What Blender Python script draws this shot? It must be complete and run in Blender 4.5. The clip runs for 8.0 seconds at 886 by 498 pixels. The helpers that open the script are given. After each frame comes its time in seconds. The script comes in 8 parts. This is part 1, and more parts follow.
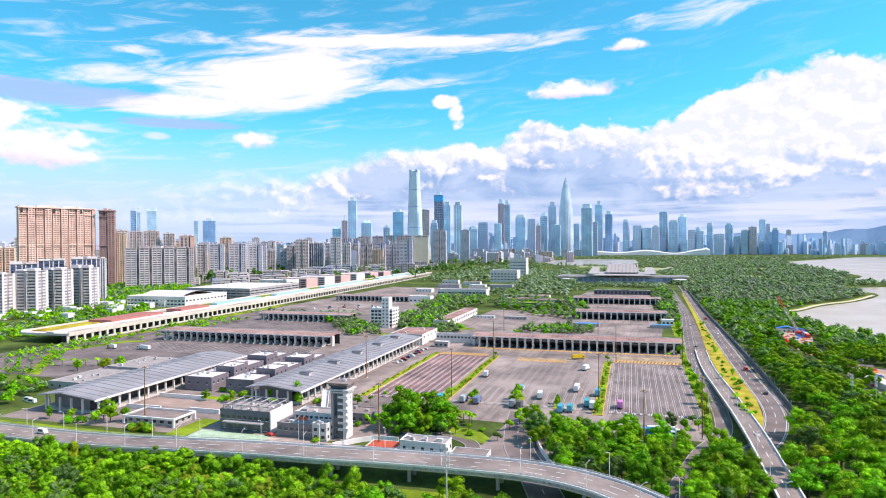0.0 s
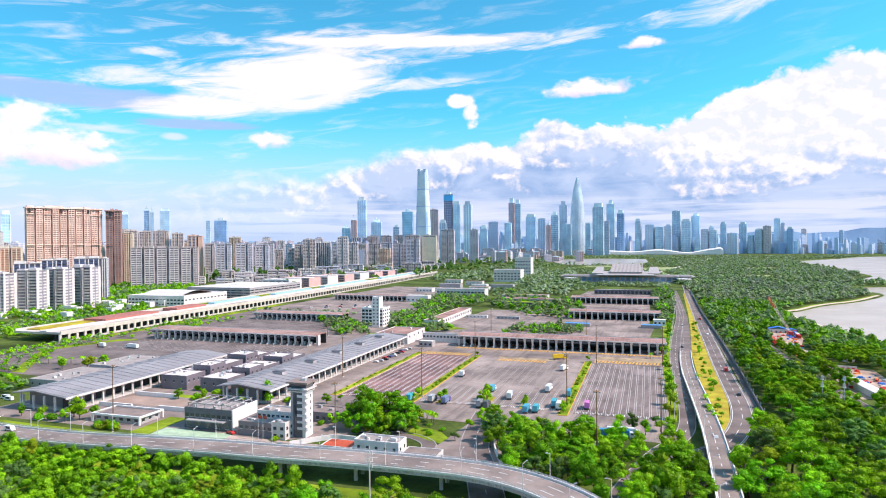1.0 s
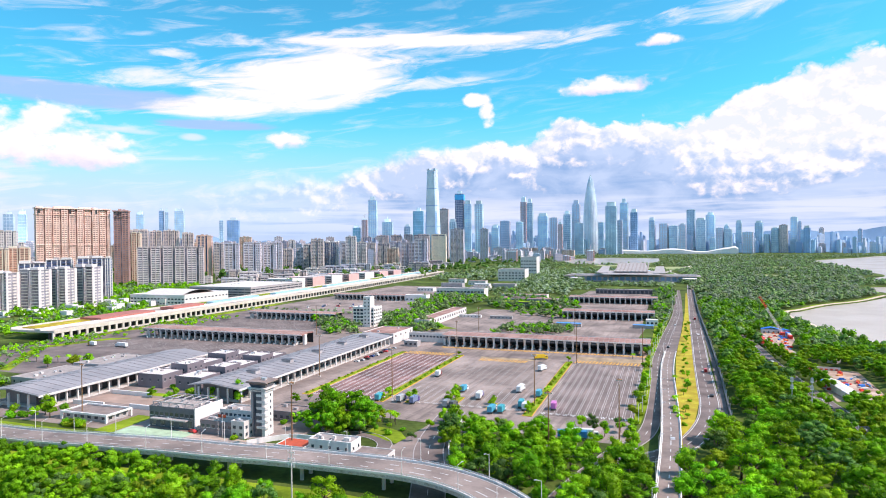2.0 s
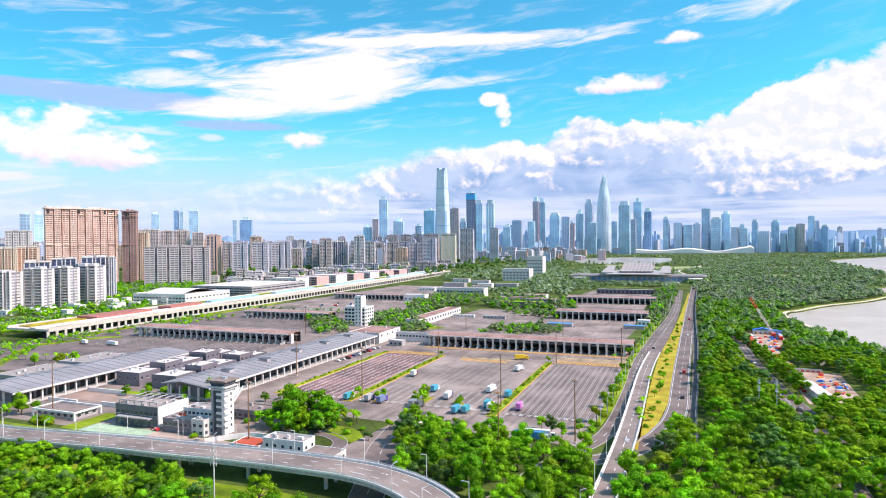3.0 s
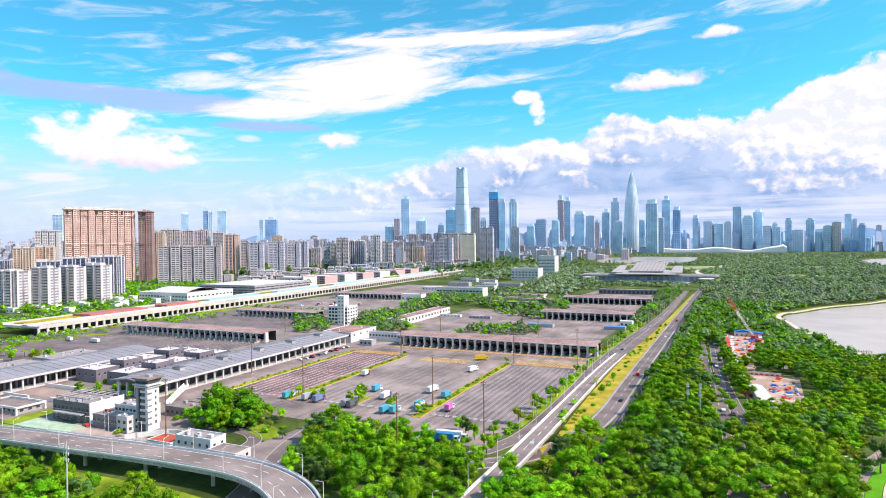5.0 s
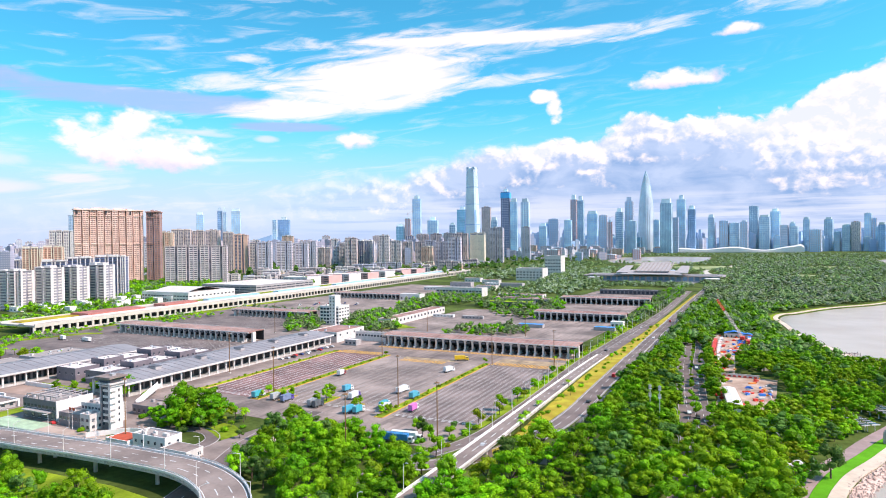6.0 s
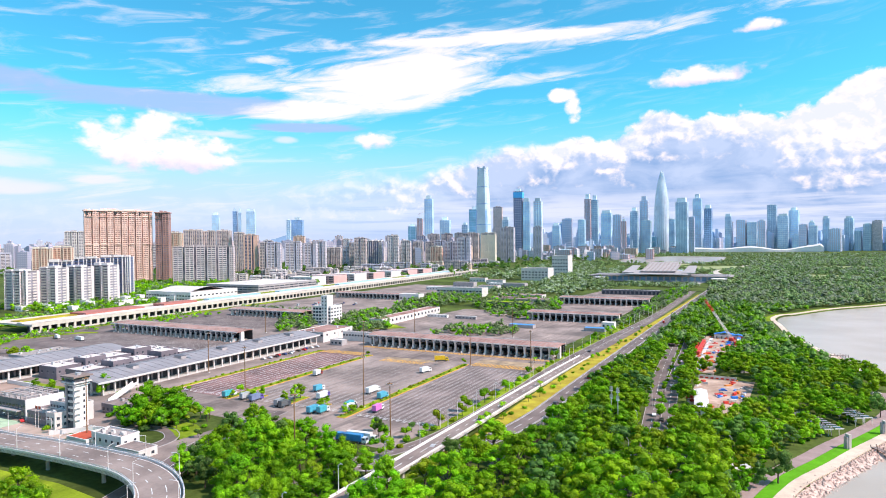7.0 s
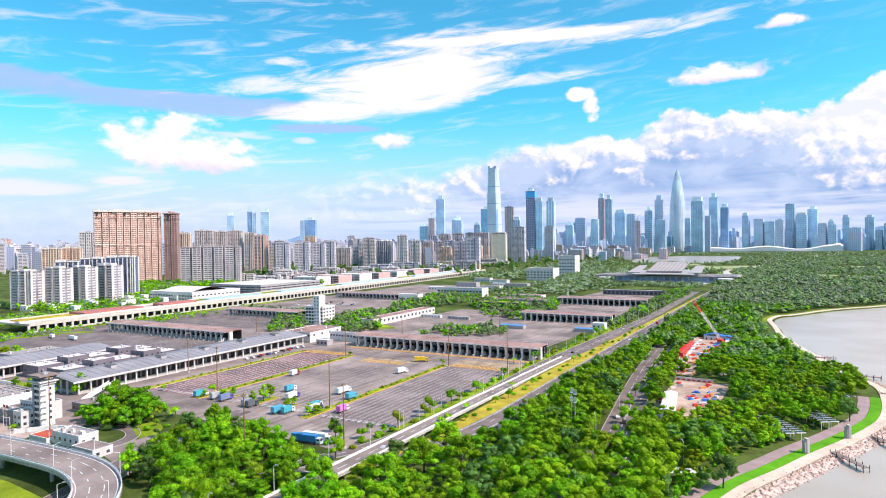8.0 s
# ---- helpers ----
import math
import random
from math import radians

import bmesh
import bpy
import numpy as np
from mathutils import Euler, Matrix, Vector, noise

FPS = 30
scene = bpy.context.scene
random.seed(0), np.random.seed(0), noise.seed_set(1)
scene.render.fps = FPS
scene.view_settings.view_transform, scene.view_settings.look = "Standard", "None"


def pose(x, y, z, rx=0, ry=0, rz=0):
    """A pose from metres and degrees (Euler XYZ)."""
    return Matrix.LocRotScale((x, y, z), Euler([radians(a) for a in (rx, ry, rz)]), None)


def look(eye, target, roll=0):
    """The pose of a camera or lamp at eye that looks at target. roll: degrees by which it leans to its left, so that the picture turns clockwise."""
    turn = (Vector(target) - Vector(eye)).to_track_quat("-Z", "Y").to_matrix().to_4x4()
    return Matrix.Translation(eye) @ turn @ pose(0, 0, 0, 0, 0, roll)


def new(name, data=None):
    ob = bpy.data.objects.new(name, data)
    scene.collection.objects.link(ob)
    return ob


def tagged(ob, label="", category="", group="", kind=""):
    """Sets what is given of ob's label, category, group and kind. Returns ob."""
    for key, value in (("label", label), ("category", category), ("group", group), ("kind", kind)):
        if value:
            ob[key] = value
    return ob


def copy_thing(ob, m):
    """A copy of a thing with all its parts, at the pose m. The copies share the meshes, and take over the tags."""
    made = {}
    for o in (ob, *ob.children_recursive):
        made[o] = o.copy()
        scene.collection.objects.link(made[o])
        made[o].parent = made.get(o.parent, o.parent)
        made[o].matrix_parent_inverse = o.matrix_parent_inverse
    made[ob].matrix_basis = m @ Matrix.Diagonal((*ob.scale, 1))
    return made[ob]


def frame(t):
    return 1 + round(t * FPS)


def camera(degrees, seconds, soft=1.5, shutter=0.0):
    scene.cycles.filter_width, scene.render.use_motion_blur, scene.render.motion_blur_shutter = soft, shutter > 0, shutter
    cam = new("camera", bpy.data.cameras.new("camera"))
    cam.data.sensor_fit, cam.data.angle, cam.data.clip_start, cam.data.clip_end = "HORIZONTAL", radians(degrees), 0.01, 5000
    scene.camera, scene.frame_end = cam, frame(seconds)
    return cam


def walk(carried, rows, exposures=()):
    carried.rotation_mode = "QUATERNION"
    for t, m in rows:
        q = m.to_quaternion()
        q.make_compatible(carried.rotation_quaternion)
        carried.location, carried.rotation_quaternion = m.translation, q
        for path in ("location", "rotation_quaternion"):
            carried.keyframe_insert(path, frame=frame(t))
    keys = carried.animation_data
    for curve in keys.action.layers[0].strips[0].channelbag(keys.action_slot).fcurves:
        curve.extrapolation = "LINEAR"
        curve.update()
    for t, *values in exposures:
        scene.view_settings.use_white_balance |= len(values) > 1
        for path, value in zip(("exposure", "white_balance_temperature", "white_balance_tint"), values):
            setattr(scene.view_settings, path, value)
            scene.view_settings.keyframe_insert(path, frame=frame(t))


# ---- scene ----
# ================= camera =================
cam = camera(70.45, 8.0, soft=1.0)
PATH = [
    (0.0, 0.0, 0.0, 87.97, 20.497, -0.554, 0.43),
    (0.5, 12.06, 3.94, 88.05, 21.137, -0.58, 0.45),
    (1.0, 23.85, 8.69, 88.05, 21.832, -0.60, 0.479),
    (1.5, 35.86, 13.76, 88.1, 22.558, -0.629, 0.52),
    (3.0, 72.55, 29.67, 88.25, 24.799, -0.692, 0.55),
    (3.5, 84.8, 35.16, 88.28, 25.545, -0.709, 0.57),
    (4.0, 96.97, 40.89, 88.37, 26.299, -0.727, 0.585),
    (4.5, 109.18, 46.76, 88.55, 27.067, -0.744, 0.59),
    (6.0, 145.22, 66.42, 88.7, 29.362, -0.764, 0.62),
    (6.5, 157.18, 73.68, 88.76, 30.166, -0.771, 0.654),
    (7.0, 169.18, 81.01, 88.77, 30.997, -0.766, 0.695),
    (7.5, 180.74, 88.5, 88.8, 31.8, -0.768, 0.735),
    (8.0, 192.31, 96.55, 88.8, 32.609, -0.761, 0.793),
]
walk(cam, [(t, pose(x, y, z, 90 + pitch, roll, yaw)) for t, x, y, z, yaw, pitch, roll in PATH], [(0.0, 0.14, 6800, 24), (8.0, 0.14, 6800, 24)])

# ================= sky and sun =================
SUN_AZ, SUN_EL = 78.0, 46.0        # degrees, clockwise from north (+y)
sun = new("sun", bpy.data.lights.new("sun", "SUN"))
sun.data.energy, sun.data.angle, sun.data.color = 5.0, radians(0.6), (1.0, 0.93, 0.83)
sa, se = radians(SUN_AZ), radians(SUN_EL)
to_sun = Vector((math.sin(sa) * math.cos(se), math.cos(sa) * math.cos(se), math.sin(se)))
sun.matrix_world = look((0, 0, 300), Vector((0, 0, 300)) - to_sun)

world = bpy.data.worlds.new("sky")
scene.world = world
world.use_nodes = True
wt = world.node_tree
wt.nodes.clear()


class Nodes:
    """Short hand for node trees."""

    def __init__(self, tree):
        self.tree = tree

    def add(self, kind, **values):
        n = self.tree.nodes.new(kind)
        for key, value in values.items():
            if key in ("op", "blend"):
                if key == "op":
                    n.operation = value
                else:
                    n.blend_type = value
        return n

    def put(self, socket, value):
        if isinstance(value, bpy.types.NodeSocket):
            self.tree.links.new(value, socket)
        elif isinstance(value, (tuple, list)) and len(value) == 3 and socket.type == "RGBA":
            socket.default_value = (*value, 1)
        else:
            socket.default_value = value

    def math(self, op, a, b=0.0, c=0.0, clamp=False):
        n = self.add("ShaderNodeMath", op=op)
        n.use_clamp = clamp
        for s, v in zip(n.inputs, (a, b, c)):
            self.put(s, v)
        return n.outputs[0]

    def mix(self, fac, a, b, blend="MIX"):
        n = self.tree.nodes.new("ShaderNodeMix")
        n.data_type, n.blend_type = "RGBA", blend
        self.put(n.inputs[0], fac)
        self.put(n.inputs[6], a)
        self.put(n.inputs[7], b)
        return n.outputs[2]

    def span(self, value, lo, hi, to_lo=0.0, to_hi=1.0, smooth=False):
        n = self.tree.nodes.new("ShaderNodeMapRange")
        n.interpolation_type = "SMOOTHSTEP" if smooth else "LINEAR"
        for s, v in zip(n.inputs, (value, lo, hi, to_lo, to_hi)):
            self.put(s, v)
        return n.outputs[0]

    def noise(self, vector, scale, detail=4.0, rough=0.55, distort=0.0):
        n = self.tree.nodes.new("ShaderNodeTexNoise")
        if vector is not None:
            self.put(n.inputs["Vector"], vector)
        n.inputs["Scale"].default_value, n.inputs["Detail"].default_value = scale, detail
        n.inputs["Roughness"].default_value, n.inputs["Distortion"].default_value = rough, distort
        return n.outputs[0]


def build_sky():
    k = Nodes(wt)
    sky = wt.nodes.new("ShaderNodeTexSky")
    sky.sky_type, sky.sun_disc = "NISHITA", False
    sky.sun_elevation, sky.sun_rotation = se, sa
    sky.air_density, sky.dust_density, sky.ozone_density = 1.0, 0.6, 1.0
    co = wt.nodes.new("ShaderNodeTexCoord")
    sep = wt.nodes.new("ShaderNodeSeparateXYZ")
    k.put(sep.inputs[0], co.outputs["Generated"])
    x, y, z = sep.outputs
    az = k.math("MULTIPLY", k.math("ARCTAN2", x, y), 57.2958)
    el = k.math("MULTIPLY", k.math("ARCSINE", z), 57.2958)

    def vec(a, b, c=0.0):
        n = wt.nodes.new("ShaderNodeCombineXYZ")
        k.put(n.inputs[0], a), k.put(n.inputs[1], b), k.put(n.inputs[2], c)
        return n.outputs[0]

    def shift(da, de, sa_=1.0, se_=1.0, c=0.0):
        return vec(k.math("MULTIPLY", k.math("ADD", az, da), sa_), k.math("MULTIPLY", k.math("ADD", el, de), se_), c)

    def billow(da, de):
        """Heaped rounded lumps at three sizes, about -1 to 1."""
        p = shift(da, de, 1.0, 1.25)
        warp = wt.nodes.new("ShaderNodeTexNoise")
        k.put(warp.inputs["Vector"], p)
        warp.inputs["Scale"].default_value, warp.inputs["Detail"].default_value = 0.6, 3.0
        off = wt.nodes.new("ShaderNodeVectorMath")
        off.operation = "MULTIPLY_ADD"
        k.put(off.inputs[0], warp.outputs["Color"])
        off.inputs[1].default_value = (1.6, 1.6, 0)
        k.put(off.inputs[2], p)
        v = wt.nodes.new("ShaderNodeTexVoronoi")
        v.feature = "SMOOTH_F1"
        k.put(v.inputs["Vector"], off.outputs[0])
        v.inputs["Scale"].default_value, v.inputs["Detail"].default_value = 0.42, 3.0
        v.inputs["Roughness"].default_value, v.inputs["Lacunarity"].default_value = 0.5, 2.3
        v.inputs["Smoothness"].default_value = 0.35
        v.normalize = True
        return k.span(v.outputs["Distance"], 0.12, 0.55, 1.0, -1.0)

    puff, puff_sun = billow(0.0, 0.0), billow(0.45, 0.5)
    broad = k.noise(shift(0, 0, 0.07, 0.16, 4.0), 2.6, 5.0, 0.55, 0.5)
    # fibres drawn out along a line that climbs a little to the right
    fibre_at = vec(k.math("ADD", k.math("MULTIPLY", az, 0.05), k.math("MULTIPLY", el, 0.03)),
                   k.math("SUBTRACT", k.math("MULTIPLY", el, 0.3), k.math("MULTIPLY", az, 0.035)), 3.0)
    fibre = k.noise(fibre_at, 3.0, 8.0, 0.62, 0.7)

    def blob(a0, e0, wa, up, down=None, lean=0.0):
        da = k.math("SUBTRACT", az, a0)
        de = k.math("SUBTRACT", k.math("SUBTRACT", el, e0), k.math("MULTIPLY", da, lean))
        v = k.math("MAXIMUM", k.math("DIVIDE", de, up), k.math("DIVIDE", de, -(down or up)))
        q = k.math("ADD", k.math("POWER", k.math("ABSOLUTE", k.math("DIVIDE", da, wa)), 2.0), k.math("POWER", v, 2.0))
        return k.math("SUBTRACT", 1.0, q)

    def most(items):
        out = items[0]
        for it in items[1:]:
            out = k.math("MAXIMUM", out, it)
        return out

    # the long bank of cumulus: the height of its upper edge by azimuth
    edge = wt.nodes.new("ShaderNodeValToRGB")
    ramp = edge.color_ramp
    while len(ramp.elements) > 1:
        ramp.elements.remove(ramp.elements[-1])
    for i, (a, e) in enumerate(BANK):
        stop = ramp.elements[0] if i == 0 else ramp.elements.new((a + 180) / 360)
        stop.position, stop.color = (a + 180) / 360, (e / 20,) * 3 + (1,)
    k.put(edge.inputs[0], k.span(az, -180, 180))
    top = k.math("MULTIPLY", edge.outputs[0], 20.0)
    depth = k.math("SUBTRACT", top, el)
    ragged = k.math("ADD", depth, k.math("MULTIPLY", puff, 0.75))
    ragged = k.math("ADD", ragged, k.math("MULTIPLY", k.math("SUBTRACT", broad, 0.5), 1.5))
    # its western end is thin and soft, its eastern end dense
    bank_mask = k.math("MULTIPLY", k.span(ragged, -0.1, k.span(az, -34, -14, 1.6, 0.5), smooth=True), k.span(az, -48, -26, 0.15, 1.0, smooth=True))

    clear = k.mix(1.0, sky.outputs[0], SKY_TINT, "MULTIPLY")
    n = wt.nodes.new("ShaderNodeVectorMath")
    n.operation = "SCALE"
    k.put(n.inputs[0], clear)
    n.inputs[3].default_value = SKY_STRENGTH
    clear = n.outputs[0]
    haze = k.math("MULTIPLY", k.span(el, 12.5, 2.0, smooth=True), 0.85)
    col = k.mix(haze, clear, (0.47, 0.71, 0.98))
    col = k.mix(k.math("MULTIPLY", k.span(el, 9.5, 1.5, smooth=True), k.span(az, -24, -48, 0.0, 0.6, smooth=True)), col, (0.64, 0.76, 0.97))
    field = k.math("MULTIPLY", k.span(fibre, 0.48, 0.75, smooth=True), k.span(az, -5, -45, 0.12, 0.5))
    col = k.mix(field, col, (0.88, 0.94, 1.0))
    # Unseen overhead cloud cover, added to make the skylight whiter and less green.
    high = k.math("MULTIPLY", k.span(el, 26.0, 45.0, smooth=True), k.span(k.noise(co.outputs["Generated"], 3.0, 5.0, 0.6), 0.42, 0.7, smooth=True))
    col = k.mix(k.math("MULTIPLY", high, 0.6), col, (0.98, 0.96, 0.98))
    fray = k.math("MULTIPLY", k.math("SUBTRACT", fibre, 0.5), 1.0)
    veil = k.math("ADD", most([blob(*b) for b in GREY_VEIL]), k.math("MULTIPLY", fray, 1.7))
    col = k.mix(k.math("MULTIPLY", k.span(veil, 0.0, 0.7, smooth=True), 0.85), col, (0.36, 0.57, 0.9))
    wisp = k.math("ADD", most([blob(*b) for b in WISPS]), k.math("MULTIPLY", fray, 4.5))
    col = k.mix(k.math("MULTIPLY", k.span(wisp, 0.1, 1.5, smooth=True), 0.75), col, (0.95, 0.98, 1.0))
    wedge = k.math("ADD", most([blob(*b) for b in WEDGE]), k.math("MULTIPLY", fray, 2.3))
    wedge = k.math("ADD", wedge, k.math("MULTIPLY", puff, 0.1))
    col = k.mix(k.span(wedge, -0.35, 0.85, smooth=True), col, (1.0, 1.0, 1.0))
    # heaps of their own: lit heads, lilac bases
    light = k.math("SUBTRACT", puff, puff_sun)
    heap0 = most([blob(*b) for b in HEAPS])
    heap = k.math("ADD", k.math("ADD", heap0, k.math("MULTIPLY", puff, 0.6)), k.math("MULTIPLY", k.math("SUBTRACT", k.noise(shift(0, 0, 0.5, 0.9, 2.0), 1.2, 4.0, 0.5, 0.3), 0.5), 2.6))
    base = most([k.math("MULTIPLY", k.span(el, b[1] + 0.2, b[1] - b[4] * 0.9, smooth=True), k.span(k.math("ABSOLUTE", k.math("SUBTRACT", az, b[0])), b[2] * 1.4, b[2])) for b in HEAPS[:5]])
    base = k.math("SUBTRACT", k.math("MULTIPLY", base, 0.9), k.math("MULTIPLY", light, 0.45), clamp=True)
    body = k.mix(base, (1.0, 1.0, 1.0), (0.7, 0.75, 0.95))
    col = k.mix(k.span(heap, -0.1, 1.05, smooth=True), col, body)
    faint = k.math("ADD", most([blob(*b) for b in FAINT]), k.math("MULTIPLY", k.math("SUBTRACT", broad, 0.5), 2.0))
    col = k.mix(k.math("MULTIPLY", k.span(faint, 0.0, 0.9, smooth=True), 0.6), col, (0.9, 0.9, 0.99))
    # the bank's shading: white rim, grey body with bright heads, streaked foot
    rim = k.span(az, -8, 9, 1.2, 7.5, smooth=True)
    deep = k.math("SUBTRACT", k.math("ADD", depth, k.math("MULTIPLY", k.math("SUBTRACT", broad, 0.5), 9.0)), k.math("MULTIPLY", light, 2.4))
    shade = k.span(k.math("SUBTRACT", deep, rim), -0.9, 2.4, smooth=True)
    foot = k.noise(vec(k.math("MULTIPLY", az, 0.05), k.math("MULTIPLY", el, 0.75), 8.0), 1.6, 5.0, 0.55, 0.3)
    grey = k.mix(k.span(broad, 0.36, 0.62), (0.25, 0.45, 0.75), (0.49, 0.67, 0.91))
    grey = k.mix(k.math("MULTIPLY", k.span(el, 5.0, 2.5, smooth=True), k.span(foot, 0.38, 0.6, smooth=True)), grey, (0.67, 0.8, 0.96))
    body = k.mix(shade, k.mix(k.span(light, -0.2, 0.45), (0.74, 0.86, 0.98), (1.0, 1.0, 1.0)), grey)
    col = k.mix(bank_mask, col, body)
    low = k.math("MULTIPLY", k.span(el, 2.6, 0.0, smooth=True), 0.6)
    col = k.mix(low, col, (0.5, 0.68, 0.95))
    bg = wt.nodes.new("ShaderNodeBackground")
    k.put(bg.inputs[0], col)
    bg.inputs[1].default_value = 1.0
    out = wt.nodes.new("ShaderNodeOutputWorld")
    wt.links.new(bg.outputs[0], out.inputs[0])


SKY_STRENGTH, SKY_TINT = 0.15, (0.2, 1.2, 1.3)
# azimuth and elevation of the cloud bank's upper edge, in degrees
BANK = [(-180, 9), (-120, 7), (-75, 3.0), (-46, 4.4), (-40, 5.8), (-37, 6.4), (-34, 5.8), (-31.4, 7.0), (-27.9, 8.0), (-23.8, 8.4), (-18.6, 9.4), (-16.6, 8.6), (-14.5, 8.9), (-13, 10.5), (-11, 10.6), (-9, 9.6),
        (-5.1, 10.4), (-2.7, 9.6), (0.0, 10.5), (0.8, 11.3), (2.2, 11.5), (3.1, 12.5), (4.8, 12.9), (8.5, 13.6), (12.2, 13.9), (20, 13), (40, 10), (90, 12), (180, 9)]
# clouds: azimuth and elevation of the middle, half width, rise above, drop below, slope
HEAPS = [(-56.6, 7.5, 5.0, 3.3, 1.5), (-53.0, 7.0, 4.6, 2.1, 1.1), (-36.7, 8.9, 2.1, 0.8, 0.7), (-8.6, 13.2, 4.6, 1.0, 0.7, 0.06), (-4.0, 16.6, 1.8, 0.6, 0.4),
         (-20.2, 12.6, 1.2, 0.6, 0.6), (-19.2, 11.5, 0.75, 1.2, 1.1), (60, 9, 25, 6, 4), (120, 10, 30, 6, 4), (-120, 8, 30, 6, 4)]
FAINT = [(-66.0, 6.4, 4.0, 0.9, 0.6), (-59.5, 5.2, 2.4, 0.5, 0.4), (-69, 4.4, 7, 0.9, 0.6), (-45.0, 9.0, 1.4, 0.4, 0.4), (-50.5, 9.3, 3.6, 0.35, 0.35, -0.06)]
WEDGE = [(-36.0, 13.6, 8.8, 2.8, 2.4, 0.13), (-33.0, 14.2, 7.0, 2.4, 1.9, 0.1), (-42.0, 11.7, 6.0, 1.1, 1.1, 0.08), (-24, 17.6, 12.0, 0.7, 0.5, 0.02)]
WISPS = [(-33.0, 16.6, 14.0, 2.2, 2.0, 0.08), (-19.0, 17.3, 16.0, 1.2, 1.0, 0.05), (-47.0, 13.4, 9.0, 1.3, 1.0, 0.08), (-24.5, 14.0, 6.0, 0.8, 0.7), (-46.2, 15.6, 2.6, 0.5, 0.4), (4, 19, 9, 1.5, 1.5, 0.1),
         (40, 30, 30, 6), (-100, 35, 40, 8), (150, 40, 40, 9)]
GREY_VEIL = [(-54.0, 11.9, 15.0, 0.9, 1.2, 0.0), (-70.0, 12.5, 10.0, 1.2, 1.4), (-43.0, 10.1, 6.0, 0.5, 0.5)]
build_sky()


# ================= materials =================
def surface(name, base, rough=0.7, metal=0.0, scale=0.3, vary=0.18, fine=3.0, bump=0.0, second=None, shift=0.0, spec=0.5, stain=0.0, wear=0.0):
    """A procedural surface: base colour varied at two scales in world metres, with bump, streaks, wheel tracks and a per-object shift."""
    m = bpy.data.materials.new(name)
    m.use_nodes = True
    t = m.node_tree
    k = Nodes(t)
    p = t.nodes["Principled BSDF"]
    geo = t.nodes.new("ShaderNodeNewGeometry")
    big = k.noise(geo.outputs["Position"], scale, 4.0, 0.6)
    small = k.noise(geo.outputs["Position"], fine, 3.0, 0.6)
    dark = tuple(c * (1 - vary) for c in base)
    light = tuple(min(1, c * (1 + vary)) for c in (second or base))
    col = k.mix(k.span(big, 0.32, 0.68), dark, light)
    col = k.mix(k.math("MULTIPLY", k.span(small, 0.4, 0.75), vary), col, tuple(c * 0.55 for c in base))
    if stain:
        s = t.nodes.new("ShaderNodeMapping")
        s.inputs["Scale"].default_value = (0.9, 0.9, 0.08)
        k.put(s.inputs[0], geo.outputs["Position"])
        run = k.noise(s.outputs[0], 1.0, 3.0, 0.6)
        col = k.mix(k.math("MULTIPLY", k.span(run, 0.5, 0.8), stain), col, tuple(c * 0.45 for c in base))
    if wear:
        s = t.nodes.new("ShaderNodeMapping")
        s.inputs["Rotation"].default_value = (0, 0, radians(-3.8))
        s.inputs["Scale"].default_value = (0.3, 0.018, 1)
        k.put(s.inputs[0], geo.outputs["Position"])
        track = k.noise(s.outputs[0], 1.0, 5.0, 0.65, 0.4)
        oil = k.noise(geo.outputs["Position"], 0.09, 5.0, 0.7, 0.8)
        col = k.mix(k.math("MULTIPLY", k.span(track, 0.48, 0.7), wear), col, tuple(c * 0.42 for c in base))
        col = k.mix(k.math("MULTIPLY", k.span(oil, 0.56, 0.7), wear * 0.8), col, tuple(c * 0.4 for c in base))
    if shift:
        info = t.nodes.new("ShaderNodeObjectInfo")
        h = t.nodes.new("ShaderNodeHueSaturation")
        k.put(h.inputs["Value"], k.span(info.outputs["Random"], 0, 1, 1 - shift, 1 + shift))
        k.put(h.inputs["Color"], col)
        col = h.outputs[0]
    k.put(p.inputs["Base Color"], col)
    k.put(p.inputs["Roughness"], k.span(small, 0.2, 0.8, max(0.02, rough - 0.1), min(1, rough + 0.1)))
    p.inputs["Metallic"].default_value = metal
    p.inputs["Specular IOR Level"].default_value = spec
    if bump:
        b = t.nodes.new("ShaderNodeBump")
        b.inputs["Strength"].default_value, b.inputs["Distance"].default_value = bump, 0.1
        k.put(b.inputs["Height"], small)
        k.put(p.inputs["Normal"], b.outputs[0])
    return m


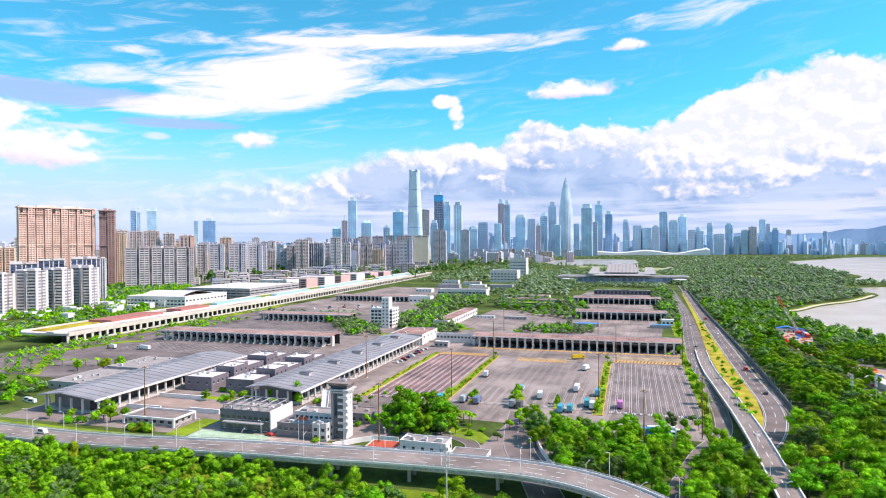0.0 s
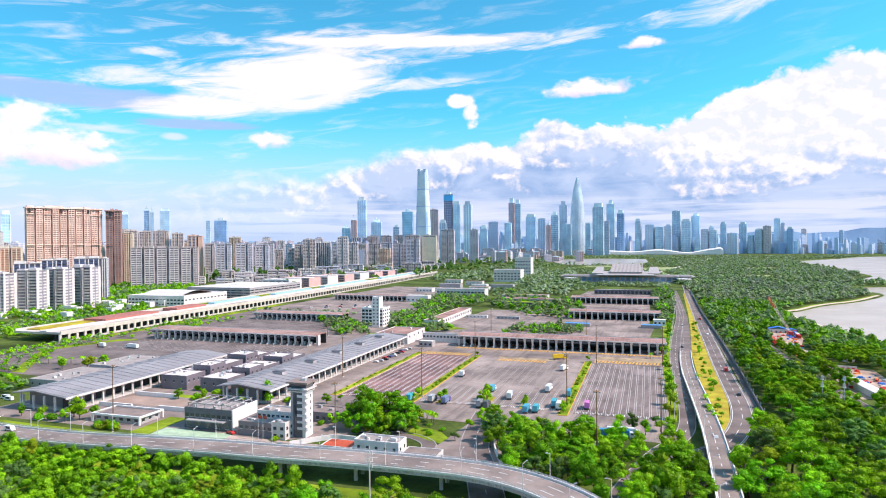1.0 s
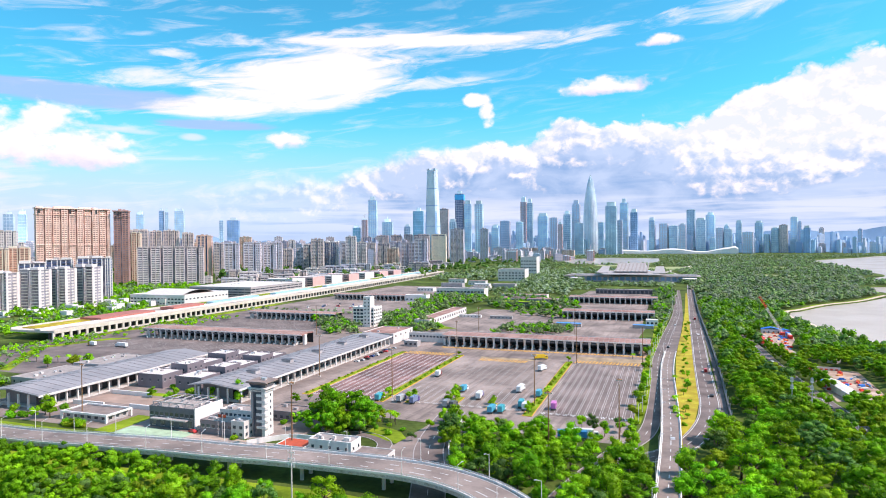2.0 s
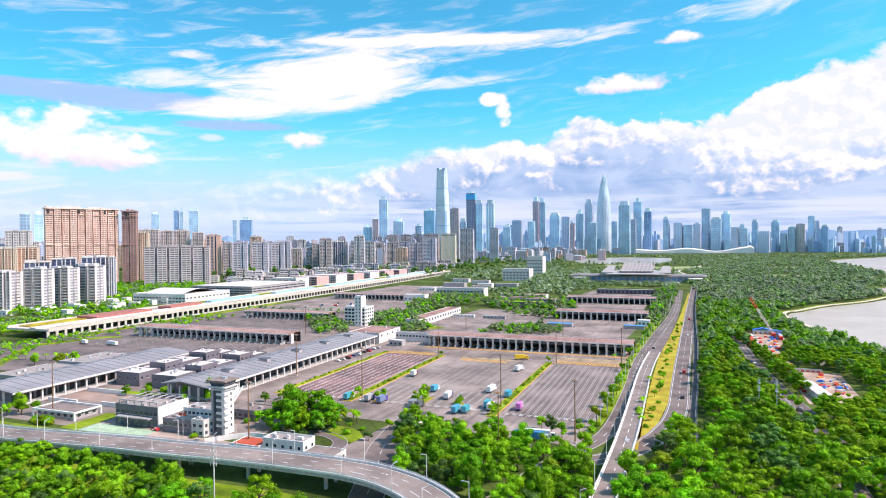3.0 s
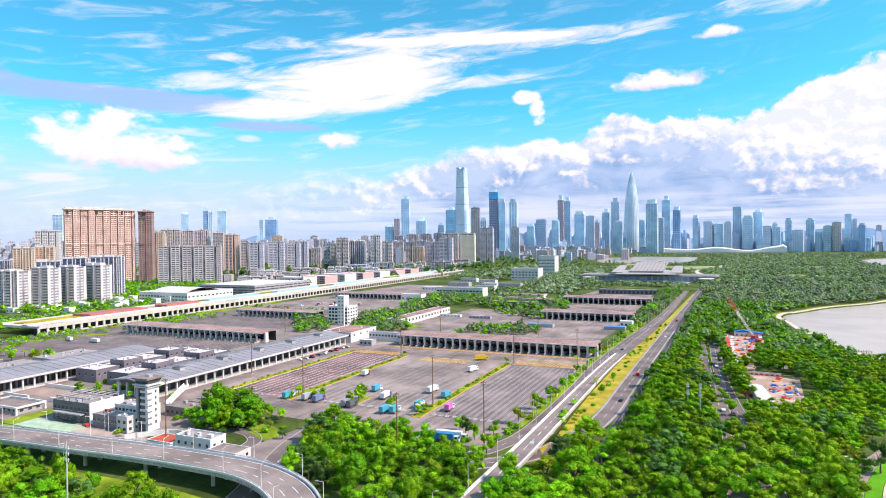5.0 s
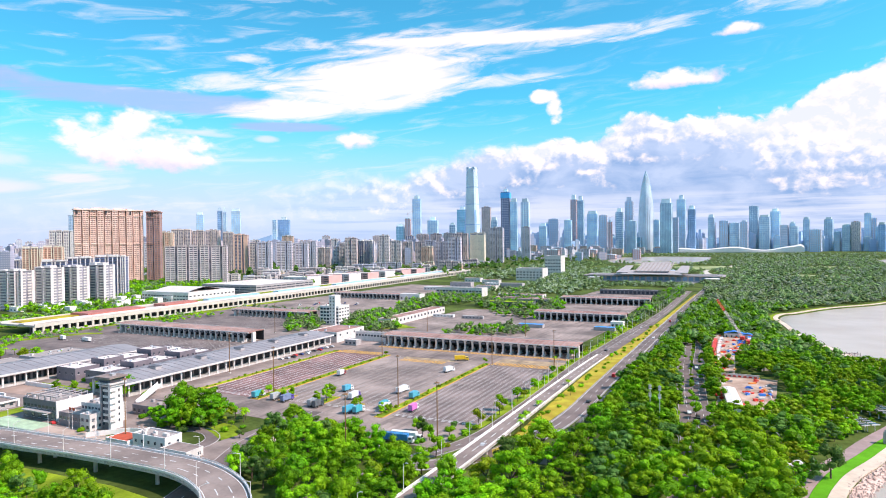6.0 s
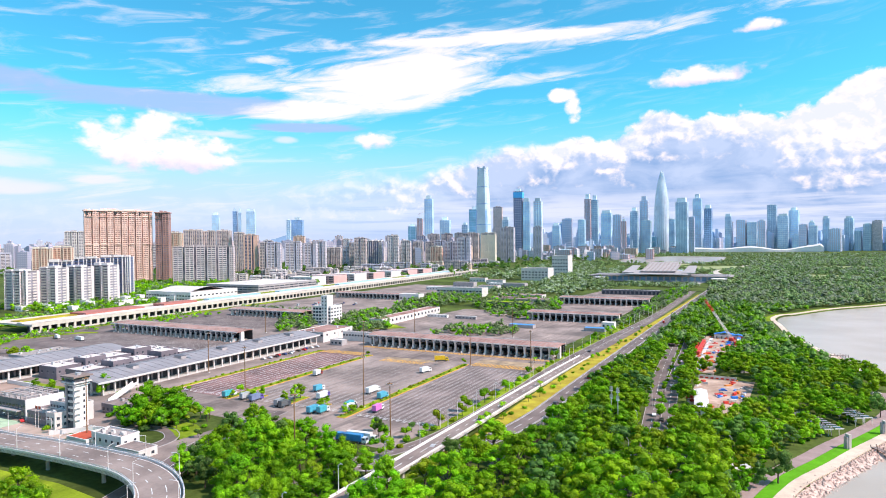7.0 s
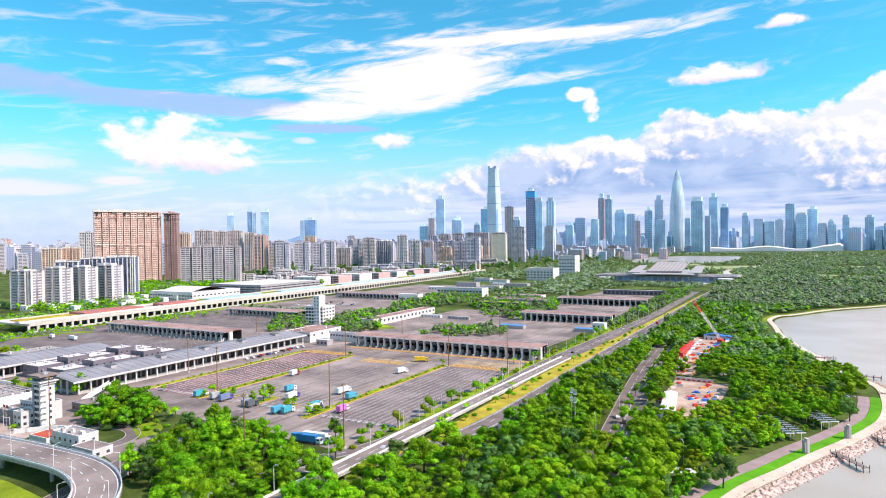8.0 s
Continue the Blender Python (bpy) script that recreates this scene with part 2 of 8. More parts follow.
def foliage(name, dark, light, gold=None):
    """Leaves: every clump has a tone of its own, every plant a tint; light passes through."""
    m = bpy.data.materials.new(name)
    m.use_nodes = True
    t = m.node_tree
    k = Nodes(t)
    t.nodes.clear()
    geo, info = t.nodes.new("ShaderNodeNewGeometry"), t.nodes.new("ShaderNodeObjectInfo")
    patch = k.noise(geo.outputs["Position"], 0.11, 2.0, 0.5)
    tone = k.math("ADD", k.math("MULTIPLY", geo.outputs["Random Per Island"], 0.45), k.math("MULTIPLY", k.span(patch, 0.3, 0.7), 0.42))
    leafy = k.noise(geo.outputs["Position"], 2.4, 3.0, 0.65)
    stand = k.noise(geo.outputs["Position"], 0.018, 2.0, 0.5)
    tone = k.math("ADD", tone, k.math("MULTIPLY", k.math("SUBTRACT", stand, 0.5), 0.7))
    tone = k.math("ADD", tone, k.math("MULTIPLY", k.math("SUBTRACT", leafy, 0.5), 1.0), clamp=True)
    col = k.mix(tone, dark, light)
    h = t.nodes.new("ShaderNodeHueSaturation")
    k.put(h.inputs["Hue"], k.span(info.outputs["Random"], 0, 1, 0.485, 0.51))
    k.put(h.inputs["Value"], k.span(info.outputs["Random"], 0, 1, 0.72, 1.3))
    k.put(h.inputs["Color"], col)
    bump = t.nodes.new("ShaderNodeBump")
    bump.inputs["Strength"].default_value, bump.inputs["Distance"].default_value = 1.0, 0.8
    sprays = k.noise(geo.outputs["Position"], 0.95, 2.0, 0.6)
    k.put(bump.inputs["Height"], k.math("ADD", k.math("MULTIPLY", leafy, 0.5), sprays))
    d, tr, mx, gl = (t.nodes.new("ShaderNodeBsdf" + s) for s in ("Diffuse", "Translucent", "Diffuse", "Glossy"))
    mix1 = t.nodes.new("ShaderNodeMixShader")
    k.put(d.inputs["Normal"], bump.outputs[0])
    k.put(d.inputs[0], h.outputs[0]), k.put(tr.inputs[0], k.mix(0.5, h.outputs[0], tuple(min(1, c * 1.5) for c in light)))
    mix1.inputs[0].default_value = 0.2
    t.links.new(d.outputs[0], mix1.inputs[1]), t.links.new(tr.outputs[0], mix1.inputs[2])
    mix2 = t.nodes.new("ShaderNodeMixShader")
    mix2.inputs[0].default_value = 0.012
    gl.inputs["Roughness"].default_value = 0.45
    t.links.new(mix1.outputs[0], mix2.inputs[1]), t.links.new(gl.outputs[0], mix2.inputs[2])
    t.nodes.remove(mx)
    out = t.nodes.new("ShaderNodeOutputMaterial")
    t.links.new(mix2.outputs[0], out.inputs[0])
    return m


ASPHALT = surface("asphalt", (0.152, 0.110, 0.104), 0.85, scale=0.05, vary=0.3, fine=1.2, bump=0.2, second=(0.210, 0.158, 0.146))
YARD = surface("yard_asphalt", (0.215, 0.160, 0.144), 0.85, scale=0.03, vary=0.28, fine=0.6, bump=0.2, second=(0.36, 0.272, 0.242), wear=0.65)
DARK_YARD = surface("dark_yard_paving", (0.17, 0.082, 0.078), 0.85, scale=0.04, vary=0.3, fine=0.7, bump=0.2, second=(0.3, 0.152, 0.14), wear=0.55)
ROADWAY = surface("worn_roadway", (0.226, 0.168, 0.152), 0.85, scale=0.06, vary=0.2, fine=0.9, bump=0.2, second=(0.299, 0.228, 0.204))
PAINT = surface("road_paint", (0.72, 0.72, 0.72), 0.7, scale=0.8, vary=0.2, fine=3)
PALE_PAINT = surface("worn_road_paint", (0.5, 0.45, 0.44), 0.75, scale=0.5, vary=0.3, fine=2)
FAINT_PAINT = surface("faint_road_paint", (0.34, 0.3, 0.29), 0.8, scale=0.3, vary=0.3, fine=1)
ORANGE_PAINT = surface("orange_road_paint", (0.75, 0.38, 0.06), 0.75, scale=0.3, vary=0.3, fine=2)
LANE_GREY = surface("grey_lane_paving", (0.179, 0.128, 0.117), 0.85, scale=0.035, vary=0.28, fine=0.6, bump=0.2, second=(0.275, 0.203, 0.187), wear=0.6)
GRASS = surface("grass", (0.13, 0.21, 0.015), 0.95, scale=0.05, vary=0.35, fine=1.0, bump=0.5, second=(0.26, 0.34, 0.02), spec=0.1)
DRY_GRASS = surface("yellowed_grass", (0.5, 0.33, 0.05), 0.95, scale=0.08, vary=0.35, fine=0.9, bump=0.5, second=(0.4, 0.35, 0.04), spec=0.1)
SOIL = surface("wooded_ground", (0.05, 0.075, 0.016), 0.95, scale=0.02, vary=0.5, fine=0.4, bump=0.4, second=(0.1, 0.14, 0.03), spec=0.1)
CONCRETE = surface("concrete", (0.54, 0.49, 0.46), 0.8, scale=0.15, vary=0.15, fine=2, stain=0.3)
PALE_CONCRETE = surface("pale_concrete", (0.6, 0.53, 0.47), 0.8, scale=0.1, vary=0.12, fine=1.5, stain=0.25)
WHITE = surface("white_paint", (0.82, 0.755, 0.735), 0.6, scale=0.2, vary=0.08, fine=2, stain=0.15)
OFFWHITE = surface("weathered_white", (0.7, 0.635, 0.61), 0.7, scale=0.2, vary=0.12, fine=2, stain=0.3)
GREY = surface("grey_render", (0.25, 0.215, 0.225), 0.75, scale=0.15, vary=0.12, fine=2, stain=0.2)
MID_GREY = surface("mid_grey_render", (0.42, 0.375, 0.375), 0.75, scale=0.15, vary=0.12, fine=2, stain=0.2)
DARK_GREY = surface("dark_grey_cladding", (0.13, 0.13, 0.15), 0.6, scale=0.2, vary=0.15, fine=2)
SHED_ROOF = surface("blue_grey_sheet_roof", (0.33, 0.3, 0.315), 0.55, 0.05, scale=0.06, vary=0.12, fine=0.8, stain=0.2)
ROOF_GREY = surface("flat_roof_felt", (0.37, 0.31, 0.295), 0.9, scale=0.2, vary=0.22, fine=1.2)
ROOF_BROWN = surface("brown_roof_felt", (0.27, 0.2, 0.18), 0.9, scale=0.2, vary=0.25, fine=1.2)
TOLL_ROOF = surface("dusty_canopy_roof", (0.33, 0.175, 0.15), 0.85, scale=0.06, vary=0.25, fine=0.5, second=(0.42, 0.25, 0.22), spec=0.15)
RED_ROOF = surface("red_roof", (0.55, 0.09, 0.04), 0.8, scale=0.2, vary=0.2, fine=1)
# Near-black colour that stands in for deep shade inside openings.
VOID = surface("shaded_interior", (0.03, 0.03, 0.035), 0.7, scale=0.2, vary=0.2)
GLASS = surface("dark_window_glass", (0.05, 0.06, 0.08), 0.12, scale=0.3, vary=0.4, fine=0.6, spec=0.8)
RUST = surface("rusty_steel", (0.24, 0.12, 0.05), 0.75, scale=0.4, vary=0.25, fine=3)
STEEL = surface("galvanised_steel", (0.6, 0.6, 0.62), 0.45, 0.5, scale=0.5, vary=0.1)
BARK = surface("bark", (0.12, 0.085, 0.06), 0.95, scale=1.5, vary=0.3, fine=6, bump=0.5)
TYRE = surface("rubber", (0.02, 0.02, 0.02), 0.85)
ROCK = surface("riprap_stone", (0.64, 0.45, 0.38), 0.9, scale=0.6, vary=0.25, fine=2, bump=0.5, shift=0.2)
SAND = surface("pale_sand", (0.68, 0.53, 0.42), 0.95, scale=0.1, vary=0.2, fine=1)
PROMENADE = surface("promenade_paving", (0.36, 0.25, 0.24), 0.85, scale=0.15, vary=0.15, fine=1.5)
LAWN = surface("mown_lawn", (0.1, 0.34, 0.012), 0.95, scale=0.1, vary=0.2, fine=1.5, bump=0.3, spec=0.1)
MEADOW = surface("pale_meadow", (0.24, 0.3, 0.12), 0.95, scale=0.01, vary=0.3, fine=0.1, second=(0.36, 0.38, 0.2), spec=0.1)
LEAF_A = foliage("leaves_deep_green", (0.016, 0.06, 0.003), (0.25, 0.68, 0.01))
LEAF_B = foliage("leaves_fresh_green", (0.04, 0.125, 0.005), (0.4, 0.82, 0.012))
LEAF_C = foliage("leaves_yellow_green", (0.12, 0.2, 0.006), (0.34, 0.44, 0.015))
# Distance haze is mixed into these two leaf colours, paling and greying them.
LEAF_FAR = foliage("leaves_far_haze_olive", (0.19, 0.25, 0.17), (0.4, 0.5, 0.3))
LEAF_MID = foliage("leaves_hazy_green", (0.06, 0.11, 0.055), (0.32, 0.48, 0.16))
LEAF_D = foliage("leaves_shaded_green", (0.03, 0.08, 0.022), (0.19, 0.37, 0.065))


def water_surface():
    m = bpy.data.materials.new("bay_water")
    m.use_nodes = True
    k = Nodes(m.node_tree)
    p = m.node_tree.nodes["Principled BSDF"]
    geo = m.node_tree.nodes.new("ShaderNodeNewGeometry")
    big = k.noise(geo.outputs["Position"], 0.012, 3.0)
    k.put(p.inputs["Base Color"], k.mix(k.span(big, 0.35, 0.65), (0.42, 0.34, 0.27), (0.5, 0.42, 0.35)))
    p.inputs["Roughness"].default_value = 0.22
    p.inputs["Specular IOR Level"].default_value = 0.3
    b = m.node_tree.nodes.new("ShaderNodeBump")
    b.inputs["Strength"].default_value, b.inputs["Distance"].default_value = 0.25, 0.2
    k.put(b.inputs["Height"], k.noise(geo.outputs["Position"], 0.9, 3.0))
    k.put(p.inputs["Normal"], b.outputs[0])
    return m


WATER = water_surface()


# ================= mesh tools =================
class Mesh:
    """Collects faces of one mesh."""

    def __init__(self):
        self.v, self.f = [], []

    def face(self, *points):
        n = len(self.v)
        self.v += [tuple(p) for p in points]
        self.f.append(tuple(range(n, n + len(points))))
        return self

    def box(self, x0, y0, z0, x1, y1, z1, m=None):
        n = len(self.v)
        c = [(x, y, z) for z in (z0, z1) for x, y in ((x0, y0), (x1, y0), (x1, y1), (x0, y1))]
        self.v += [tuple(m @ Vector(q)) for q in c] if m else c
        self.f += [tuple(n + i for i in q) for q in ((3, 2, 1, 0), (4, 5, 6, 7), (0, 1, 5, 4), (1, 2, 6, 5), (2, 3, 7, 6), (3, 0, 4, 7))]
        return self

    def tube(self, a, b, r0, r1=None, n=6, caps=True):
        a, b = Vector(a), Vector(b)
        r1 = r0 if r1 is None else r1
        q = (b - a).to_track_quat("Z", "Y")
        s = len(self.v)
        for c, r in ((a, r0), (b, r1)):
            for i in range(n):
                w = 2 * math.pi * i / n
                self.v.append(tuple(c + q @ Vector((r * math.cos(w), r * math.sin(w), 0))))
        self.f += [(s + i, s + (i + 1) % n, s + n + (i + 1) % n, s + n + i) for i in range(n)]
        if caps:
            self.f += [tuple(s + n + i for i in range(n)), tuple(s + i for i in reversed(range(n)))]
        return self

    def prism(self, outline, z0, z1):
        """An outline, counter-clockwise from above, raised from z0 to z1."""
        s, n = len(self.v), len(outline)
        self.v += [(x, y, z0) for x, y in outline] + [(x, y, z1) for x, y in outline]
        self.f += [tuple(s + n + i for i in range(n)), tuple(s + i for i in reversed(range(n)))]
        self.f += [(s + i, s + (i + 1) % n, s + n + (i + 1) % n, s + n + i) for i in range(n)]
        return self

    def loft(self, rings, closed=True, caps=False):
        s, n = len(self.v), len(rings[0])
        for r in rings:
            self.v += [tuple(p) for p in r]
        for j in range(len(rings) - 1):
            for i in range(n if closed else n - 1):
                a, b = s + j * n + i, s + j * n + (i + 1) % n
                self.f.append((a, b, b + n, a + n))
        if caps:
            self.f += [tuple(s + i for i in reversed(range(n))), tuple(s + (len(rings) - 1) * n + i for i in range(n))]
        return self

    def data(self, name, material):
        me = bpy.data.meshes.new(name)
        me.from_pydata(self.v, [], self.f)
        me.materials.append(material)
        me.update()
        return me


def part(name, mesh, material, parent, label="", m=None):
    """One mesh object under a thing or a part."""
    ob = new(name, mesh if isinstance(mesh, bpy.types.Mesh) else mesh.data(name, material))
    ob.parent = parent
    if m is not None:
        ob.matrix_basis = m
    return tagged(ob, label) if label else ob


def thing(name, label, category, x=0.0, y=0.0, z=0.0, rz=0.0, group="", kind=""):
    ob = new(name)
    ob.empty_display_size = 0.5
    ob.matrix_basis = pose(x, y, z, 0, 0, rz)
    return tagged(ob, label, category, group, kind)


def solid(name, mesh, material, label, category, group="", kind="", m=None):
    ob = new(name, mesh if isinstance(mesh, bpy.types.Mesh) else mesh.data(name, material))
    if m is not None:
        ob.matrix_basis = m
    return tagged(ob, label, category, group, kind)


def smooth_line(points, step=6.0):
    """A Catmull-Rom line through points of any dimension."""
    p = [Vector(q) for q in points]
    p = [2 * p[0] - p[1]] + p + [2 * p[-1] - p[-2]]
    out = []
    for i in range(1, len(p) - 2):
        n = max(1, int((p[i + 1] - p[i]).length / step))
        for j in range(n):
            t = j / n
            out.append(0.5 * (2 * p[i] + (p[i + 1] - p[i - 1]) * t + (2 * p[i - 1] - 5 * p[i] + 4 * p[i + 1] - p[i + 2]) * t * t
                              + (3 * p[i] - p[i - 1] - 3 * p[i + 1] + p[i + 2]) * t ** 3))
    return out + [p[-2]]


def sides(line):
    """The unit vectors to the left of a line, in plan."""
    out = []
    for i in range(len(line)):
        d = line[min(i + 1, len(line) - 1)] - line[max(i - 1, 0)]
        out.append(Vector((-d.y, d.x, 0)).normalized())
    return out


def ribbon(mesh, line, a, b, z0, z1):
    """A band along a line from offset a to offset b (left is plus), between heights z0 and z1 over the line."""
    n = sides(line)
    rings = []
    for p, s in zip(line, n):
        q0, q1 = p + s * a, p + s * b
        rings.append([(q0.x, q0.y, q0.z + z0), (q1.x, q1.y, q1.z + z0), (q1.x, q1.y, q1.z + z1), (q0.x, q0.y, q0.z + z1)])
    return mesh.loft(rings, True, True)


def dashes(mesh, line, off, width, dash, gap, z):
    n, run = sides(line), 0.0
    for i in range(len(line) - 1):
        d = (line[i + 1] - line[i]).length
        if run % (dash + gap) < dash:
            a, b = line[i] + n[i] * off, line[i + 1] + n[i + 1] * off
            u, w = n[i] * width / 2, n[i + 1] * width / 2
            up = Vector((0, 0, z))
            mesh.face(a + u + up, a - u + up, b - w + up, b + w + up)
        run += d
    return mesh


# ================= ground, water, roads =================
SHORE = [(140, 60), (148, 200), (152, 260), (158, 305), (163, 330), (167.5, 344), (175, 362), (184, 386), (196, 415), (205, 440), (211, 464), (214, 500), (211, 538), (197, 568), (174, 638), (150, 716),
         (137, 789), (128, 840), (133, 880), (145, 897), (184, 976), (238, 1052), (292, 1160), (301, 1215), (282, 1280), (296, 1350)]
COVES = [(345, 1385), (430, 1440), (438, 1480), (350, 1530), (345, 1620), (412, 1760), (417, 1910), (400, 2350), (395, 2840), (620, 3300), (1004, 3820), (2500, 4300)]
bank = smooth_line([(x, y, 0) for x, y in SHORE + COVES], 12.0)
land = Mesh()
west = -4700
rings = [[(west, p.y, 0.0), (-400, p.y, 0.0), (p.x, p.y, 0.0), (p.x + 3.5, p.y - 0.5, -2.6)] for p in bank if True]
rows = []
top = -1e9
for r in rings:
    if r[0][1] > top + 2:
        rows.append(r)
        top = r[0][1]
south = [(west, -600.0, 0.0), (-400, -600.0, 0.0), (130.0, -600.0, 0.0), (134.0, -600.0, -2.6)]
north = [(west, 4800.0, 0.0), (-400, 4800.0, 0.0), (4600.0, 4800.0, 0.0), (4604.0, 4800.0, -2.6)]
land.loft([south] + rows + [north], False)
solid("ground", land, SOIL, "dark green wooded ground along a bay shore", "ground", kind="structure")
sea = Mesh().face((90, -600, -1.2), (4700, -600, -1.2), (4700, 4700, -1.2), (90, 4700, -1.2))
solid("water", sea, WATER, "calm pale grey-brown bay water", "water", kind="structure")


def sheet(name, outline, z, material, label, category="pavement"):
    return solid(name, Mesh().prism(outline, -0.3, z), material, label, category, kind="structure")


def rect(x0, y0, x1, y1):
    return [(x0, y0), (x1, y0), (x1, y1), (x0, y1)]


# paved customs land, as separate pavements side by side
sheet("pavement_main_yard", rect(-185, 296, 12, 560), 0.06, YARD, "worn grey asphalt truck yard with painted lanes")
sheet("pavement_customs_court", [(-330, 222), (-185, 232), (-185, 560), (-330, 560)], 0.06, ROADWAY, "grey asphalt court around the inspection sheds")
sheet("pavement_west_yard", rect(-520, 300, -330, 700), 0.06, ASPHALT, "grey asphalt yard before the western toll gate")
sheet("pavement_west_back", rect(-330, 560, -185, 700), 0.05, YARD, "grey asphalt behind the sheds")
sheet("pavement_north_yard", rect(-185, 560, -14, 700), 0.05, YARD, "grey asphalt truck yards between toll gates")
sheet("pavement_north_yard_gate", [(-225, 700), (-20, 700), (-46, 1130), (-150, 1130), (-150, 800), (-225, 790)], 0.05, YARD, "grey asphalt between the northern gates")
sheet("pavement_northwest_yard", [(-520, 700), (-300, 700), (-340, 900), (-330, 1150), (-540, 1150)], 0.05, YARD, "grey asphalt yards beyond the toll gate")


# ================= the site's own grid =================
GRID = 3.8                              # the yards lie turned by this many degrees
gc, gs = math.cos(radians(GRID)), math.sin(radians(GRID))


def site(u, v):
    return (u * gc - v * gs, u * gs + v * gc)


def site_rect(u0, v0, u1, v1):
    return [site(u0, v0), site(u1, v0), site(u1, v1), site(u0, v1)]


# ================= roads =================
def road(name, points, half, label, material=ROADWAY, z=0.1, marks=(), edges=True):
    line = smooth_line(points, 4.0)
    ob = solid(name, ribbon(Mesh(), line, -half, half, -0.4, z), material, label, "road", kind="structure")
    if edges:
        k = Mesh()
        ribbon(k, line, half, half + 0.35, -0.3, z + 0.14)
        ribbon(k, line, -half - 0.35, -half, -0.3, z + 0.14)
        part("kerb", k, MID_GREY, ob, "grey concrete kerb")
    mk = Mesh()
    for off, dash, gap in marks:
        dashes(mk, line, off, 0.28, dash, gap, z + 0.04)
    if marks:
        part("lane_marking", mk, PAINT, ob, "white painted lane lines")
    return ob, line


road("road_along_bay", [(8, 270, 0), (20, 280, 0), (31, 293, 0), (39, 312, 0), (45, 345, 0), (46, 380, 0), (43.5, 430, 0), (40, 500, 0), (37, 570, 0), (33, 660, 0), (27, 800, 0), (21, 950, 0), (14, 1120, 0), (6, 1330, 0)],
     5.0, "dark grey two-lane road beside a yellowed verge", ASPHALT, marks=((4.4, 900, 0.1), (-4.4, 900, 0.1), (0, 6, 9)))
road("road_inner", [(-14, 1180, 0), (6, 850, 0), (8.5, 620, 0), (10, 520, 0), (12.5, 470, 0), (16.5, 420, 0), (20, 355, 0), (20, 320, 0), (16, 300, 0), (10, 284, 0), (5, 262, 0), (0, 235, 0), (-4, 200, 0), (-6, 150, 0)], 3.6, "grey service road beside the truck yard", ASPHALT, marks=((0, 5, 8),))
road("road_in_woods", [(116, 180, 0), (112, 270, 0), (105.6, 349, 0), (96.7, 405, 0), (89.4, 447, 0), (79, 511, 0), (69.5, 587, 0), (61, 655, 0), (51, 760, 0), (40, 900, 0), (29, 1100, 0)], 3.9, "grey park road between rows of trees", ASPHALT,
     marks=((0, 5, 6),))
road("road_in_woods_far_side", [(122, 290, 0), (114.5, 345, 0), (107, 389, 0), (99.3, 433, 0), (89, 504, 0), (79.5, 592, 0), (72, 655, 0), (61, 760, 0), (48, 900, 0)], 3.4, "second shaded carriageway of the park road", ASPHALT, marks=((0, 5, 6),))
road("road_merge", [(17, 538, 0), (16, 620, 0), (12.5, 760, 0), (6, 900, 0), (-2, 1050, 0), (-10, 1180, 0)], 4.2, "grey merging lanes beside a yellowed verge", ASPHALT, z=0.106, marks=((2, 5, 8),), edges=False)
road("road_under_viaduct", [(-76, 318, 0), (-71, 290, 0), (-64, 262, 0), (-54, 240, 0), (-42, 212, 0), (-30, 180, 0), (-18, 110, 0)], 6.0, "dark asphalt access road that passes below the viaduct", ASPHALT, marks=((0, 4, 6),))
road("road_slip", [(-120, 262, 0), (-100, 268, 0), (-86, 262, 0), (-82, 250, 0), (-88, 236, 0), (-110, 228, 0)], 3.0, "narrow curved slip road beside a lawn", ASPHALT)


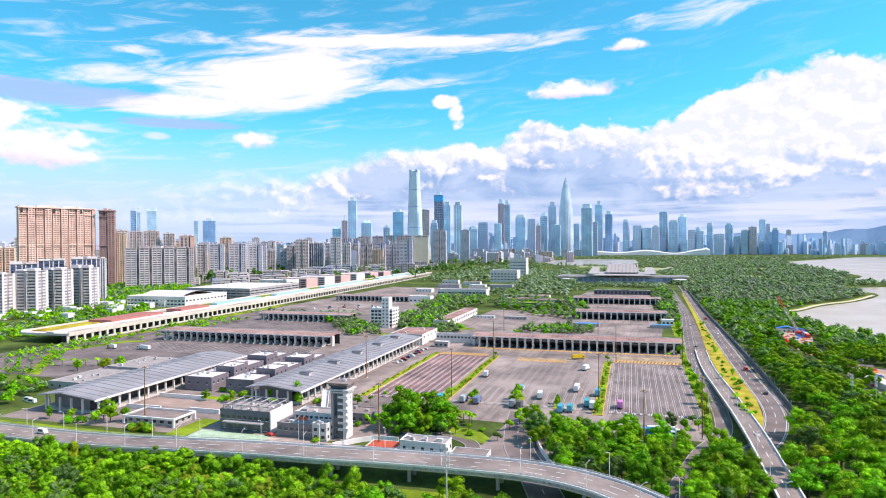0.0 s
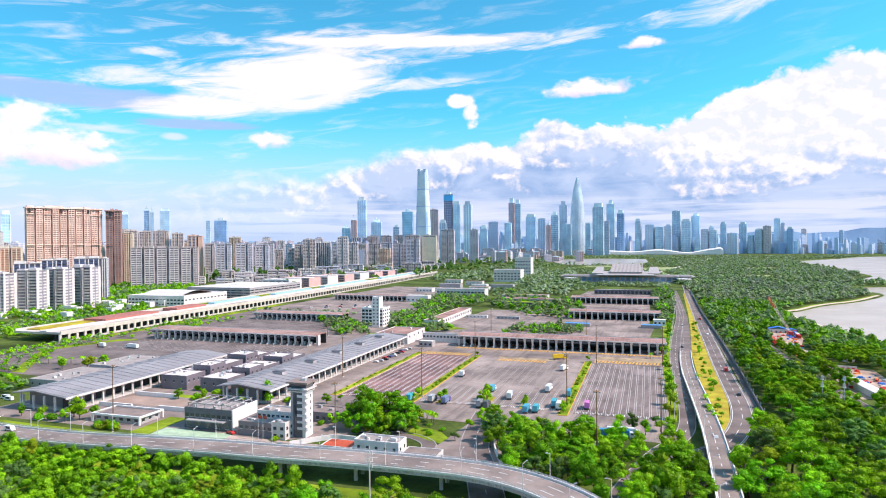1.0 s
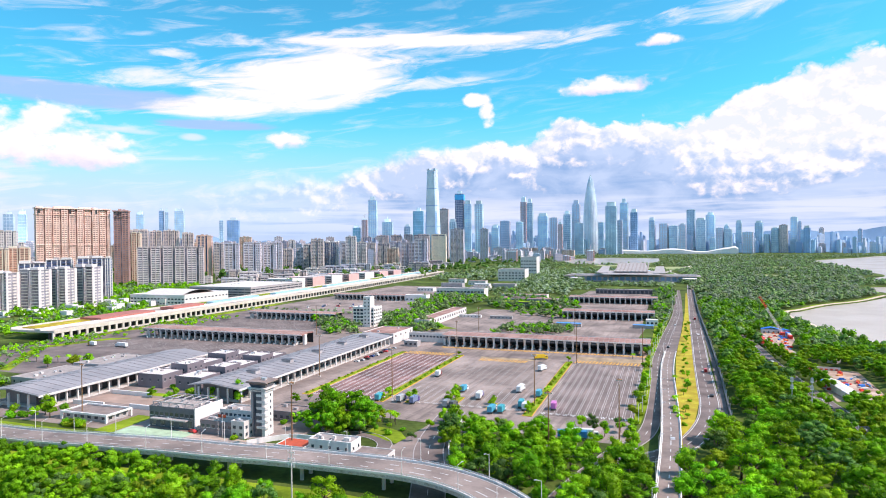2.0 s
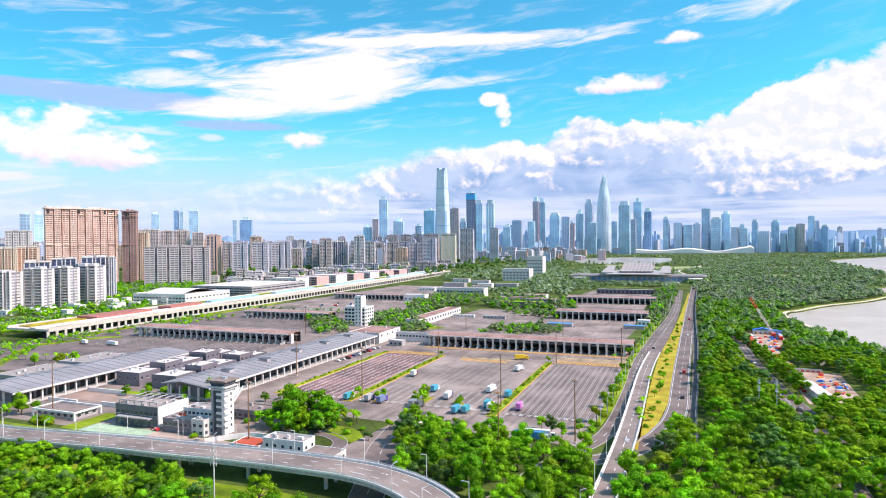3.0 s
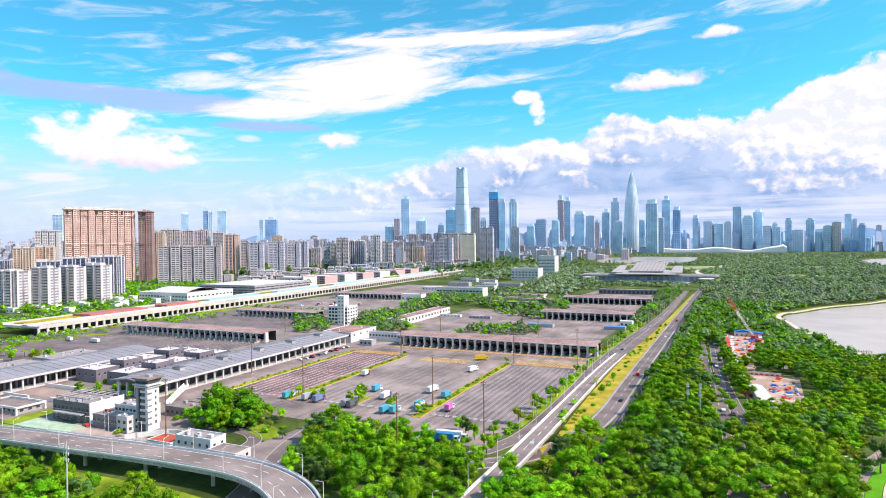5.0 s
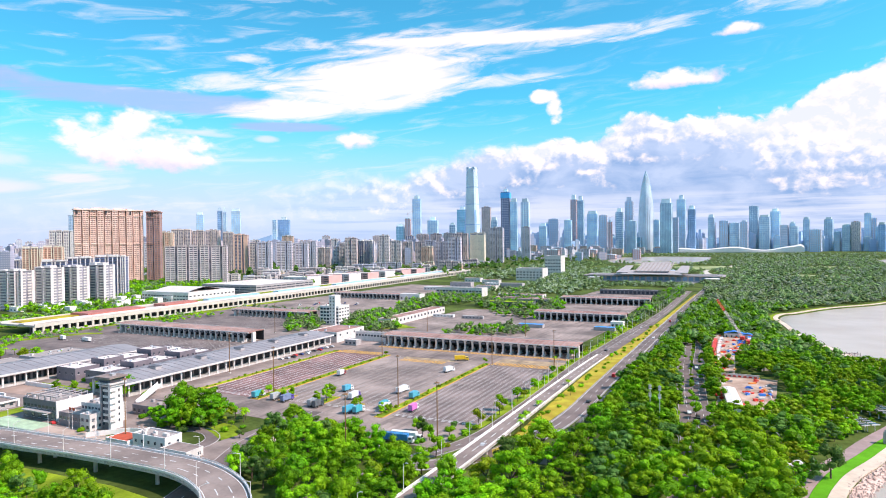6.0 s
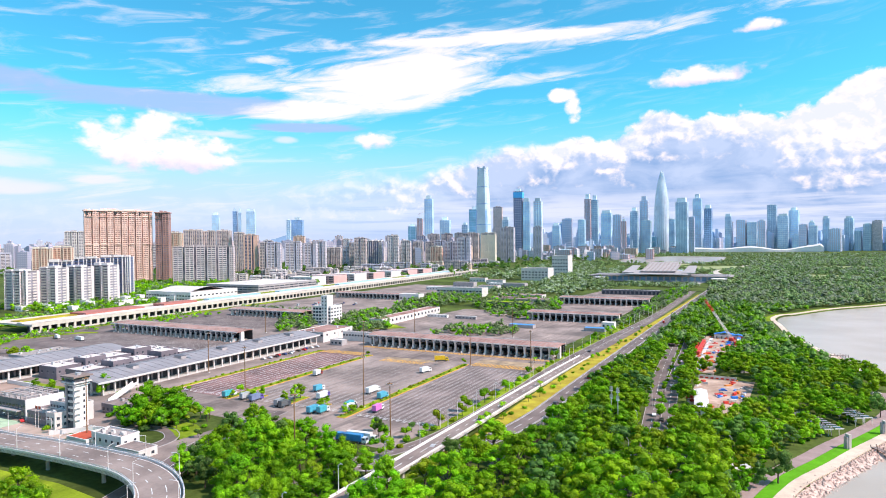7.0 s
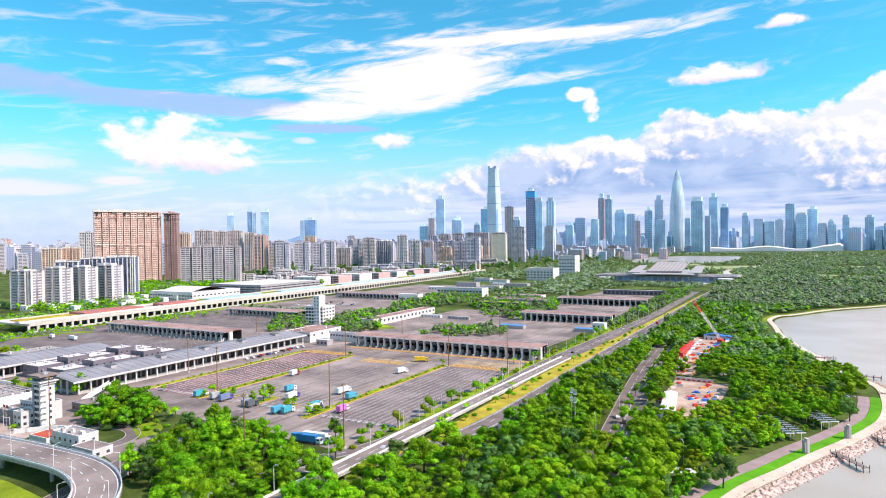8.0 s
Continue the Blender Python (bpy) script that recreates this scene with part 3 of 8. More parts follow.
def elevated_road(name, label, points, half, lanes, pier_step, rail=True, lamps=True):
    """A viaduct: deck, surface, parapets, railings, piers and lamp posts."""
    line = smooth_line(points, 3.0)
    n = sides(line)
    ob = thing(name, label, "viaduct", kind="structure")
    part("deck", ribbon(Mesh(), line, -half, half, -1.3 if rail else -0.8, -0.05), CONCRETE, ob, "pale concrete bridge deck")
    part("roadway", ribbon(Mesh(), line, -half + 0.5, half - 0.5, -0.04, 0.0), ROADWAY, ob, "worn grey asphalt roadway")
    mk = Mesh()
    for off, dash, gap in lanes:
        dashes(mk, line, off, 0.3, dash, gap, 0.04)
    part("lane_marking", mk, PAINT, ob, "white lane lines")
    for s in (-1, 1):
        a, b = sorted((s * half, s * (half - 0.45)))
        part("parapet", ribbon(Mesh(), line, a, b, -1.0, 0.7), WHITE, ob, "white painted parapet")
        if rail:
            r = Mesh()
            ribbon(r, line, a + 0.15, b - 0.15, 1.25, 1.35)
            ribbon(r, line, a + 0.15, b - 0.15, 1.0, 1.06)
            for i in range(0, len(line) - 1):
                q = line[i] + n[i] * (a + b) / 2
                r.box(q.x - 0.07, q.y - 0.07, q.z + 0.7, q.x + 0.07, q.y + 0.07, q.z + 1.3)
            part("railing", r, STEEL, ob, "slender metal railing")
    run, nextp = 0.0, 6.0
    for i in range(len(line) - 1):
        run += (line[i + 1] - line[i]).length
        if run > nextp and line[i].z > 2.6:
            nextp = run + pier_step
            p, s = line[i], n[i]
            pier = Mesh()
            for o in (-half * 0.45, half * 0.45):
                q = p + s * o
                pier.tube((q.x, q.y, -0.2), (q.x, q.y, p.z - 1.9), 0.75, 0.75, 10)
            e0, e1 = p - s * half * 0.75, p + s * half * 0.75
            m = Matrix.Translation((p.x, p.y, 0)) @ Matrix.Rotation(math.atan2(s.y, s.x), 4, "Z")
            pier.box(-half * 0.75, -0.8, p.z - 2.0, half * 0.75, 0.8, p.z - 1.28, m)
            part("pier", pier, CONCRETE, ob, "concrete pier with cap beam")
    return ob, line


via, via_line = elevated_road("viaduct_south", "curving elevated road with white parapets on piers",
    [(-520, 190, 0.3), (-400, 200, 0.3), (-320, 204, 0.4), (-265, 203, 1.8), (-225, 201, 4.2), (-190, 202, 6.2), (-153, 206.5, 7), (-127, 210, 7), (-103, 214, 7), (-74, 217.3, 7), (-48, 218.5, 7), (-28, 214, 7), (-12, 204.5, 7), (1, 190, 7), (10, 170, 7), (16, 140, 7), (18, 90, 7), (18, -40, 7), (14, -250, 7)],
    7.6, ((6.3, 900, 0.1), (-6.3, 900, 0.1), (2.2, 4, 6), (-2.2, 4, 6)), 30)
bri, bri_line = elevated_road("viaduct_east", "straight elevated ramp with white parapets beside the yard",
    [(48, -250, 4.2), (40, 40, 4.2), (37.2, 150, 4.2), (34.2, 232, 4.2), (31.8, 290, 4.2), (29, 335, 3.7), (24, 400, 2.2), (20.2, 450, 0.9), (18, 495, 0.45), (17, 540, 0.4)],
    4.3, ((3.5, 900, 0.1), (-3.5, 900, 0.1), (0, 4, 6)), 26, rail=False)


def outline_sheet(name, line_a, line_b, z, material, label):
    """Ground between two lines of equal count."""
    m = Mesh().loft([[(a[0], a[1], z), (b[0], b[1], z)] for a, b in zip(line_a, line_b)], False)
    return solid(name, m, material, label, "verge", kind="structure")


outline_sheet("verge_bay_road", [(36.2, 300), (33, 340), (28.5, 400), (25, 460), (22, 520), (21, 570), (20, 660), (17, 800), (12, 950), (6, 1120)],
              [(33, 306), (39.5, 340), (40.8, 390), (38, 435), (34.5, 500), (31.5, 570), (27.5, 660), (21.5, 800), (15.5, 950), (8.5, 1120)][:10], 0.13, DRY_GRASS, "yellowed grass verge between two roads")
outline_sheet("verge_yard", [(12.5, 331), (10.5, 360), (6.5, 420), (3.2, 470), (1.5, 520), (-3, 620), (-10, 740)], [(15.5, 331), (15.8, 360), (12.6, 420), (8.6, 470), (6, 520), (4.4, 620), (2.5, 740)], 0.12, GRASS, "bright green grass verge along the truck yard")
outline_sheet("lawn_viaduct", [(-420, 60), (-250, 60), (-190, 70), (-130, 90), (-60, 110), (-36, 120)], [(-420, 191), (-250, 192), (-190, 193), (-130, 200), (-74, 206), (-42, 205)], 0.08, GRASS, "bright grass between the trees below the viaduct")
outline_sheet("lawn_north_of_viaduct", [(-330, 212), (-250, 212), (-210, 213), (-190, 216)], [(-330, 218), (-250, 222), (-205, 226), (-190, 222)], 0.1, GRASS, "lawn between viaduct and customs court")
outline_sheet("lawn_slip", [(-100, 270), (-92, 267), (-86, 264), (-80, 262)], [(-101, 281), (-93, 281), (-86, 278), (-79, 270)], 0.12, GRASS, "lawn with shrubs beside the slip road")


# the dark drain with its posts between road and woods
drain_line = smooth_line([(60, 300, 0), (56, 351, 0), (52.5, 446, 0), (48, 540, 0), (44, 616, 0), (36, 750, 0), (28.5, 892, 0), (16, 1190, 0)], 5)
drain = solid("boundary_fence", ribbon(Mesh(), drain_line, -0.3, 0.3, 0, 2.4), DARK_GREY, "long dark boundary fence with pale posts", "fence", kind="structure")
dn = sides(drain_line)
part("ditch", ribbon(Mesh(), drain_line, 0.6, 3.4, -0.3, 0.14), ASPHALT, drain, "dark paved ditch beside the fence")
post = Mesh().box(-0.18, -0.18, 0, 0.18, 0.18, 3.6).data("post", OFFWHITE)
for i in range(0, len(drain_line), 3):
    p = drain_line[i] - dn[i] * 0.6
    part("post", post, OFFWHITE, drain, m=pose(p.x, p.y, 0))


# ================= lamps and masts =================
def make_lamp(height, arm, double=False):
    ob = thing("street_lamp", "white street lamp with a curved arm on the viaduct edge", "street lamp", group="street lamps")
    part("pole", Mesh().tube((0, 0, 0), (0, 0, height), 0.13, 0.08, 8), WHITE, ob)
    for s in ((1, -1) if double else (1,)):
        part("arm", Mesh().tube((0, 0, height - 0.1), (0, s * arm, height + 0.5), 0.07, 0.05, 6), WHITE, ob)
        part("lantern", Mesh().box(-0.16, s * arm - 0.5, height + 0.42, 0.16, s * arm + 0.5, height + 0.6), STEEL, ob)
    return ob


lamp = make_lamp(8.5, 2.0)
lamp.matrix_basis = pose(-1000, -300, 0)
vn = sides(via_line)
run, nxt = 0.0, 12.0
for i in range(len(via_line) - 1):
    run += (via_line[i + 1] - via_line[i]).length
    if run > nxt and via_line[i].y > 80:
        nxt += 27.0
        p = via_line[i]
        ang = math.degrees(math.atan2(vn[i].y, vn[i].x)) - 90
        for s in (-1, 1):
            q = p + vn[i] * s * 7.3
            copy_thing(lamp, pose(q.x, q.y, q.z + 0.6, 0, 0, ang + (180 if s > 0 else 0)))
low_lamp = make_lamp(9.0, 1.4)
tagged(low_lamp, "grey street lamp beside the road", "street lamp")
low_lamp.matrix_basis = pose(14.5, 334, 0, 0, 0, -60)
for y in range(350, 1100, 22):
    x = np.interp(y, [330, 420, 470, 520, 620, 850, 1180], [15.5, 12, 8, 5.6, 4.2, 1.0, -19])
    copy_thing(low_lamp, pose(x, y, 0.1, 0, 0, -90))
for i in range(len(bri_line) % 9, len(bri_line) - 4, 9):
    p = bri_line[i]
    if p.y < 75:
        continue
    copy_thing(low_lamp, pose(p.x - 4.0, p.y, p.z + 0.5, 0, 0, -90))
for x, y in ((104, 330), (97, 372), (112, 300), (93, 420), (128, 318), (139, 352)):
    copy_thing(low_lamp, pose(x, y, 0, 0, 0, 40))


def make_mast(height=28.0):
    ob = thing("light_mast", "tall rust-brown steel floodlight mast in the yard", "light mast", group="floodlight masts")
    part("pole", Mesh().tube((0, 0, 0), (0, 0, height), 0.32, 0.17, 10), RUST, ob)
    part("base", Mesh().box(-0.7, -0.7, 0, 0.7, 0.7, 0.6), CONCRETE, ob, "concrete footing")
    ring = Mesh().tube((0, 0, height - 0.75), (0, 0, height - 0.55), 1.25, 1.25, 14)
    part("ring", ring, RUST, ob)
    flood = Mesh().box(-0.3, -0.25, -0.35, 0.3, 0.25, 0.05).data("floodlight", STEEL)
    for i in range(6):
        a = 2 * math.pi * i / 6
        part("floodlight", flood, STEEL, ob, m=pose(1.25 * math.cos(a), 1.25 * math.sin(a), height - 0.7))
    return ob


MASTS = [(-121, 243), (-121, 336), (-13, 266), (-40, 345), (10, 300), (-248, 239), (-191, 366), (-132, 462), (-42, 468), (3, 470), (-150, 560), (-70, 600), (-300, 520)]
mast = make_mast()
mast.matrix_basis = pose(*MASTS[0], 0)
for x, y in MASTS[1:]:
    copy_thing(mast, pose(x, y, 0))


# ================= yards =================
def stripes(name, parent_outline, u0, u1, v0, v1, count, material, label, foot=True):
    ob = solid(name, Mesh().prism(site_rect(u0, v0, u1, v1), 0.0, parent_outline[1]), parent_outline[0], label, "pavement", kind="structure")
    line, bars = Mesh(), Mesh()
    z = parent_outline[1] + 0.03
    step = (u1 - u0) / count
    for i in range(count + 1):
        u = u0 + i * step
        for o in (-0.5, 0.5):
            a, b = site(u + o - 0.13, v0 + 3), site(u + o + 0.13, v0 + 3)
            c, d = site(u + o + 0.13, v1 - 3), site(u + o - 0.13, v1 - 3)
            line.face((*a, z), (*b, z), (*c, z), (*d, z))
        if foot and i < count:
            for j in range(3):
                w = u + step * (0.25 + 0.2 * j)
                q = [site(w, v0 + 1), site(w + 0.3, v0 + 1), site(w + 0.3, v0 + 4.5), site(w, v0 + 4.5)]
                bars.face(*[(*p, z) for p in q])
    part("lane_line", line, material, ob, "long painted lane lines")
    if foot:
        part("stop_mark", bars, PAINT, ob, "white stop marks")
    return ob


stripes("pavement_lot_west", (DARK_YARD, 0.1), -146, -106, 333, 474, 9, PAINT, "dark reddish truck lanes with pale painted lines")
stripes("pavement_lot_east", (LANE_GREY, 0.1), -12, 33, 331, 471, 12, PALE_PAINT, "grey truck lanes with long pale lines")
stripes("pavement_lot_middle", (YARD, 0.1), -97, -21, 333, 470, 15, FAINT_PAINT, "grey truck yard with faint lane lines")


def hatch(name, u0, v0, u1, v1, step=2.4):
    m = Mesh()
    n = int((u1 - u0) / step)
    for i in range(n):
        u = u0 + i * step
        m.face(*[(*site(a, b), 0.155) for a, b in ((u, v0), (u + 1.2, v0), (u + 2.3, v1), (u + 1.1, v1))])
    for v in (v0 - 0.5, v1):
        m.face(*[(*site(a, b), 0.155) for a, b in ((u0, v), (u1, v), (u1, v + 0.5), (u0, v + 0.5))])
    return solid(name, m, ORANGE_PAINT, "orange hatched road marking", "road marking", kind="structure")


hatch("road_marking_west", -146, 475, -106, 484)
hatch("road_marking_middle", -82, 462, -44, 469)
hatch("road_marking_east", -13, 473, 34, 481)
hatch("road_marking_gate", -128, 508, 36, 512)


def island(name, u0, v0, u1, v1, material=GRASS, label="planted island with orange and white kerb"):
    ob = solid(name, Mesh().prism(site_rect(u0, v0, u1, v1), 0, 0.32), material, label, "traffic island", kind="structure")
    k = Mesh()
    for a in ((u0 - 0.3, v0 - 0.3, u1 + 0.3, v0), (u0 - 0.3, v1, u1 + 0.3, v1 + 0.3), (u0 - 0.3, v0, u0, v1), (u1, v0, u1 + 0.3, v1)):
        k.prism(site_rect(*a), 0, 0.36)
    part("kerb", k, ORANGE_PAINT, ob, "orange painted kerb")
    return ob


island("island_west", -103.5, 330, -98.5, 478)
island("island_east", -19, 326, -14.5, 474)
island("island_mid", -63, 331, -58, 352)
island("island_mid_east", -40, 333, -37, 345)
island("island_edge", -151, 333, -147, 480)
island("island_small", -86, 333, -83, 345)


# ================= toll gates =================
def toll_gate(u0, u1, v, deep, lanes, high, label):
    """A long canopy over a row of booths."""
    x, y = site(u0, v)
    ob = thing("toll_gate", label, "toll gate", x, y, 0, GRID, group="toll gates")
    w = u1 - u0
    roof = Mesh()
    roof.loft([[(0, -2.5, high), (w, -2.5, high), (w, -2.5, high + 0.9), (0, -2.5, high + 0.9)],
               [(0, deep * 0.45, high + 1.0), (w, deep * 0.45, high + 1.0), (w, deep * 0.45, high + 1.9), (0, deep * 0.45, high + 1.9)],
               [(0, deep, high + 0.6), (w, deep, high + 0.6), (w, deep, high + 1.5), (0, deep, high + 1.5)]], True, True)
    part("roof", roof, TOLL_ROOF, ob, "dusty brown canopy roof")
    part("fascia", Mesh().box(-0.3, -2.9, high + 0.2, w + 0.3, -2.52, high + 1.0), WHITE, ob, "white canopy fascia")
    part("rear_edge", Mesh().box(-0.3, deep + 0.02, high + 0.7, w + 0.3, deep + 0.5, high + 2.0), OFFWHITE, ob, "pale rear roof edge")
    seam = Mesh()
    for i in range(int(w / 4)):
        seam.loft([[(i * 4 + 1, -2.5, high + 0.92), (i * 4 + 1.35, -2.5, high + 0.92), (i * 4 + 1.35, -2.5, high + 1.1), (i * 4 + 1, -2.5, high + 1.1)],
                   [(i * 4 + 1, deep * 0.45, high + 1.92), (i * 4 + 1.35, deep * 0.45, high + 1.92), (i * 4 + 1.35, deep * 0.45, high + 2.1), (i * 4 + 1, deep * 0.45, high + 2.1)],
                   [(i * 4 + 1, deep, high + 1.52), (i * 4 + 1.35, deep, high + 1.52), (i * 4 + 1.35, deep, high + 1.7), (i * 4 + 1, deep, high + 1.7)]], True, True)
    tagged(part("roof_seam", seam, ROOF_GREY, ob), "raised seams of the canopy roof", kind="stuff")
    # Near-black sheet added behind the booths to paint the canopy's shade.
    part("back_wall", Mesh().box(0, deep - 0.6, 0, w, deep - 0.3, high + 0.6), VOID, ob, "dark sheet painted as the shade beneath the canopy")
    for e in (-0.3, w - 1.7):
        part("end_pier", Mesh().box(e, 2.0, 0, e + 2.0, 6.0, high + 0.6), OFFWHITE, ob, "pale end pier")
    step = w / lanes
    isl = Mesh().box(-0.9, -4, 0.05, 0.9, deep - 1, 0.35).data("plinth", CONCRETE)
    booth = Mesh().box(-0.85, 0, 0.35, 0.85, 3.2, 3.0).data("booth", OFFWHITE)
    col = Mesh().box(-0.7, -1.9, 0.3, 0.7, -0.5, high - 2.8)
    col.loft([[(-0.7, -1.9, high - 2.8), (0.7, -1.9, high - 2.8), (0.7, -0.5, high - 2.8), (-0.7, -0.5, high - 2.8)], [(-1.15, -2.3, high + 0.1), (1.15, -2.3, high + 0.1), (1.15, -0.3, high + 0.1), (-1.15, -0.3, high + 0.1)]], True, True)
    col = col.data("column", OFFWHITE)
    pane = Mesh().box(-0.7, -0.06, 1.4, 0.7, -0.01, 2.6).data("window", GLASS)
    bol = Mesh().box(-0.5, -4.6, 0.05, 0.5, -3.6, 1.3).data("bollard", OFFWHITE)
    sign = Mesh().box(-step * 0.3, -2.98, high - 1.9, step * 0.3, -2.92, high - 0.6).data("sign_panel", DARK_GREY)
    for i in range(1, lanes):
        m = pose(i * step, 0, 0)
        part("plinth", isl, CONCRETE, ob, m=m), part("column", col, OFFWHITE, ob, m=m)
        part("bollard", bol, OFFWHITE, ob, m=m)
        b = part("booth", booth, OFFWHITE, ob, m=m)
        part("window", pane, GLASS, b)
    for i in range(lanes):
        part("sign_panel", sign, DARK_GREY, ob, m=pose((i + 0.5) * step, 0, 0))
    return ob


toll_gate(-130, 38, 519, 17, 26, 8.2, "long toll gate with a dusty brown canopy over grey booths")
toll_gate(-420, -246, 485, 17, 26, 8.2, "long western toll gate with a brown canopy and dark booths")
toll_gate(-415, -300, 638, 15, 18, 7.5, "toll gate with a flat canopy beyond the western yard")
toll_gate(-62, 38, 732, 16, 15, 8.0, "northern toll gate with a pale canopy over booths")
toll_gate(-80, 39, 915, 16, 17, 8.0, "far northern toll gate with a brown canopy")
toll_gate(-440, -320, 884, 14, 18, 7.5, "far western toll gate with a red-edged canopy")


# ================= sheds =================
def shed(u0, v0, u1, v1, eave, ridge, bays, label, boxes=0):
    x, y = site(u0, v0)
    w, d = u1 - u0, v1 - v0
    ob = thing("inspection_shed", label, "shed", x, y, 0, GRID, group="inspection sheds")
    r = Mesh()
    k = w * 0.42
    r.loft([[(-1.5, j, eave + 0.6), (k, j, ridge), (w + 3, j, eave), (w + 3, j, eave + 0.5), (k, j, ridge + 0.5), (-1.5, j, eave + 1.1)] for j in (-4, d + 3)], True, True)
    part("roof", r, SHED_ROOF, ob, "long blue-grey sheet metal roof")
    seam = Mesh()
    for i in range(int(d / 6)):
        j = -3 + i * 6
        seam.loft([[(-1.5, q, eave + 1.12), (k, q, ridge + 0.52), (w + 3, q, eave + 0.52), (w + 3, q, eave + 0.66), (k, q, ridge + 0.66), (-1.5, q, eave + 1.26)] for q in (j, j + 0.25)], True, True)
    part("roof_seam", seam, SHED_ROOF, ob, "raised roof seams")
    part("gutter", Mesh().box(w + 2.8, -4.1, eave - 0.5, w + 3.3, d + 3.1, eave + 0.55), OFFWHITE, ob, "pale gutter edge")
    part("core", Mesh().box(3, 3, 0, w - 5, d - 3, eave + 0.5), GREY, ob, "grey rendered inner wall")
    part("platform", Mesh().box(0, 0, 0, w + 1.5, d, 1.1), CONCRETE, ob, "loading platform")
    step = d / bays
    col = Mesh().box(-0.45, -0.45, 0, 0.45, 0.45, eave + 0.1).data("column", OFFWHITE)
    # Flat dark panels on the inner wall paint the shade of open bays.
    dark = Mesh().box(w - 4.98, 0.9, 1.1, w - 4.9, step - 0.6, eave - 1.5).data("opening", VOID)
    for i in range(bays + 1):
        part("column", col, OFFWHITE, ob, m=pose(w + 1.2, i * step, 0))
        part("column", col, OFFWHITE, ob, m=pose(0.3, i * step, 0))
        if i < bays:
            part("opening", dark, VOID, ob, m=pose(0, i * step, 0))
    for i in range(4):
        part("column", col, OFFWHITE, ob, m=pose(w * (0.15 + 0.22 * i), -2.5, 0))
    part("beam", Mesh().box(w + 0.9, 0, eave - 1.2, w + 1.5, d, eave - 0.4), OFFWHITE, ob)
    vent = Mesh().box(-3.2, -2.2, -1.0, 3.2, 2.2, 1.5).data("roof_box", MID_GREY)
    vt = Mesh().box(-3.4, -2.4, 1.5, 3.4, 2.4, 1.75).data("roof_box_top", DARK_GREY)
    for i in range(boxes):
        b = part("roof_box", vent, MID_GREY, ob, m=pose(k + 5, d * (0.15 + 0.75 * i / max(1, boxes - 1)), ridge - 0.2))
        part("lid", vt, DARK_GREY, b)
    return ob


shed(-302, 261, -268, 388, 7.8, 10.2, 18, "long inspection shed with a blue-grey metal roof and open bays")
shed(-204, 305, -174, 502, 7.8, 10.2, 26, "long inspection shed with a blue-grey roof and roof boxes", 5)


# ================= buildings of the customs court =================
def block(name, label, u, v, w, d, h, wall, roof=ROOF_GREY, windows=(), parapet=0.7, clutter=0, category="building", base=0.0, group=""):
    """A flat-roofed building at its south-west corner in the site's grid; windows: rows of (side, z, height, count, width)."""
    x, y = site(u, v)
    ob = thing(name, label, category, x, y, base, GRID, group=group)
    part("wall", Mesh().box(0, 0, -0.2, w, d, h), wall, ob)
    part("roof", Mesh().box(0.35, 0.35, h, w - 0.35, d - 0.35, h + 0.12), roof, ob)
    p = Mesh()
    p.box(-0.05, -0.05, h - 0.02, w + 0.05, 0.35, h + parapet).box(-0.05, d - 0.35, h - 0.02, w + 0.05, d + 0.05, h + parapet)
    p.box(-0.05, 0.36, h - 0.02, 0.35, d - 0.36, h + parapet).box(w - 0.35, 0.36, h - 0.02, w + 0.05, d - 0.36, h + parapet)
    part("parapet", p, wall, ob)
    for side, z, hh, count, ww in windows:
        span = w if side in "sn" else d
        m = Mesh()
        m.box(-ww / 2, -0.07, z, ww / 2, 0.02, z + hh)
        me = m.data("window", GLASS)
        fr = Mesh().box(-ww / 2 - 0.15, -0.12, z - 0.2, ww / 2 + 0.15, 0.0, z - 0.02).data("sill", OFFWHITE)
        for i in range(count):
            q = (i + 0.5) * span / count
            mm = pose(q, 0, 0) if side == "s" else pose(w, q, 0, 0, 0, 90) if side == "e" else pose(0, q, 0, 0, 0, -90) if side == "w" else pose(q, d, 0, 0, 0, 180)
            wi = part("window", me, GLASS, ob, m=mm)
            if v < 500:
                part("sill", fr, OFFWHITE, wi)
    rnd = random.Random(int(abs(u * 7 + v * 13)))
    for i in range(clutter):
        a, b, c = rnd.uniform(1, 2.6), rnd.uniform(1, 2.2), rnd.uniform(0.6, 1.6)
        px, py = rnd.uniform(1, max(1.1, w - 4)), rnd.uniform(1, max(1.1, d - 4))
        part("roof_unit", Mesh().box(px, py, h + 0.12, px + a, py + b, h + 0.12 + c), rnd.choice((OFFWHITE, MID_GREY, STEEL)), ob)
    return ob


fire = block("fire_station", "grey and white two-storey station with a roof frame", -188, 255, 27, 19, 9.0, DARK_GREY, ROOF_GREY, (("s", 5.6, 1.6, 9, 2.0), ("s", 1.0, 3.0, 5, 2.2), ("e", 3.0, 1.0, 3, 1.0)), 1.0, 7)
part("end_wall", Mesh().box(27.06, -0.3, -0.1, 27.6, 19.3, 10.4), WHITE, fire, "white end wall")
fr = Mesh()
for i in range(6):
    fr.box(1 + i * 4.8, 1, 11.2, 1.35 + i * 4.8, 18, 11.6)
for j in (1.2, 9, 17.6):
    fr.box(0.8, j, 11.6, 25.6, j + 0.35, 11.95)
for i in range(0, 6, 1):
    for j in (1.2, 17.6):
        fr.box(1 + i * 4.8, j, 9.1, 1.35 + i * 4.8, j + 0.35, 11.2)
part("roof_frame", fr, MID_GREY, fire, "white open roof frame")
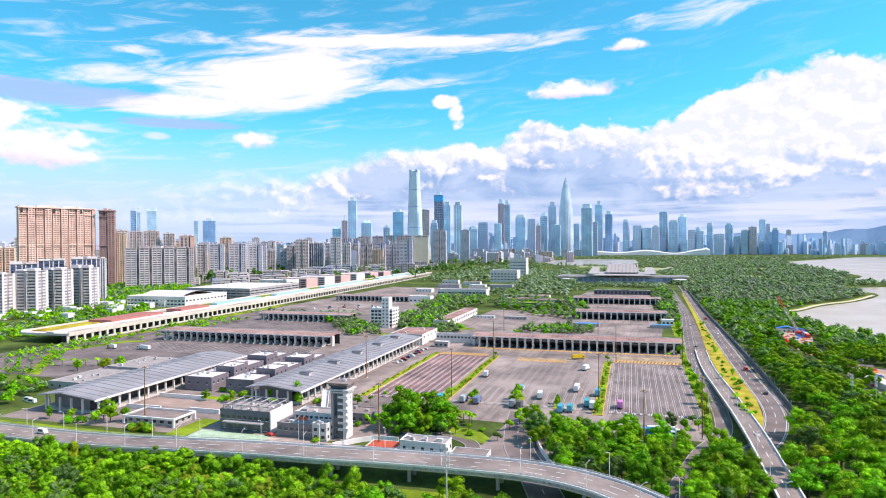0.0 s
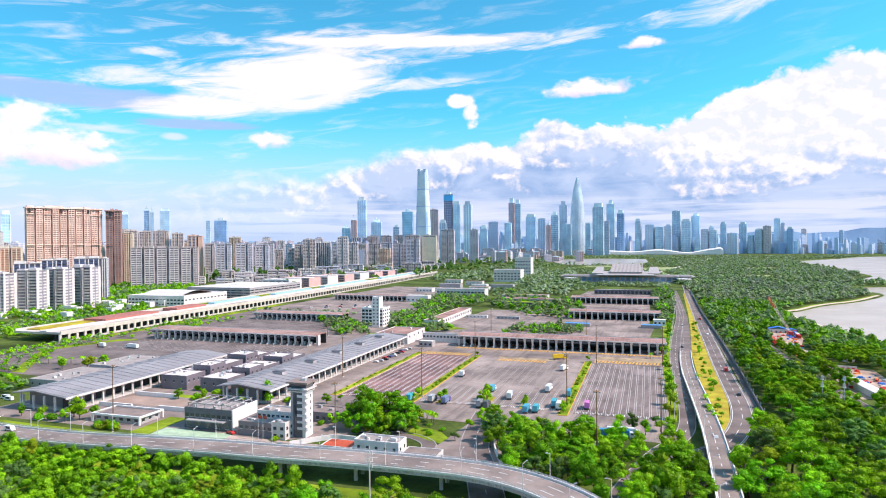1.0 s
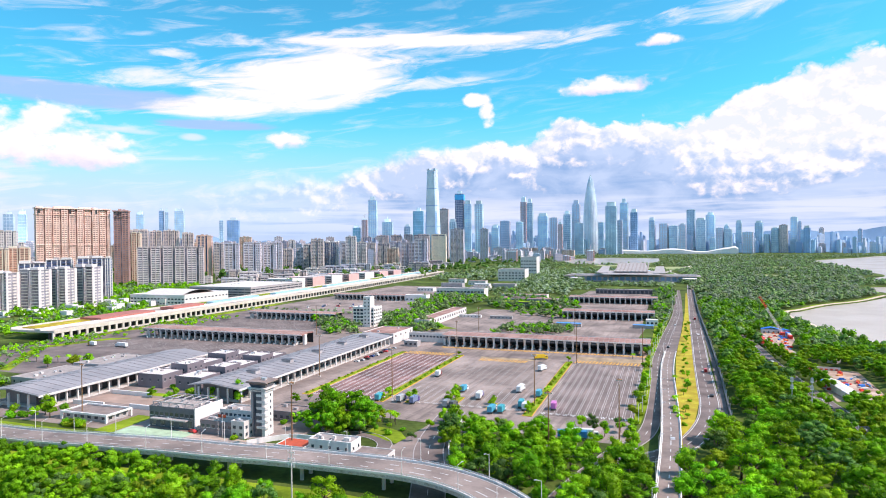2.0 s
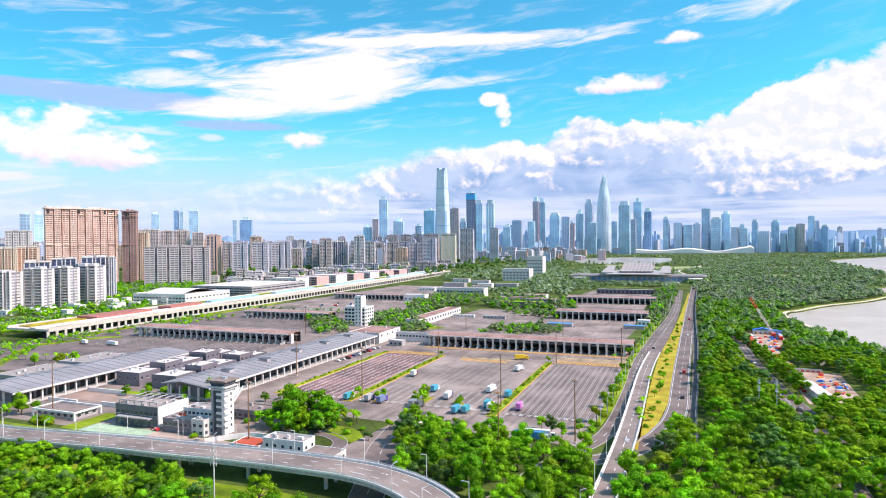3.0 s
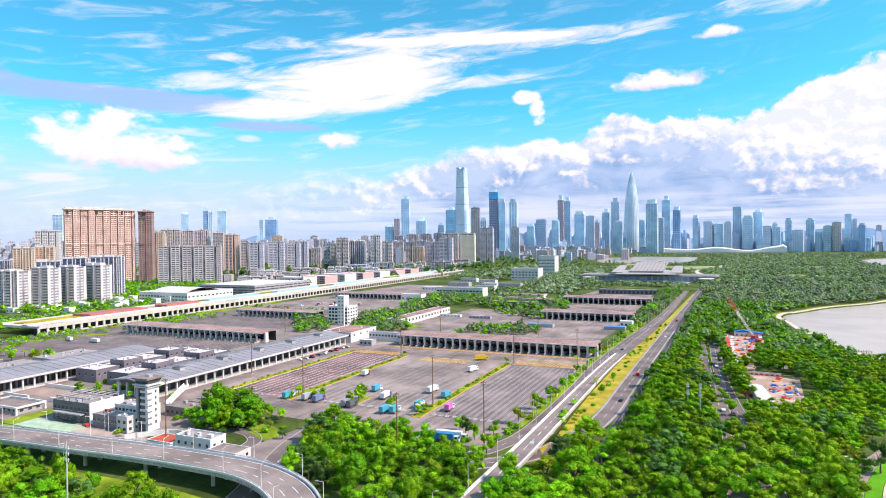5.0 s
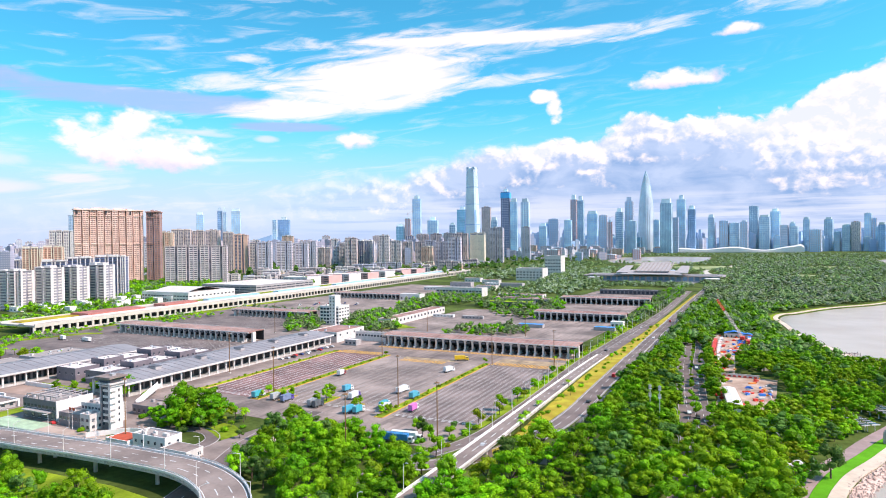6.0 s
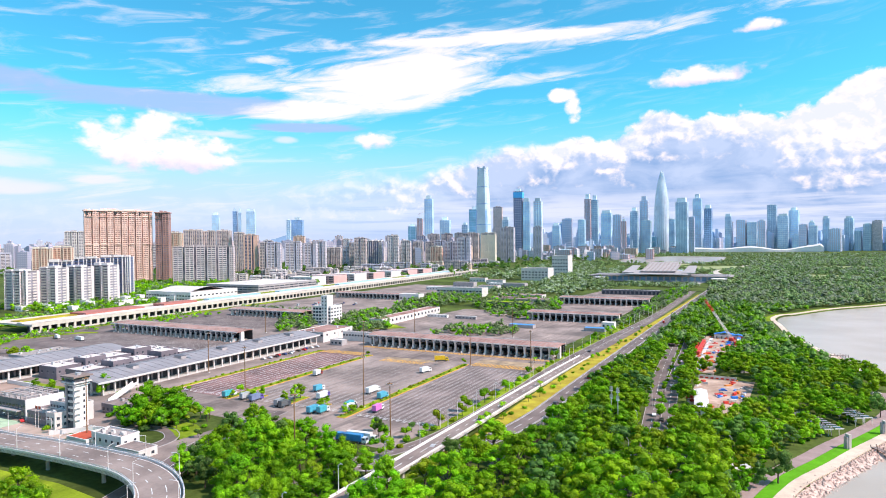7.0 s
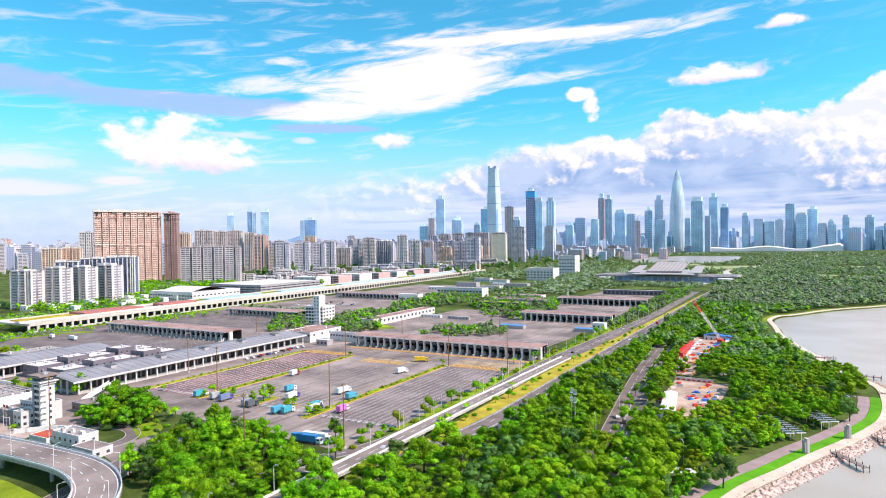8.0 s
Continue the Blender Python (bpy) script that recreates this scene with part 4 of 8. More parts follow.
part("canopy", Mesh().box(3, -3.0, 4.4, 24, -0.1, 4.9), MID_GREY, fire, "grey door canopy")
solid("forecourt", Mesh().prism(site_rect(-196, 240, -158, 252), 0, 0.14), surface("pale_green_paving", (0.42, 0.55, 0.38), 0.8), "pale green paved forecourt", "pavement", kind="structure")

block("control_office", "white and grey office with terraces beside the control tower", -156, 253, 24, 15, 5.5, GREY, ROOF_GREY, (("s", 3.0, 1.4, 8, 1.8), ("e", 2.6, 1.3, 3, 1.6)), 0.9, 5)
block("control_office", "white upper office storey with a row of windows", -152, 262, 20, 10, 8.6, OFFWHITE, ROOF_GREY, (("s", 6.4, 1.3, 8, 1.6),), 0.8, 4)
block("control_office", "white cube office beside the control tower", -137, 251, 7, 7, 7.4, OFFWHITE, ROOF_GREY, (("s", 4.4, 1.4, 2, 1.6), ("s", 1.2, 1.4, 2, 1.6), ("e", 4.4, 1.4, 2, 1.4), ("e", 1.2, 1.4, 2, 1.4)), 0.6, 2)


def control_tower():
    x, y = site(-130, 257)
    ob = thing("control_tower", "tall grey and white control tower with balconies", "tower", x, y, 0, GRID)
    part("shaft", Mesh().box(0, 0, 0, 5.4, 6, 22), DARK_GREY, ob, "dark grey shaft")
    part("side_wall", Mesh().box(5.4, -0.3, 0, 7.0, 6.3, 22.6), WHITE, ob, "white side wall")
    slot = Mesh().box(6.98, 3.9, 0, 7.06, 4.7, 1.3).data("stair_window", GLASS)
    for i in range(6):
        part("stair_window", slot, GLASS, ob, m=pose(0, 0, 3.2 + 2.9 * i))
    part("corner_pier", Mesh().box(-0.5, -0.4, 0, 0.6, 0.6, 22), MID_GREY, ob)
    gl = Mesh().box(1.2, -0.1, 0, 2.4, -0.02, 18).data("window", GLASS)
    part("window", gl, GLASS, ob, m=pose(0, 0, 2))
    bal = Mesh().box(3.3, -1.4, 0, 8.1, 2.2, 0.35).data("balcony", WHITE)
    rail = Mesh().box(3.3, -1.4, 0.35, 8.1, -1.3, 1.1).box(8.0, -1.4, 0.35, 8.1, 2.2, 1.1).data("rail", OFFWHITE)
    for i in range(6):
        b = part("balcony", bal, WHITE, ob, m=pose(0, 0, 4.0 + 2.9 * i))
        part("rail", rail, OFFWHITE, b)
    c = Mesh()
    for z, e in ((20.6, 0.8), (21.8, 1.6)):
        c.box(-e, -e, z, 7 + e, 6 + e, z + 0.5)
    part("gallery", c, OFFWHITE, ob, "pale gallery slabs")
    cab = [[(-0.2 - e, -0.2 - e, z), (7.2 + e, -0.2 - e, z), (7.2 + e, 6.2 + e, z), (-0.2 - e, 6.2 + e, z)] for z, e in ((22.4, 0.0), (24.6, 0.9))]
    part("cab", Mesh().loft(cab, True, True), GLASS, ob, "dark glazed lookout")
    part("cap", Mesh().box(-1.9, -1.9, 24.62, 8.9, 7.9, 25.3), ROOF_BROWN, ob, "brown flat roof cap")
    m = Mesh().tube((3, 3, 25.3), (3, 3, 28.6), 0.08, 0.05)
    m.tube((2, 4, 25.3), (2, 4, 27.2), 0.08, 0.05).box(3.6, 2, 25.3, 5.6, 4, 26.4)
    part("aerial", m, STEEL, ob)
    return ob


control_tower()
guard = block("guard_house", "low white-framed guard house with a brown roof", -240, 252, 28, 13, 3.6, MID_GREY, ROOF_BROWN, (("s", 1.2, 1.4, 6, 2.2), ("e", 1.2, 1.4, 3, 1.8)), 0.5)
g = Mesh().box(-1.2, -1.6, 3.4, 29.2, -0.8, 4.3).box(-1.2, 13.8, 3.4, 29.2, 14.6, 4.3).box(-1.2, -0.8, 3.4, -0.5, 13.8, 4.3).box(28.5, -0.8, 3.4, 29.2, 13.8, 4.3)
g.box(28.3, -1.6, 0, 29.2, -0.7, 3.4).box(28.3, 13.7, 0, 29.2, 14.6, 3.4).box(-1.2, -1.6, 0, -0.4, -0.8, 3.4)
part("frame", g, WHITE, guard, "white roof frame and posts")
block("white_house", "small white house with a cluttered flat roof", -93, 245, 20, 9, 5.2, WHITE, ROOF_GREY, (("s", 2.2, 1.3, 5, 1.2), ("e", 2.2, 1.3, 2, 1.2)), 0.7, 6)
block("red_roofed_shed", "low shed with a flat red roof", -108, 243, 14, 10, 2.2, WHITE, RED_ROOF, (), 0.3)
block("garage", "low white garage with a dark flat roof", -70, 240, 15, 9, 3.4, OFFWHITE, ROOF_BROWN, (("e", 1, 1.2, 2, 1.4),), 0.4)
block("annex", "brown-roofed grey annex behind the tower", -139, 281, 17, 12, 4.6, GREY, ROOF_BROWN, (("s", 1.4, 1.6, 5, 1.6),), 0.5, 2)
CHARCOAL = surface("charcoal_render", (0.2, 0.165, 0.19), 0.75, scale=0.15, vary=0.14, fine=2, stain=0.2)
PALE_ROOF = surface("bleached_roof_coating", (0.7, 0.62, 0.6), 0.85, scale=0.15, vary=0.14, fine=1.0)
for u in (-260, -231):
    for du, v, w, d, h, label in ((0, 319, 19, 17, 8.0, "charcoal cubic office with a bleached flat roof"), (9, 337, 13, 15, 11.2, "tall narrow charcoal office with a bleached roof"), (0, 337, 8.6, 15, 7.4, "low charcoal office beside a taller one"),
                                  (1, 354, 19, 19, 8.6, "square charcoal office with roof vents"), (6, 375, 15, 14, 11.4, "tall charcoal office behind lower ones"), (0, 391, 20, 15, 8.4, "charcoal office at the end of the row")):
        block("grey_office", label, u + du, v, w, d, h, CHARCOAL, PALE_ROOF, (("e", h - 3.6, 1.5, max(2, int(d / 4)), 1.2), ("s", h - 3.8, 1.3, max(2, int(w / 5)), 1.1)), 0.5, 3, group="grey offices")
block("store", "low beige store beside the inspection shed", -345, 300, 24, 40, 4.5, MID_GREY, ROOF_GREY, (("s", 1.5, 1.2, 4, 1.2),), 0.4, 5)
block("store", "flat-roofed service building with white roof units", -345, 345, 30, 40, 5.0, MID_GREY, ROOF_GREY, (("s", 1.5, 1.2, 4, 1.2),), 0.4, 8)
for a in ((-262, 300, -232, 301), (-262, 275, -240, 276), (-224, 277, -205, 278)):
    solid("boundary_wall", Mesh().prism(site_rect(*a), 0, 2.4), WHITE, "white rendered boundary wall", "wall", kind="structure")
# walls on both sides of the slip road and the access road
for pts in ([(-140, 236), (-128, 250), (-116, 252)], [(-64, 300), (-57, 268), (-47, 245), (-38, 226)], [(-5, 284), (-20, 280), (-28, 270)]):
    solid("retaining_wall", ribbon(Mesh(), smooth_line([(x, y, 0) for x, y in pts], 4), -0.25, 0.25, 0, 2.2), WHITE, "white low wall beside a road", "wall", kind="structure")
block("link_hall", "white two-storey hall at the head of the shed", -203, 512, 30, 44, 8.5, OFFWHITE, TOLL_ROOF, (("s", 5.5, 1.6, 9, 2.4), ("e", 5.5, 1.6, 4, 2.0)), 0.7, 3)
block("link_bridge", "long white covered bridge beside the toll gate", -166, 531, 38, 6, 7.5, OFFWHITE, ROOF_GREY, (("s", 4.2, 1.6, 12, 1.8),), 0.6)
block("white_office", "white five-storey office with banded windows", -262, 608, 24, 20, 19.5, WHITE, OFFWHITE, tuple(("s", 1.6 + 3.6 * i, 2.2, 6, 3.0) for i in range(5)) + tuple(("e", 2 + 3.6 * i, 1.6, 4, 2.6) for i in range(5)), 0.9, 3)
block("office_tower", "white stair tower beside the office", -249, 606, 8, 10, 31, WHITE, OFFWHITE, tuple(("s", 3 + 3.6 * i, 1.4, 2, 1.4) for i in range(8)), 0.8)
block("low_hall", "low white hall beyond the trees", -300, 968, 80, 24, 13, OFFWHITE, ROOF_GREY, tuple(("s", z, 2.4, 14, 4.0) for z in (2, 7)), 0.8, 5)
block("low_shed", "long low shed between the yards", -165, 895, 72, 18, 6, MID_GREY, TOLL_ROOF, (("s", 1.5, 3, 12, 4),), 0.4)
block("stepped_hall", "long stepped white building with a sloping roof", -198, 622, 16, 130, 7, OFFWHITE, TOLL_ROOF, (("e", 3, 2.5, 16, 3),), 0.5)
block("white_block", "white block building beyond the woods", -300, 1365, 60, 40, 26, OFFWHITE, ROOF_GREY, tuple(("s", z, 2.5, 8, 4) for z in (5, 11, 17)), 0.8, 4)
block("white_block", "white six-storey block beyond the woods", -292, 1560, 40, 40, 48, OFFWHITE, ROOF_GREY, tuple(("s", z, 2.5, 6, 4) for z in (5, 13, 21, 29, 37)), 0.8, 4)
block("white_kiosk", "small white kiosk at the yard's edge", 30, 690, 12, 10, 6, WHITE, OFFWHITE, (("s", 2, 2, 3, 2),), 0.4)
block("blue_awning", "blue-roofed shelter in the northern yard", -58, 664, 26, 9, 3.2, MID_GREY, surface("blue_sheet", (0.03, 0.3, 0.75), 0.5), (), 0.2)
block("blue_awning", "blue-roofed shelter near the northern gate", 18, 668, 20, 8, 3.2, MID_GREY, bpy.data.materials["blue_sheet"], (), 0.2)

outline_sheet("lawn_west_strip", [site(-400, 330), site(-468, 412), site(-446, 470), site(-430, 475)], [site(-388, 330), site(-455, 408), site(-438, 460), site(-422, 470)], 0.12, GRASS, "grass strip beside the western yard")
outline_sheet("lawn_link", [site(-480, 455), site(-484, 600), site(-488, 800)], [site(-470, 455), site(-468, 600), site(-474, 800)], 0.12, GRASS, "grass strip along the arcaded link")
outline_sheet("lawn_middle", [site(-236, 560), site(-215, 600), site(-180, 640)], [site(-205, 555), site(-196, 590), site(-150, 620)], 0.12, GRASS, "grass among the trees behind the toll gate")
stripes("pavement_dark_yard_west", (ASPHALT, 0.1), -420, -250, 425, 478, 34, PALE_PAINT, "dark grey lane paving before the western gate", False)
stripes("pavement_dark_yard_northwest", (ASPHALT, 0.1), -425, -300, 560, 630, 24, FAINT_PAINT, "dark grey lane paving before the second gate", False)
sheet("pavement_brown_court", site_rect(-262, 283, -206, 299), 0.1, surface("reddish_court_paving", (0.4, 0.27, 0.22), 0.85, scale=0.1, vary=0.2, fine=0.8), "reddish paved court between sheds")
sheet("lawn_guard_house", site_rect(-208, 240, -197, 268), 0.12, GRASS, "small lawn beside the guard house", "lawn")
sheet("lawn_court_hedge", site_rect(-258, 303, -208, 309), 0.12, GRASS, "grass strip before the grey offices", "lawn")
sheet("pavement_tower_court", site_rect(-160, 238, -112, 250), 0.1, surface("sandy_court_paving", (0.5, 0.37, 0.31), 0.85, scale=0.1, vary=0.2, fine=0.8), "sandy paved court before the control office")
block("green_roofed_hall", "low hall with a planted green roof", -165, 842, 64, 24, 6, DARK_GREY, GRASS, (("s", 1.5, 2.6, 12, 3.6),), 0.5)
block("brown_roofed_shed", "low open shed with a brown roof", -176, 905, 60, 22, 6, MID_GREY, TOLL_ROOF, (("s", 1.5, 2.6, 10, 3.6),), 0.4)
block("brown_roofed_shed", "long low shed with a pinkish roof beyond the trees", -190, 960, 70, 20, 6, OFFWHITE, TOLL_ROOF, (("s", 1.5, 2.6, 10, 3.6),), 0.4)
block("container_office", "row of white container offices in the yard", -178, 712, 26, 4, 3, WHITE, OFFWHITE, (("s", 1, 1, 6, 1.4),), 0.2)
block("container_office", "grey container offices beside the hedge", -140, 708, 26, 4, 3.2, MID_GREY, OFFWHITE, (("s", 1, 1, 6, 1.4),), 0.2)
block("white_canopy", "white box building beside the far gate", -318, 880, 34, 16, 9, WHITE, OFFWHITE, (("s", 2, 2, 5, 3),), 0.5)
block("small_pavilion", "pale flat-roofed pavilion before the toll gate", -160, 505, 12, 8, 4.5, MID_GREY, OFFWHITE, (("s", 1.4, 1.6, 3, 2),), 0.4)
for i, (u, v) in enumerate(((-310, 1040), (-280, 1090), (-350, 1130), (-300, 1180), (-330, 1240), (-250, 1130), (-370, 1060), (-390, 1290))):
    block("low_store", "small pale store among the port trees", u, v, 30 + 6 * (i % 3), 16, 6 + 2 * (i % 3), (WHITE, OFFWHITE, MID_GREY)[i % 3], (OFFWHITE, TOLL_ROOF, ROOF_GREY)[i % 3], (("s", 2, 1.8, 5, 2.5),), 0.4)
block("toll_canopy_far", "far gate canopy before the port hall", -60, 1080, 90, 12, 7, DARK_GREY, OFFWHITE, (("s", 1, 4.5, 14, 4),), 0.6)
sheet("pavement_tower_yard", [(-185, 234), (-150, 240), (-120, 262), (-128, 290), (-135, 296), (-185, 296)], 0.05, ROADWAY, "grey asphalt behind the control tower")
sheet("pavement_slip_corner", [(-80, 261), (-78, 300), (-60, 300), (-46, 250), (-52, 236), (-84, 244)], 0.045, ROADWAY, "worn asphalt where the slip road meets the yard")
OCHRE = surface("dusty_ochre_paving", (0.3, 0.22, 0.16), 0.9, scale=0.12, vary=0.3, fine=0.8, second=(0.46, 0.32, 0.19))
sheet("pavement_ochre_east", site_rect(-13, 483, 36, 497), 0.09, OCHRE, "dusty ochre worn paving before the toll gate")
sheet("pavement_ochre_middle", site_rect(-84, 471, -42, 478), 0.09, OCHRE, "dusty ochre worn paving in the yard")
# short bright lines at the front of the middle lanes
front = Mesh()
for i in range(16):
    u = -97 + i * 76 / 15
    for o in (-0.5, 0.5):
        front.face(*[(*site(u + o + e, v), 0.17) for e, v in ((-0.15, 336), (0.15, 336), (0.15, 372), (-0.15, 372))])
solid("road_marking_front", front, PALE_PAINT, "white lane lines at the front of the yard", "road marking", kind="structure")


# ================= trees =================
def unit_ball():
    bm = bmesh.new()
    bmesh.ops.create_icosphere(bm, subdivisions=1, radius=1.0)
    v, f = [tuple(q.co) for q in bm.verts], [tuple(q.index for q in p.verts) for p in bm.faces]
    bm.free()
    return v, f


BALL = unit_ball()


def crown(seed, cards, blobs, size, flat=1.0, full=False):
    """Leafy lumps with leaf clumps standing out all over; blobs: (x, y, z, radius)."""
    rnd = random.Random(seed)
    m = Mesh()
    total = sum(b[3] ** 2 for b in blobs)
    for bx, by, bz, br in blobs:
        s = len(m.v)
        if full:
            ox = rnd.uniform(0, 50)
            for x, y, z in BALL[0]:
                k = br * (0.78 + 0.3 * noise.noise(Vector((x * 1.7 + ox, y * 1.7, z * 1.7))) + rnd.uniform(-0.08, 0.08))
                m.v.append((bx + x * k, by + y * k, bz + z * k * flat))
            m.f += [tuple(s + i for i in f) for f in BALL[1]]
        else:
            ring = [(bx + br * rnd.uniform(0.65, 0.9) * math.cos(a), by + br * rnd.uniform(0.65, 0.9) * math.sin(a), bz + rnd.uniform(-0.2, 0.15) * br) for a in [2 * math.pi * i / 7 for i in range(7)]]
            m.v += [(bx, by, bz + br * 0.85 * flat), (bx, by, bz - br * 0.6 * flat)] + ring
            for i in range(7):
                m.f += [(s, s + 2 + i, s + 2 + (i + 1) % 7), (s + 1, s + 2 + (i + 1) % 7, s + 2 + i)]
        for _ in range(max(4, int(cards * br * br / total))):
            z = rnd.uniform(-0.4, 1.0)
            a = rnd.uniform(0, 2 * math.pi)
            q = math.sqrt(max(0, 1 - z * z))
            d = Vector((q * math.cos(a), q * math.sin(a), z))
            p = Vector((bx, by, bz)) + Vector((d.x, d.y, d.z * flat)) * br * rnd.uniform(0.78, 1.12)
            n = (d + Vector((rnd.gauss(0, 0.24), rnd.gauss(0, 0.24), rnd.gauss(0.05, 0.22)))).normalized()
            u = n.orthogonal().normalized()
            u.rotate(Matrix.Rotation(rnd.uniform(0, 6.28), 3, n))
            w = n.cross(u)
            e = size * rnd.uniform(0.55, 1.3)
            m.face(p + u * e * 0.9, p + w * e * rnd.uniform(0.45, 0.8) + n * e * 0.15, p - u * e * rnd.uniform(0.6, 0.9) - n * e * 0.15, p - w * e * rnd.uniform(0.45, 0.8))
    return m


def lumps(seed, n, spread, low, high, r0, r1):
    rnd = random.Random(seed)
    out = []
    for i in range(n):
        a, q = rnd.uniform(0, 6.28), spread * math.sqrt(rnd.uniform(0.02, 1))
        t = rnd.uniform(0, 1)
        z = low + (high - low) * t * (1 - 0.55 * (q / spread) ** 2) if spread < 3.5 else high - (high - low) * (0.95 * (q / spread) ** 2 + 0.4 * t * t)
        out.append((q * math.cos(a), q * math.sin(a), z, rnd.uniform(r0, r1)))
    return out


def trunk(seed, height, r, blobs):
    rnd = random.Random(seed)
    m = Mesh()
    top = Vector((rnd.uniform(-0.3, 0.3), rnd.uniform(-0.3, 0.3), height))
    m.tube((0, 0, -0.3), top, r, r * 0.65, 7, False)
    for b in blobs[:6]:
        m.tube(top * 0.9, Vector(b[:3]) * 0.85 + Vector((0, 0, 0.15 * height)), r * 0.5, r * 0.15, 5, False)
    return m


KINDS = {}
for name, count, args in (("round", 4, (12, 2.5, 3.4, 9.4, 1.1, 1.9)), ("broad", 5, (20, 4.3, 4.6, 9.4, 1.0, 1.8)), ("shrub", 3, (4, 0.8, 0.4, 1.1, 0.7, 1.0)), ("young", 3, (5, 1.2, 2.4, 4.6, 0.8, 1.3))):
    KINDS[name] = []
    for i in range(count):
        n, spread, low, high, r0, r1 = args
        bl = lumps(i * 31 + len(name), n, spread, low, high, r0, r1)
        cards, size = {"round": (760, 0.3), "broad": (1050, 0.31), "shrub": (130, 0.24), "young": (240, 0.28)}[name]
        KINDS[name].append((trunk(i, low * 0.95, {"round": 0.28, "broad": 0.38, "shrub": 0.08, "young": 0.12}[name], bl).data("trunk", BARK), crown(i * 7 + 3, cards, bl, size, 0.6 if name == "broad" else 0.9, True)))
CROWNS = {}


def crown_data(kind, i, leaf):
    key = (kind, i, leaf.name)
    if key not in CROWNS:
        CROWNS[key] = KINDS[kind][i][1].data("crown", leaf)
    return CROWNS[key]


LABELS = {"round": "dense round-crowned tree", "broad": "spreading tree with layered crown", "shrub": "small clipped green shrub", "young": "slender young green tree"}
tree_rnd = random.Random(5)


JOINED = {}
BELT = {}


def plant(kind, x, y, scale=1.0, leaf=None, z=0.0, group="trees", where="", joined=""):
    i = tree_rnd.randrange(len(KINDS[kind]))
    leaf = leaf or tree_rnd.choices((LEAF_A, LEAF_B, LEAF_C, LEAF_D), (5, 5, 0.35, 1.2))[0]
    if joined:
        JOINED.setdefault((joined, leaf.name), []).append((kind, i, x, y, z, scale, tree_rnd.uniform(0, 6.28)))
        return None
    word = "shrub" if kind == "shrub" else "tree"
    tint = {"leaves_yellow_green": "yellowish "}.get(leaf.name, "")
    ob = thing(word, tint + LABELS[kind] + where, word, x, y, z, tree_rnd.uniform(0, 360), group)
    ob.scale = (scale * tree_rnd.uniform(0.9, 1.1), scale * tree_rnd.uniform(0.9, 1.1), scale * tree_rnd.uniform(0.75, 1.2))
    if kind != "shrub":
        part("trunk", KINDS[kind][i][0], BARK, ob)
    part("crown", crown_data(kind, i, leaf), leaf, ob)
    return ob


def inside(x, y, poly):
    c = False
    for (x0, y0), (x1, y1) in zip(poly, poly[1:] + poly[:1]):
        if (y0 > y) != (y1 > y) and x < (x1 - x0) * (y - y0) / (y1 - y0) + x0:
            c = not c
    return c


def near_line(x, y, line, d):
    return any((p.x - x) ** 2 + (p.y - y) ** 2 < d * d for p in line)


woods_road = smooth_line([(119, 180, 0), (116, 270, 0), (110, 345, 0), (102, 395, 0), (94.3, 440, 0), (84, 507, 0), (74.5, 590, 0), (67, 650, 0), (56, 760, 0), (44, 900, 0), (32, 1100, 0)], 5)
under_road = smooth_line([(-76, 318, 0), (-71, 290, 0), (-64, 262, 0), (-54, 240, 0), (-42, 212, 0), (-30, 180, 0), (-18, 110, 0)], 4)
bay_road = smooth_line([(8, 270, 0), (20, 280, 0), (31, 293, 0), (39, 312, 0), (45, 345, 0), (46, 380, 0)], 4)
inner_road = smooth_line([(20, 350, 0), (20, 320, 0), (16, 300, 0), (10, 284, 0), (5, 262, 0), (0, 235, 0)], 4)
KEEP_OUT = [([Vector((158 + 15 * i / 4, 426 - 24 * i / 4, 0)) for i in range(6)], 5.0), ([Vector((172 + 14 * i / 4, 450 - 23 * i / 4, 0)) for i in range(6)], 5.0), ([Vector((182 + 4 * i, 486 + i, 0)) for i in range(5)], 6.0), ([p + Vector((6, -4, 0)) for p in bri_line if 265 < p.y < 350], 7.5), (via_line, 10.5), (bri_line, 6.5), (under_road, 6.8), (drain_line, 5.0), (bay_road, 6.5), (inner_road, 4.2), ([p for p in woods_road if 352 < p.y < 612], 9.2)]
CLEARINGS = [[(110, 402), (101, 508), (136, 512), (144, 440), (134, 402)], [(122, 529), (122, 539), (130, 539), (130, 529)], [(98, 520), (112, 512), (109, 560), (107, 590), (118, 640), (116, 690), (78, 690), (80, 640), (85, 590)], [(133, 333), (133, 346), (147, 348), (147, 335)]]


def free(x, y):
    return not any(near_line(x, y, l, d) for l, d in KEEP_OUT) and not any(inside(x, y, c) for c in CLEARINGS)


def wood(poly, step, kinds, lo, hi, where="", gap=0.0, joined=""):
    xs, ys = [p[0] for p in poly], [p[1] for p in poly]
    y = min(ys)
    row = 0
    while y < max(ys):
        x = min(xs) + (row % 2) * step / 2
        while x < max(xs):
            px, py = x + tree_rnd.uniform(-0.36, 0.36) * step, y + tree_rnd.uniform(-0.36, 0.36) * step
            if inside(px, py, poly) and free(px, py) and tree_rnd.random() > gap:
                plant(tree_rnd.choice(kinds), px, py, tree_rnd.uniform(lo, hi), where=where, joined=joined)
            x += step
        y += step * 0.87
        row += 1


def shore_x(y):
    return float(np.interp(y, [p[1] for p in SHORE], [p[0] for p in SHORE]))


